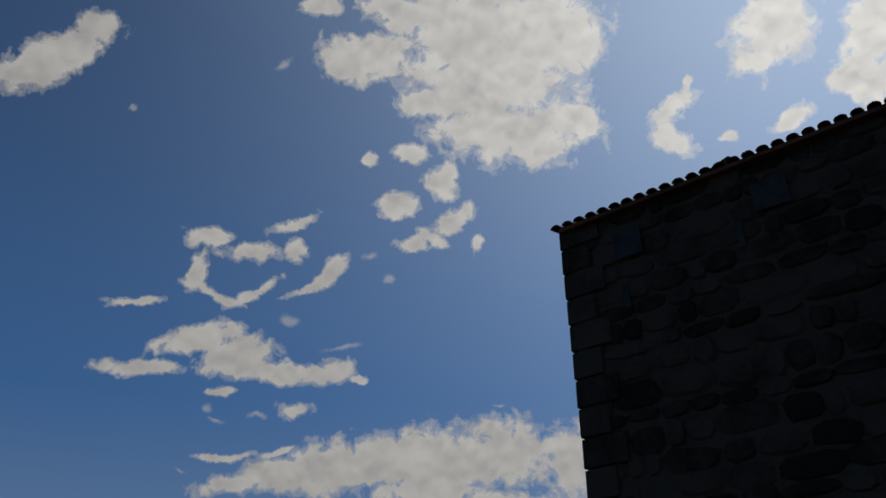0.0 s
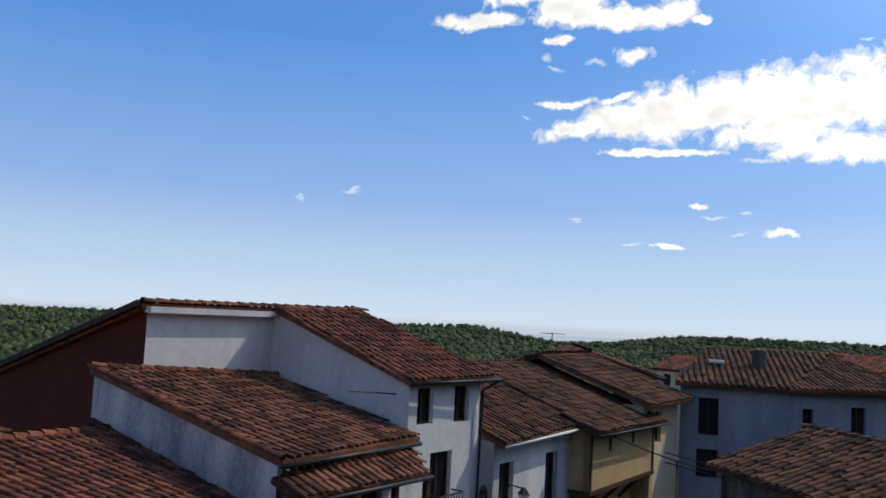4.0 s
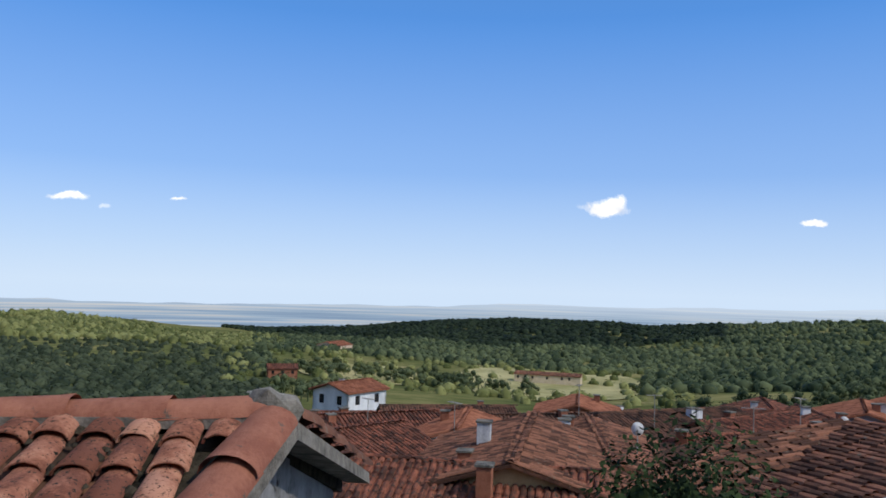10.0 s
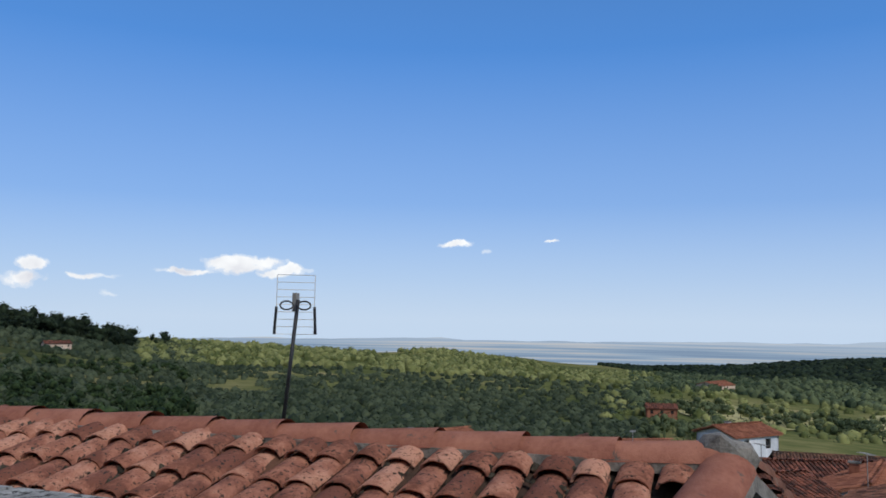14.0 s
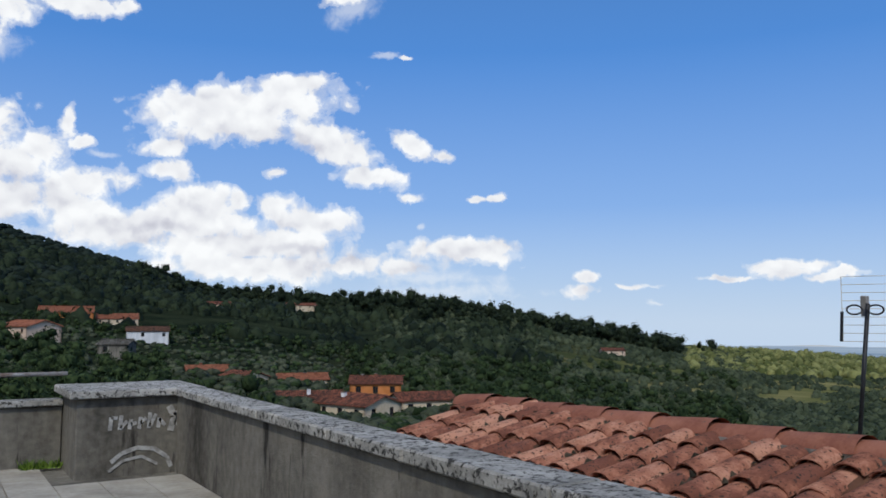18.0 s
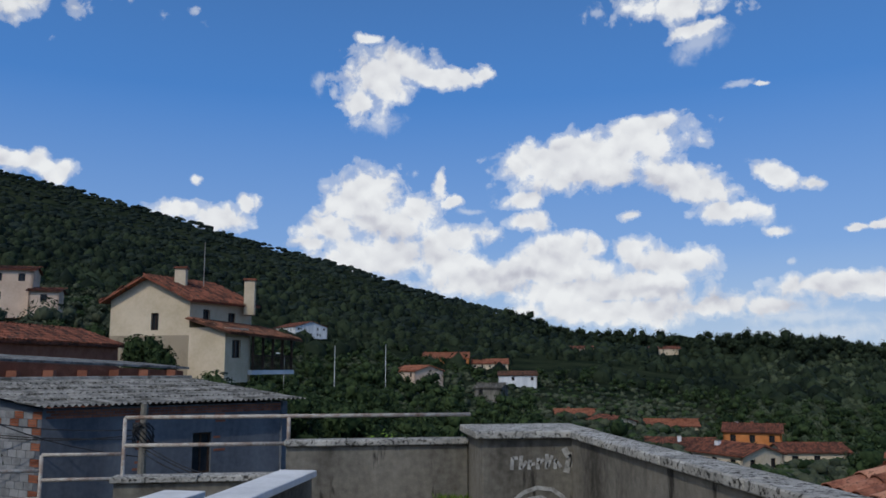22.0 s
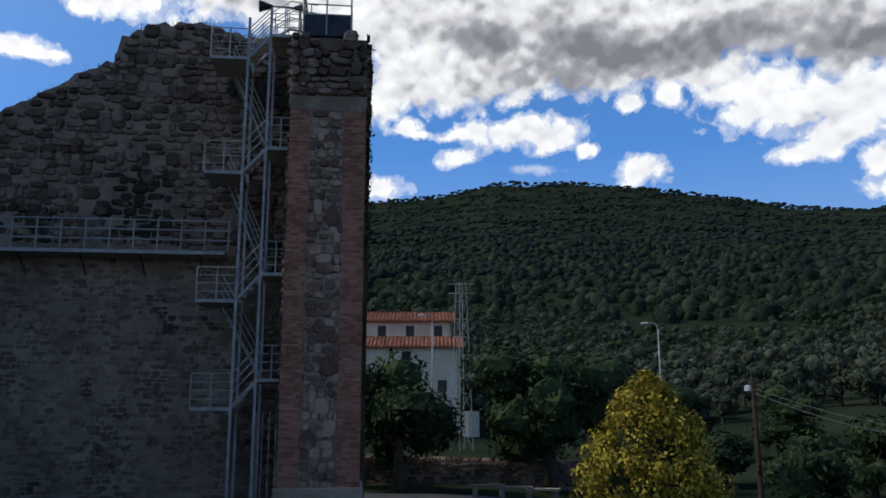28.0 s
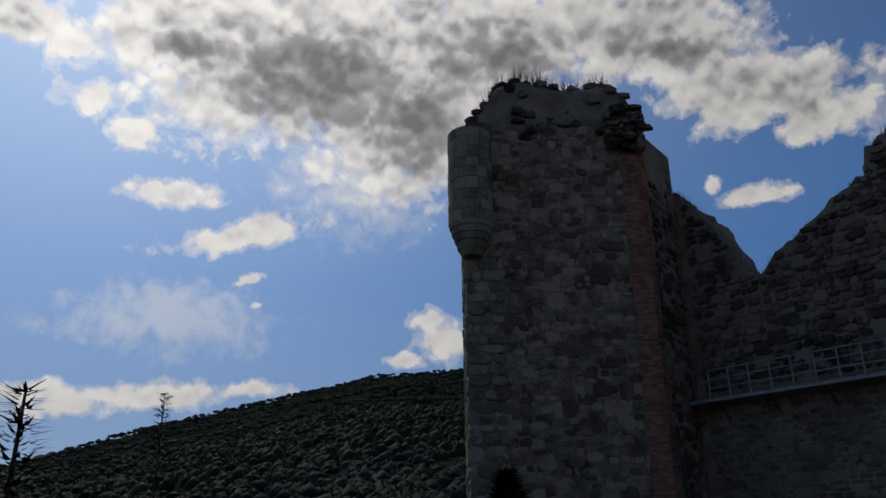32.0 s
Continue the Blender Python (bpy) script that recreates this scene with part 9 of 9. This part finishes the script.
# dark conifers by the tower and at the walk's end
def conifer(bearing, dist, top, radius, seed, label, bare=False):
    r = random.Random(seed)
    p = on_ground(bearing, dist)
    hh = EYE + dist * math.tan(radians(top)) - p.z
    ob = thing("conifer", label, "conifer", at=tuple(p))
    Shape().tube((0, 0, -0.3), (0, 0, hh), 0.14, 0.02, 7).part("trunk", BARK, ob)
    s = Shape()
    for k in range(700 if bare else 8000):
        t = r.random() ** (0.6 if bare else 0.9)
        a = r.uniform(0, math.tau)
        q = radius * (1 - t) * (r.uniform(0.2, 1.0)) + 0.05
        c = Vector((math.cos(a) * q, math.sin(a) * q, hh * (0.12 + 0.88 * t) - q * 0.15))
        l = Vector((math.cos(a), math.sin(a), r.uniform(-0.1, 0.5))) * r.uniform(0.15, 0.4)
        w = Vector((-math.sin(a), math.cos(a), 0)) * r.uniform(0.02, 0.05)
        s.add([c - w, c + w, c + l], [(0, 1, 2)])
    s.part("foliage", LEAF_DARK, ob)
    return ob


conifer(286.6, 19, 5.9, 2.5, 3, "dark pointed conifer beside the tower")
conifer(309.3, 30, 10.7, 1.9, 4, "thin-branched dark conifer top", True)
conifer(317.2, 14, 10.5, 2.2, 5, "sparse dark conifer branches", True)
for k, (b, d, e, rad) in enumerate(((292, 26, 2.6, 3), (297, 28, 2.2, 3.5), (302, 30, 2.8, 3.5), (307, 30, 3.0, 3.5), (312, 28, 3.5, 3), (317, 30, 3.5, 3.2), (321, 30, 3.0, 3))):
    tree(b, d, e, rad, LEAF_DARK, "dark tree below the castle hill", 60 + k, 2600, 0.16, 9)

# ---- the park below the castle ----
park = thing("park_ground", "worn asphalt court in the park", "court", kind="structure")
pv_, pf_ = [], []
nb, nr_ = 26, 10
for i in range(nb + 1):
    for j in range(nr_ + 1):
        p = on_ground(225 + i * 26 / nb, 20 + j * 18 / nr_)
        pv_.append((p.x, p.y, p.z + 0.05))
for i in range(nb):
    for j in range(nr_):
        pf_.append((i * (nr_ + 1) + j, i * (nr_ + 1) + j + 1, (i + 1) * (nr_ + 1) + j + 1, (i + 1) * (nr_ + 1) + j))
child("asphalt", mesh_from("asphalt", pv_, pf_, ASPHALT), park)


def stone_wall(b0, d0, b1, d1, h0, h1, label, seed):
    a, b = on_ground(b0, d0), on_ground(b1, d1)
    w = thing("stone_wall", label, "wall", "park stone walls", "structure")
    al = Vector((b.x - a.x, b.y - a.y, 0))
    L = al.length
    al.normalize()
    out = Vector((al.y, -al.x, 0))
    if out.dot(-a) < 0:
        out = -out
    za, zb_ = a.z, b.z
    Shape().hull([a - Vector((0, 0, 1)), b - Vector((0, 0, 1)), b - out * 0.45 - Vector((0, 0, 1)), a - out * 0.45 - Vector((0, 0, 1))], [up(a, h0), up(b, h1), up(b, h1) - out * 0.45, up(a, h0) - out * 0.45]).part("wall_core", RENDER_WALL, w)
    masonry(w, Vector((a.x, a.y, 0)), al, out, L, min(za, zb_) - 0.3, lambda x: za + h0 + (zb_ + h1 - za - h0) * x / L, STONE_DARK, (0.4, 0.24), seed, 60, proud=0.08)
    cop = Shape()
    r = random.Random(seed)
    x = 0
    while x < L:
        ww = r.uniform(0.3, 0.6)
        c = a + al * (x + ww / 2) + Vector((0, 0, h0 + (zb_ - za + h1 - h0) * x / L))
        v, f = stone_shape(ww, 0.4, 0.14, r)
        cop.add([c + al * p[0] + out * (p[2] - 0.2) + Vector((0, 0, p[1])) for p in v], f)
        x += ww
    cop.part("coping_stones", STONE, w, kind="stuff")


stone_wall(246, 46, 222, 44, 1.3, 1.3, "low dark rubble wall behind the park", 5)
stone_wall(219.5, 21, 206, 26, 1.0, 0.2, "rubble garden wall with rough coping", 6)
for k, b in enumerate((233.4, 231.6, 235.2)):
    bench = thing("stone_bench", "pale stone bench in the park", "bench", "park benches", at=tuple(on_ground(b, 39)), turn=b)
    Shape().box(-0.8, 0.8, -0.22, 0.22, 0.38, 0.5).part("seat", STONE_CUT, bench, bevel=0.02)
    for x in (-0.6, 0.6):
        Shape().box(x - 0.12, x + 0.12, -0.18, 0.18, -0.1, 0.38).part("leg", STONE_CUT, bench, bevel=0.015)
kerb = Shape()
kp = [on_ground(228 + i * 1.3, 33.5 - abs(i - 5) * 0.25) + Vector((0, 0, 0.09)) for i in range(11)]
for a, b in zip(kp, kp[1:]):
    kerb.tube(a, b, 0.11, sides=6)
tagged(new("kerb", kerb.mesh("kerb", STONE_CUT)), "pale curved stone kerb in the park", "kerb", kind="structure")

# ---- lamps, poles, pylon ----


def street_lamp(bearing, dist, top, foot, label="slender grey street lamp with a curved arm"):
    p = on_ground(bearing, dist)
    zt = EYE + dist * math.tan(radians(top))
    ob = thing("street_lamp", label, "street lamp", "street lamps", at=(p.x, p.y, 0), turn=bearing)
    Shape().tube((0, 0, p.z - 0.3), (0, 0, zt - 0.5), 0.09, 0.05, 8).part("pole", METAL_GALV, ob, smooth=True)
    Shape().path([(0, 0, zt - 0.5), (-0.1, 0, zt - 0.15), (-0.4, 0, zt), (-0.8, 0, zt - 0.02)], 0.04, 6).part("arm", METAL_GALV, ob)
    Shape().box(-1.2, -0.7, -0.1, 0.1, zt - 0.08, zt + 0.05).part("lamp_head", PLASTIC_WHITE, ob, bevel=0.03)


street_lamp(223.6, 62, 6.4, 0)
street_lamp(202.0, 58, 4.5, 0)
street_lamp(239.0, 66, 7.2, 0)
street_lamp(183.4, 120, 0.9, 0)
for b, d, e in ((180.0, 150, 1.4), (176.5, 160, 1.5)):
    p = on_ground(b, d)
    tagged(new("pole", Shape().tube(p - Vector((0, 0, 0.5)), (p.x, p.y, EYE + d * math.tan(radians(e))), 0.07, 0.05, 6).mesh("pole", PLASTIC_WHITE)), "pale roadside pole on the hillside", "pole", "hillside poles")
tp = thing("telegraph_pole", "dark timber pole with lamp and cables", "utility pole")
p = on_ground(217.9, 40)
zt = EYE + 40 * math.tan(radians(2.7))
Shape().tube((p.x, p.y, p.z - 0.3), (p.x, p.y, zt), 0.13, 0.09, 8).part("pole_shaft", WOOD_DARK, tp)
Shape().tube((p.x, p.y, zt - 0.4), (p.x + 0.5, p.y - 0.3, zt - 0.3), 0.03).part("bracket", METAL_DARK, tp)
Shape().box(p.x + 0.35, p.x + 0.65, p.y - 0.45, p.y - 0.2, zt - 0.62, zt - 0.35).part("lamp_head", PLASTIC_WHITE, tp, bevel=0.03)
for k, (b, d, e) in enumerate(((224, 46, 2.6), (205, 34, -1.0), (206, 33, -1.4))):
    q = place(b, d, e)
    pts = [Vector((p.x, p.y, zt - 0.3 - 0.2 * k)).lerp(q, i / 8) - Vector((0, 0, 0.4 * math.sin(math.pi * i / 8))) for i in range(9)]
    tagged(new("cable", Shape().path(pts, 0.02, 5).mesh("cable", METAL_DARK)), "dark cable from the timber pole", "cable", "pole cables")
py = thing("lattice_pylon", "thin grey lattice steel pylon", "pylon")
p = on_ground(237.0, 70)
zt = EYE + 70 * math.tan(radians(9.4))
L4 = [(-0.7, -0.7), (0.7, -0.7), (0.7, 0.7), (-0.7, 0.7)]
seg = 9
at_h = lambda i, k: Vector((p.x + L4[k][0] * (1 - 0.55 * i / seg), p.y + L4[k][1] * (1 - 0.55 * i / seg), p.z + (zt - p.z) * i / seg))
for k in range(4):
    Shape().tube(at_h(0, k) - Vector((0, 0, 0.5)), at_h(seg, k), 0.032, sides=4).part("leg", METAL_GALV, py)
    for i in range(seg):
        Shape().tube(at_h(i, k), at_h(i + 1, (k + 1) % 4), 0.016, sides=4).part("brace", METAL_GALV, py)
        Shape().tube(at_h(i + 1, k), at_h(i + 1, (k + 1) % 4), 0.016, sides=4).part("brace", METAL_GALV, py)
for z in (-0.1, -0.9):
    hd_ = heading(236.1 + 90)
    Shape().tube(Vector((p.x, p.y, zt + z)) - hd_ * 1.1, Vector((p.x, p.y, zt + z)) + hd_ * 1.1, 0.035, sides=5).part("cross_arm", METAL_GALV, py)
pw = thing("small_hut", "small pale rendered hut with tiled cap among trees", "hut")
p = on_ground(236.4, 80)
Shape().box(p.x - 0.6, p.x + 0.6, p.y - 0.6, p.y + 0.6, p.z - 1.5, EYE + 80 * math.tan(radians(0.6))).part("wall", PLASTER_CREAM, pw, bevel=0.03)

# ---- village roof clutter ----
rc_ = random.Random(44)
for b, d, e in ((64.3, 45, -7.0), (70.5, 58, -6.6), (75.5, 60, -6.2), (84, 50, -7.7), (90, 56, -7.6), (98, 62, -7.2), (55.5, 60, -5.9), (61.5, 60, -6.2), (16.8, 40, -0.9), (11.0, 46, -1.0)):
    c = place(b, d, e)
    an = thing("roof_aerial", "small rooftop television aerial", "aerial", "rooftop aerials", at=tuple(c), turn=rc_.uniform(0, 180))
    Shape().tube((0, 0, -2.2), (0, 0, 0), 0.025, sides=5).part("mast", METAL_GALV, an)
    bm_ = Shape().tube((-0.6, 0, -0.05), (0.6, 0, -0.05), 0.018, sides=4)
    for k in range(8):
        bm_.tube((-0.55 + k * 0.15, -0.22, -0.05), (-0.55 + k * 0.15, 0.22, -0.05), 0.01, sides=4)
    bm_.part("boom", METAL_GALV, an)
for b, d, e in ((71.6, 41, -8.9), (59.0, 66, -7.4)):
    c = place(b, d, e)
    ds = thing("satellite_dish", "pale round satellite dish on a roof", "satellite dish", "satellite dishes", at=tuple(c), turn=b + 180)
    dv, df = [(0, 0.12, 0)], []
    for j in (1, 2, 3):
        for i in range(16):
            a = i * math.tau / 16
            dv.append((math.cos(a) * 0.1 * j, 0.12 - 0.013 * j * j, math.sin(a) * 0.11 * j))
    df += [(0, 1 + i, 1 + (i + 1) % 16) for i in range(16)]
    for j in (0, 1):
        df += [(1 + j * 16 + i, 17 + j * 16 + i, 17 + j * 16 + (i + 1) % 16, 1 + j * 16 + (i + 1) % 16) for i in range(16)]
    child("dish", mesh_from("dish", dv, df, PLASTIC_WHITE, True), ds)
    Shape().tube((0, 0.1, 0), (0, 0.3, -1.5), 0.03).part("mast", METAL_GALV, ds)
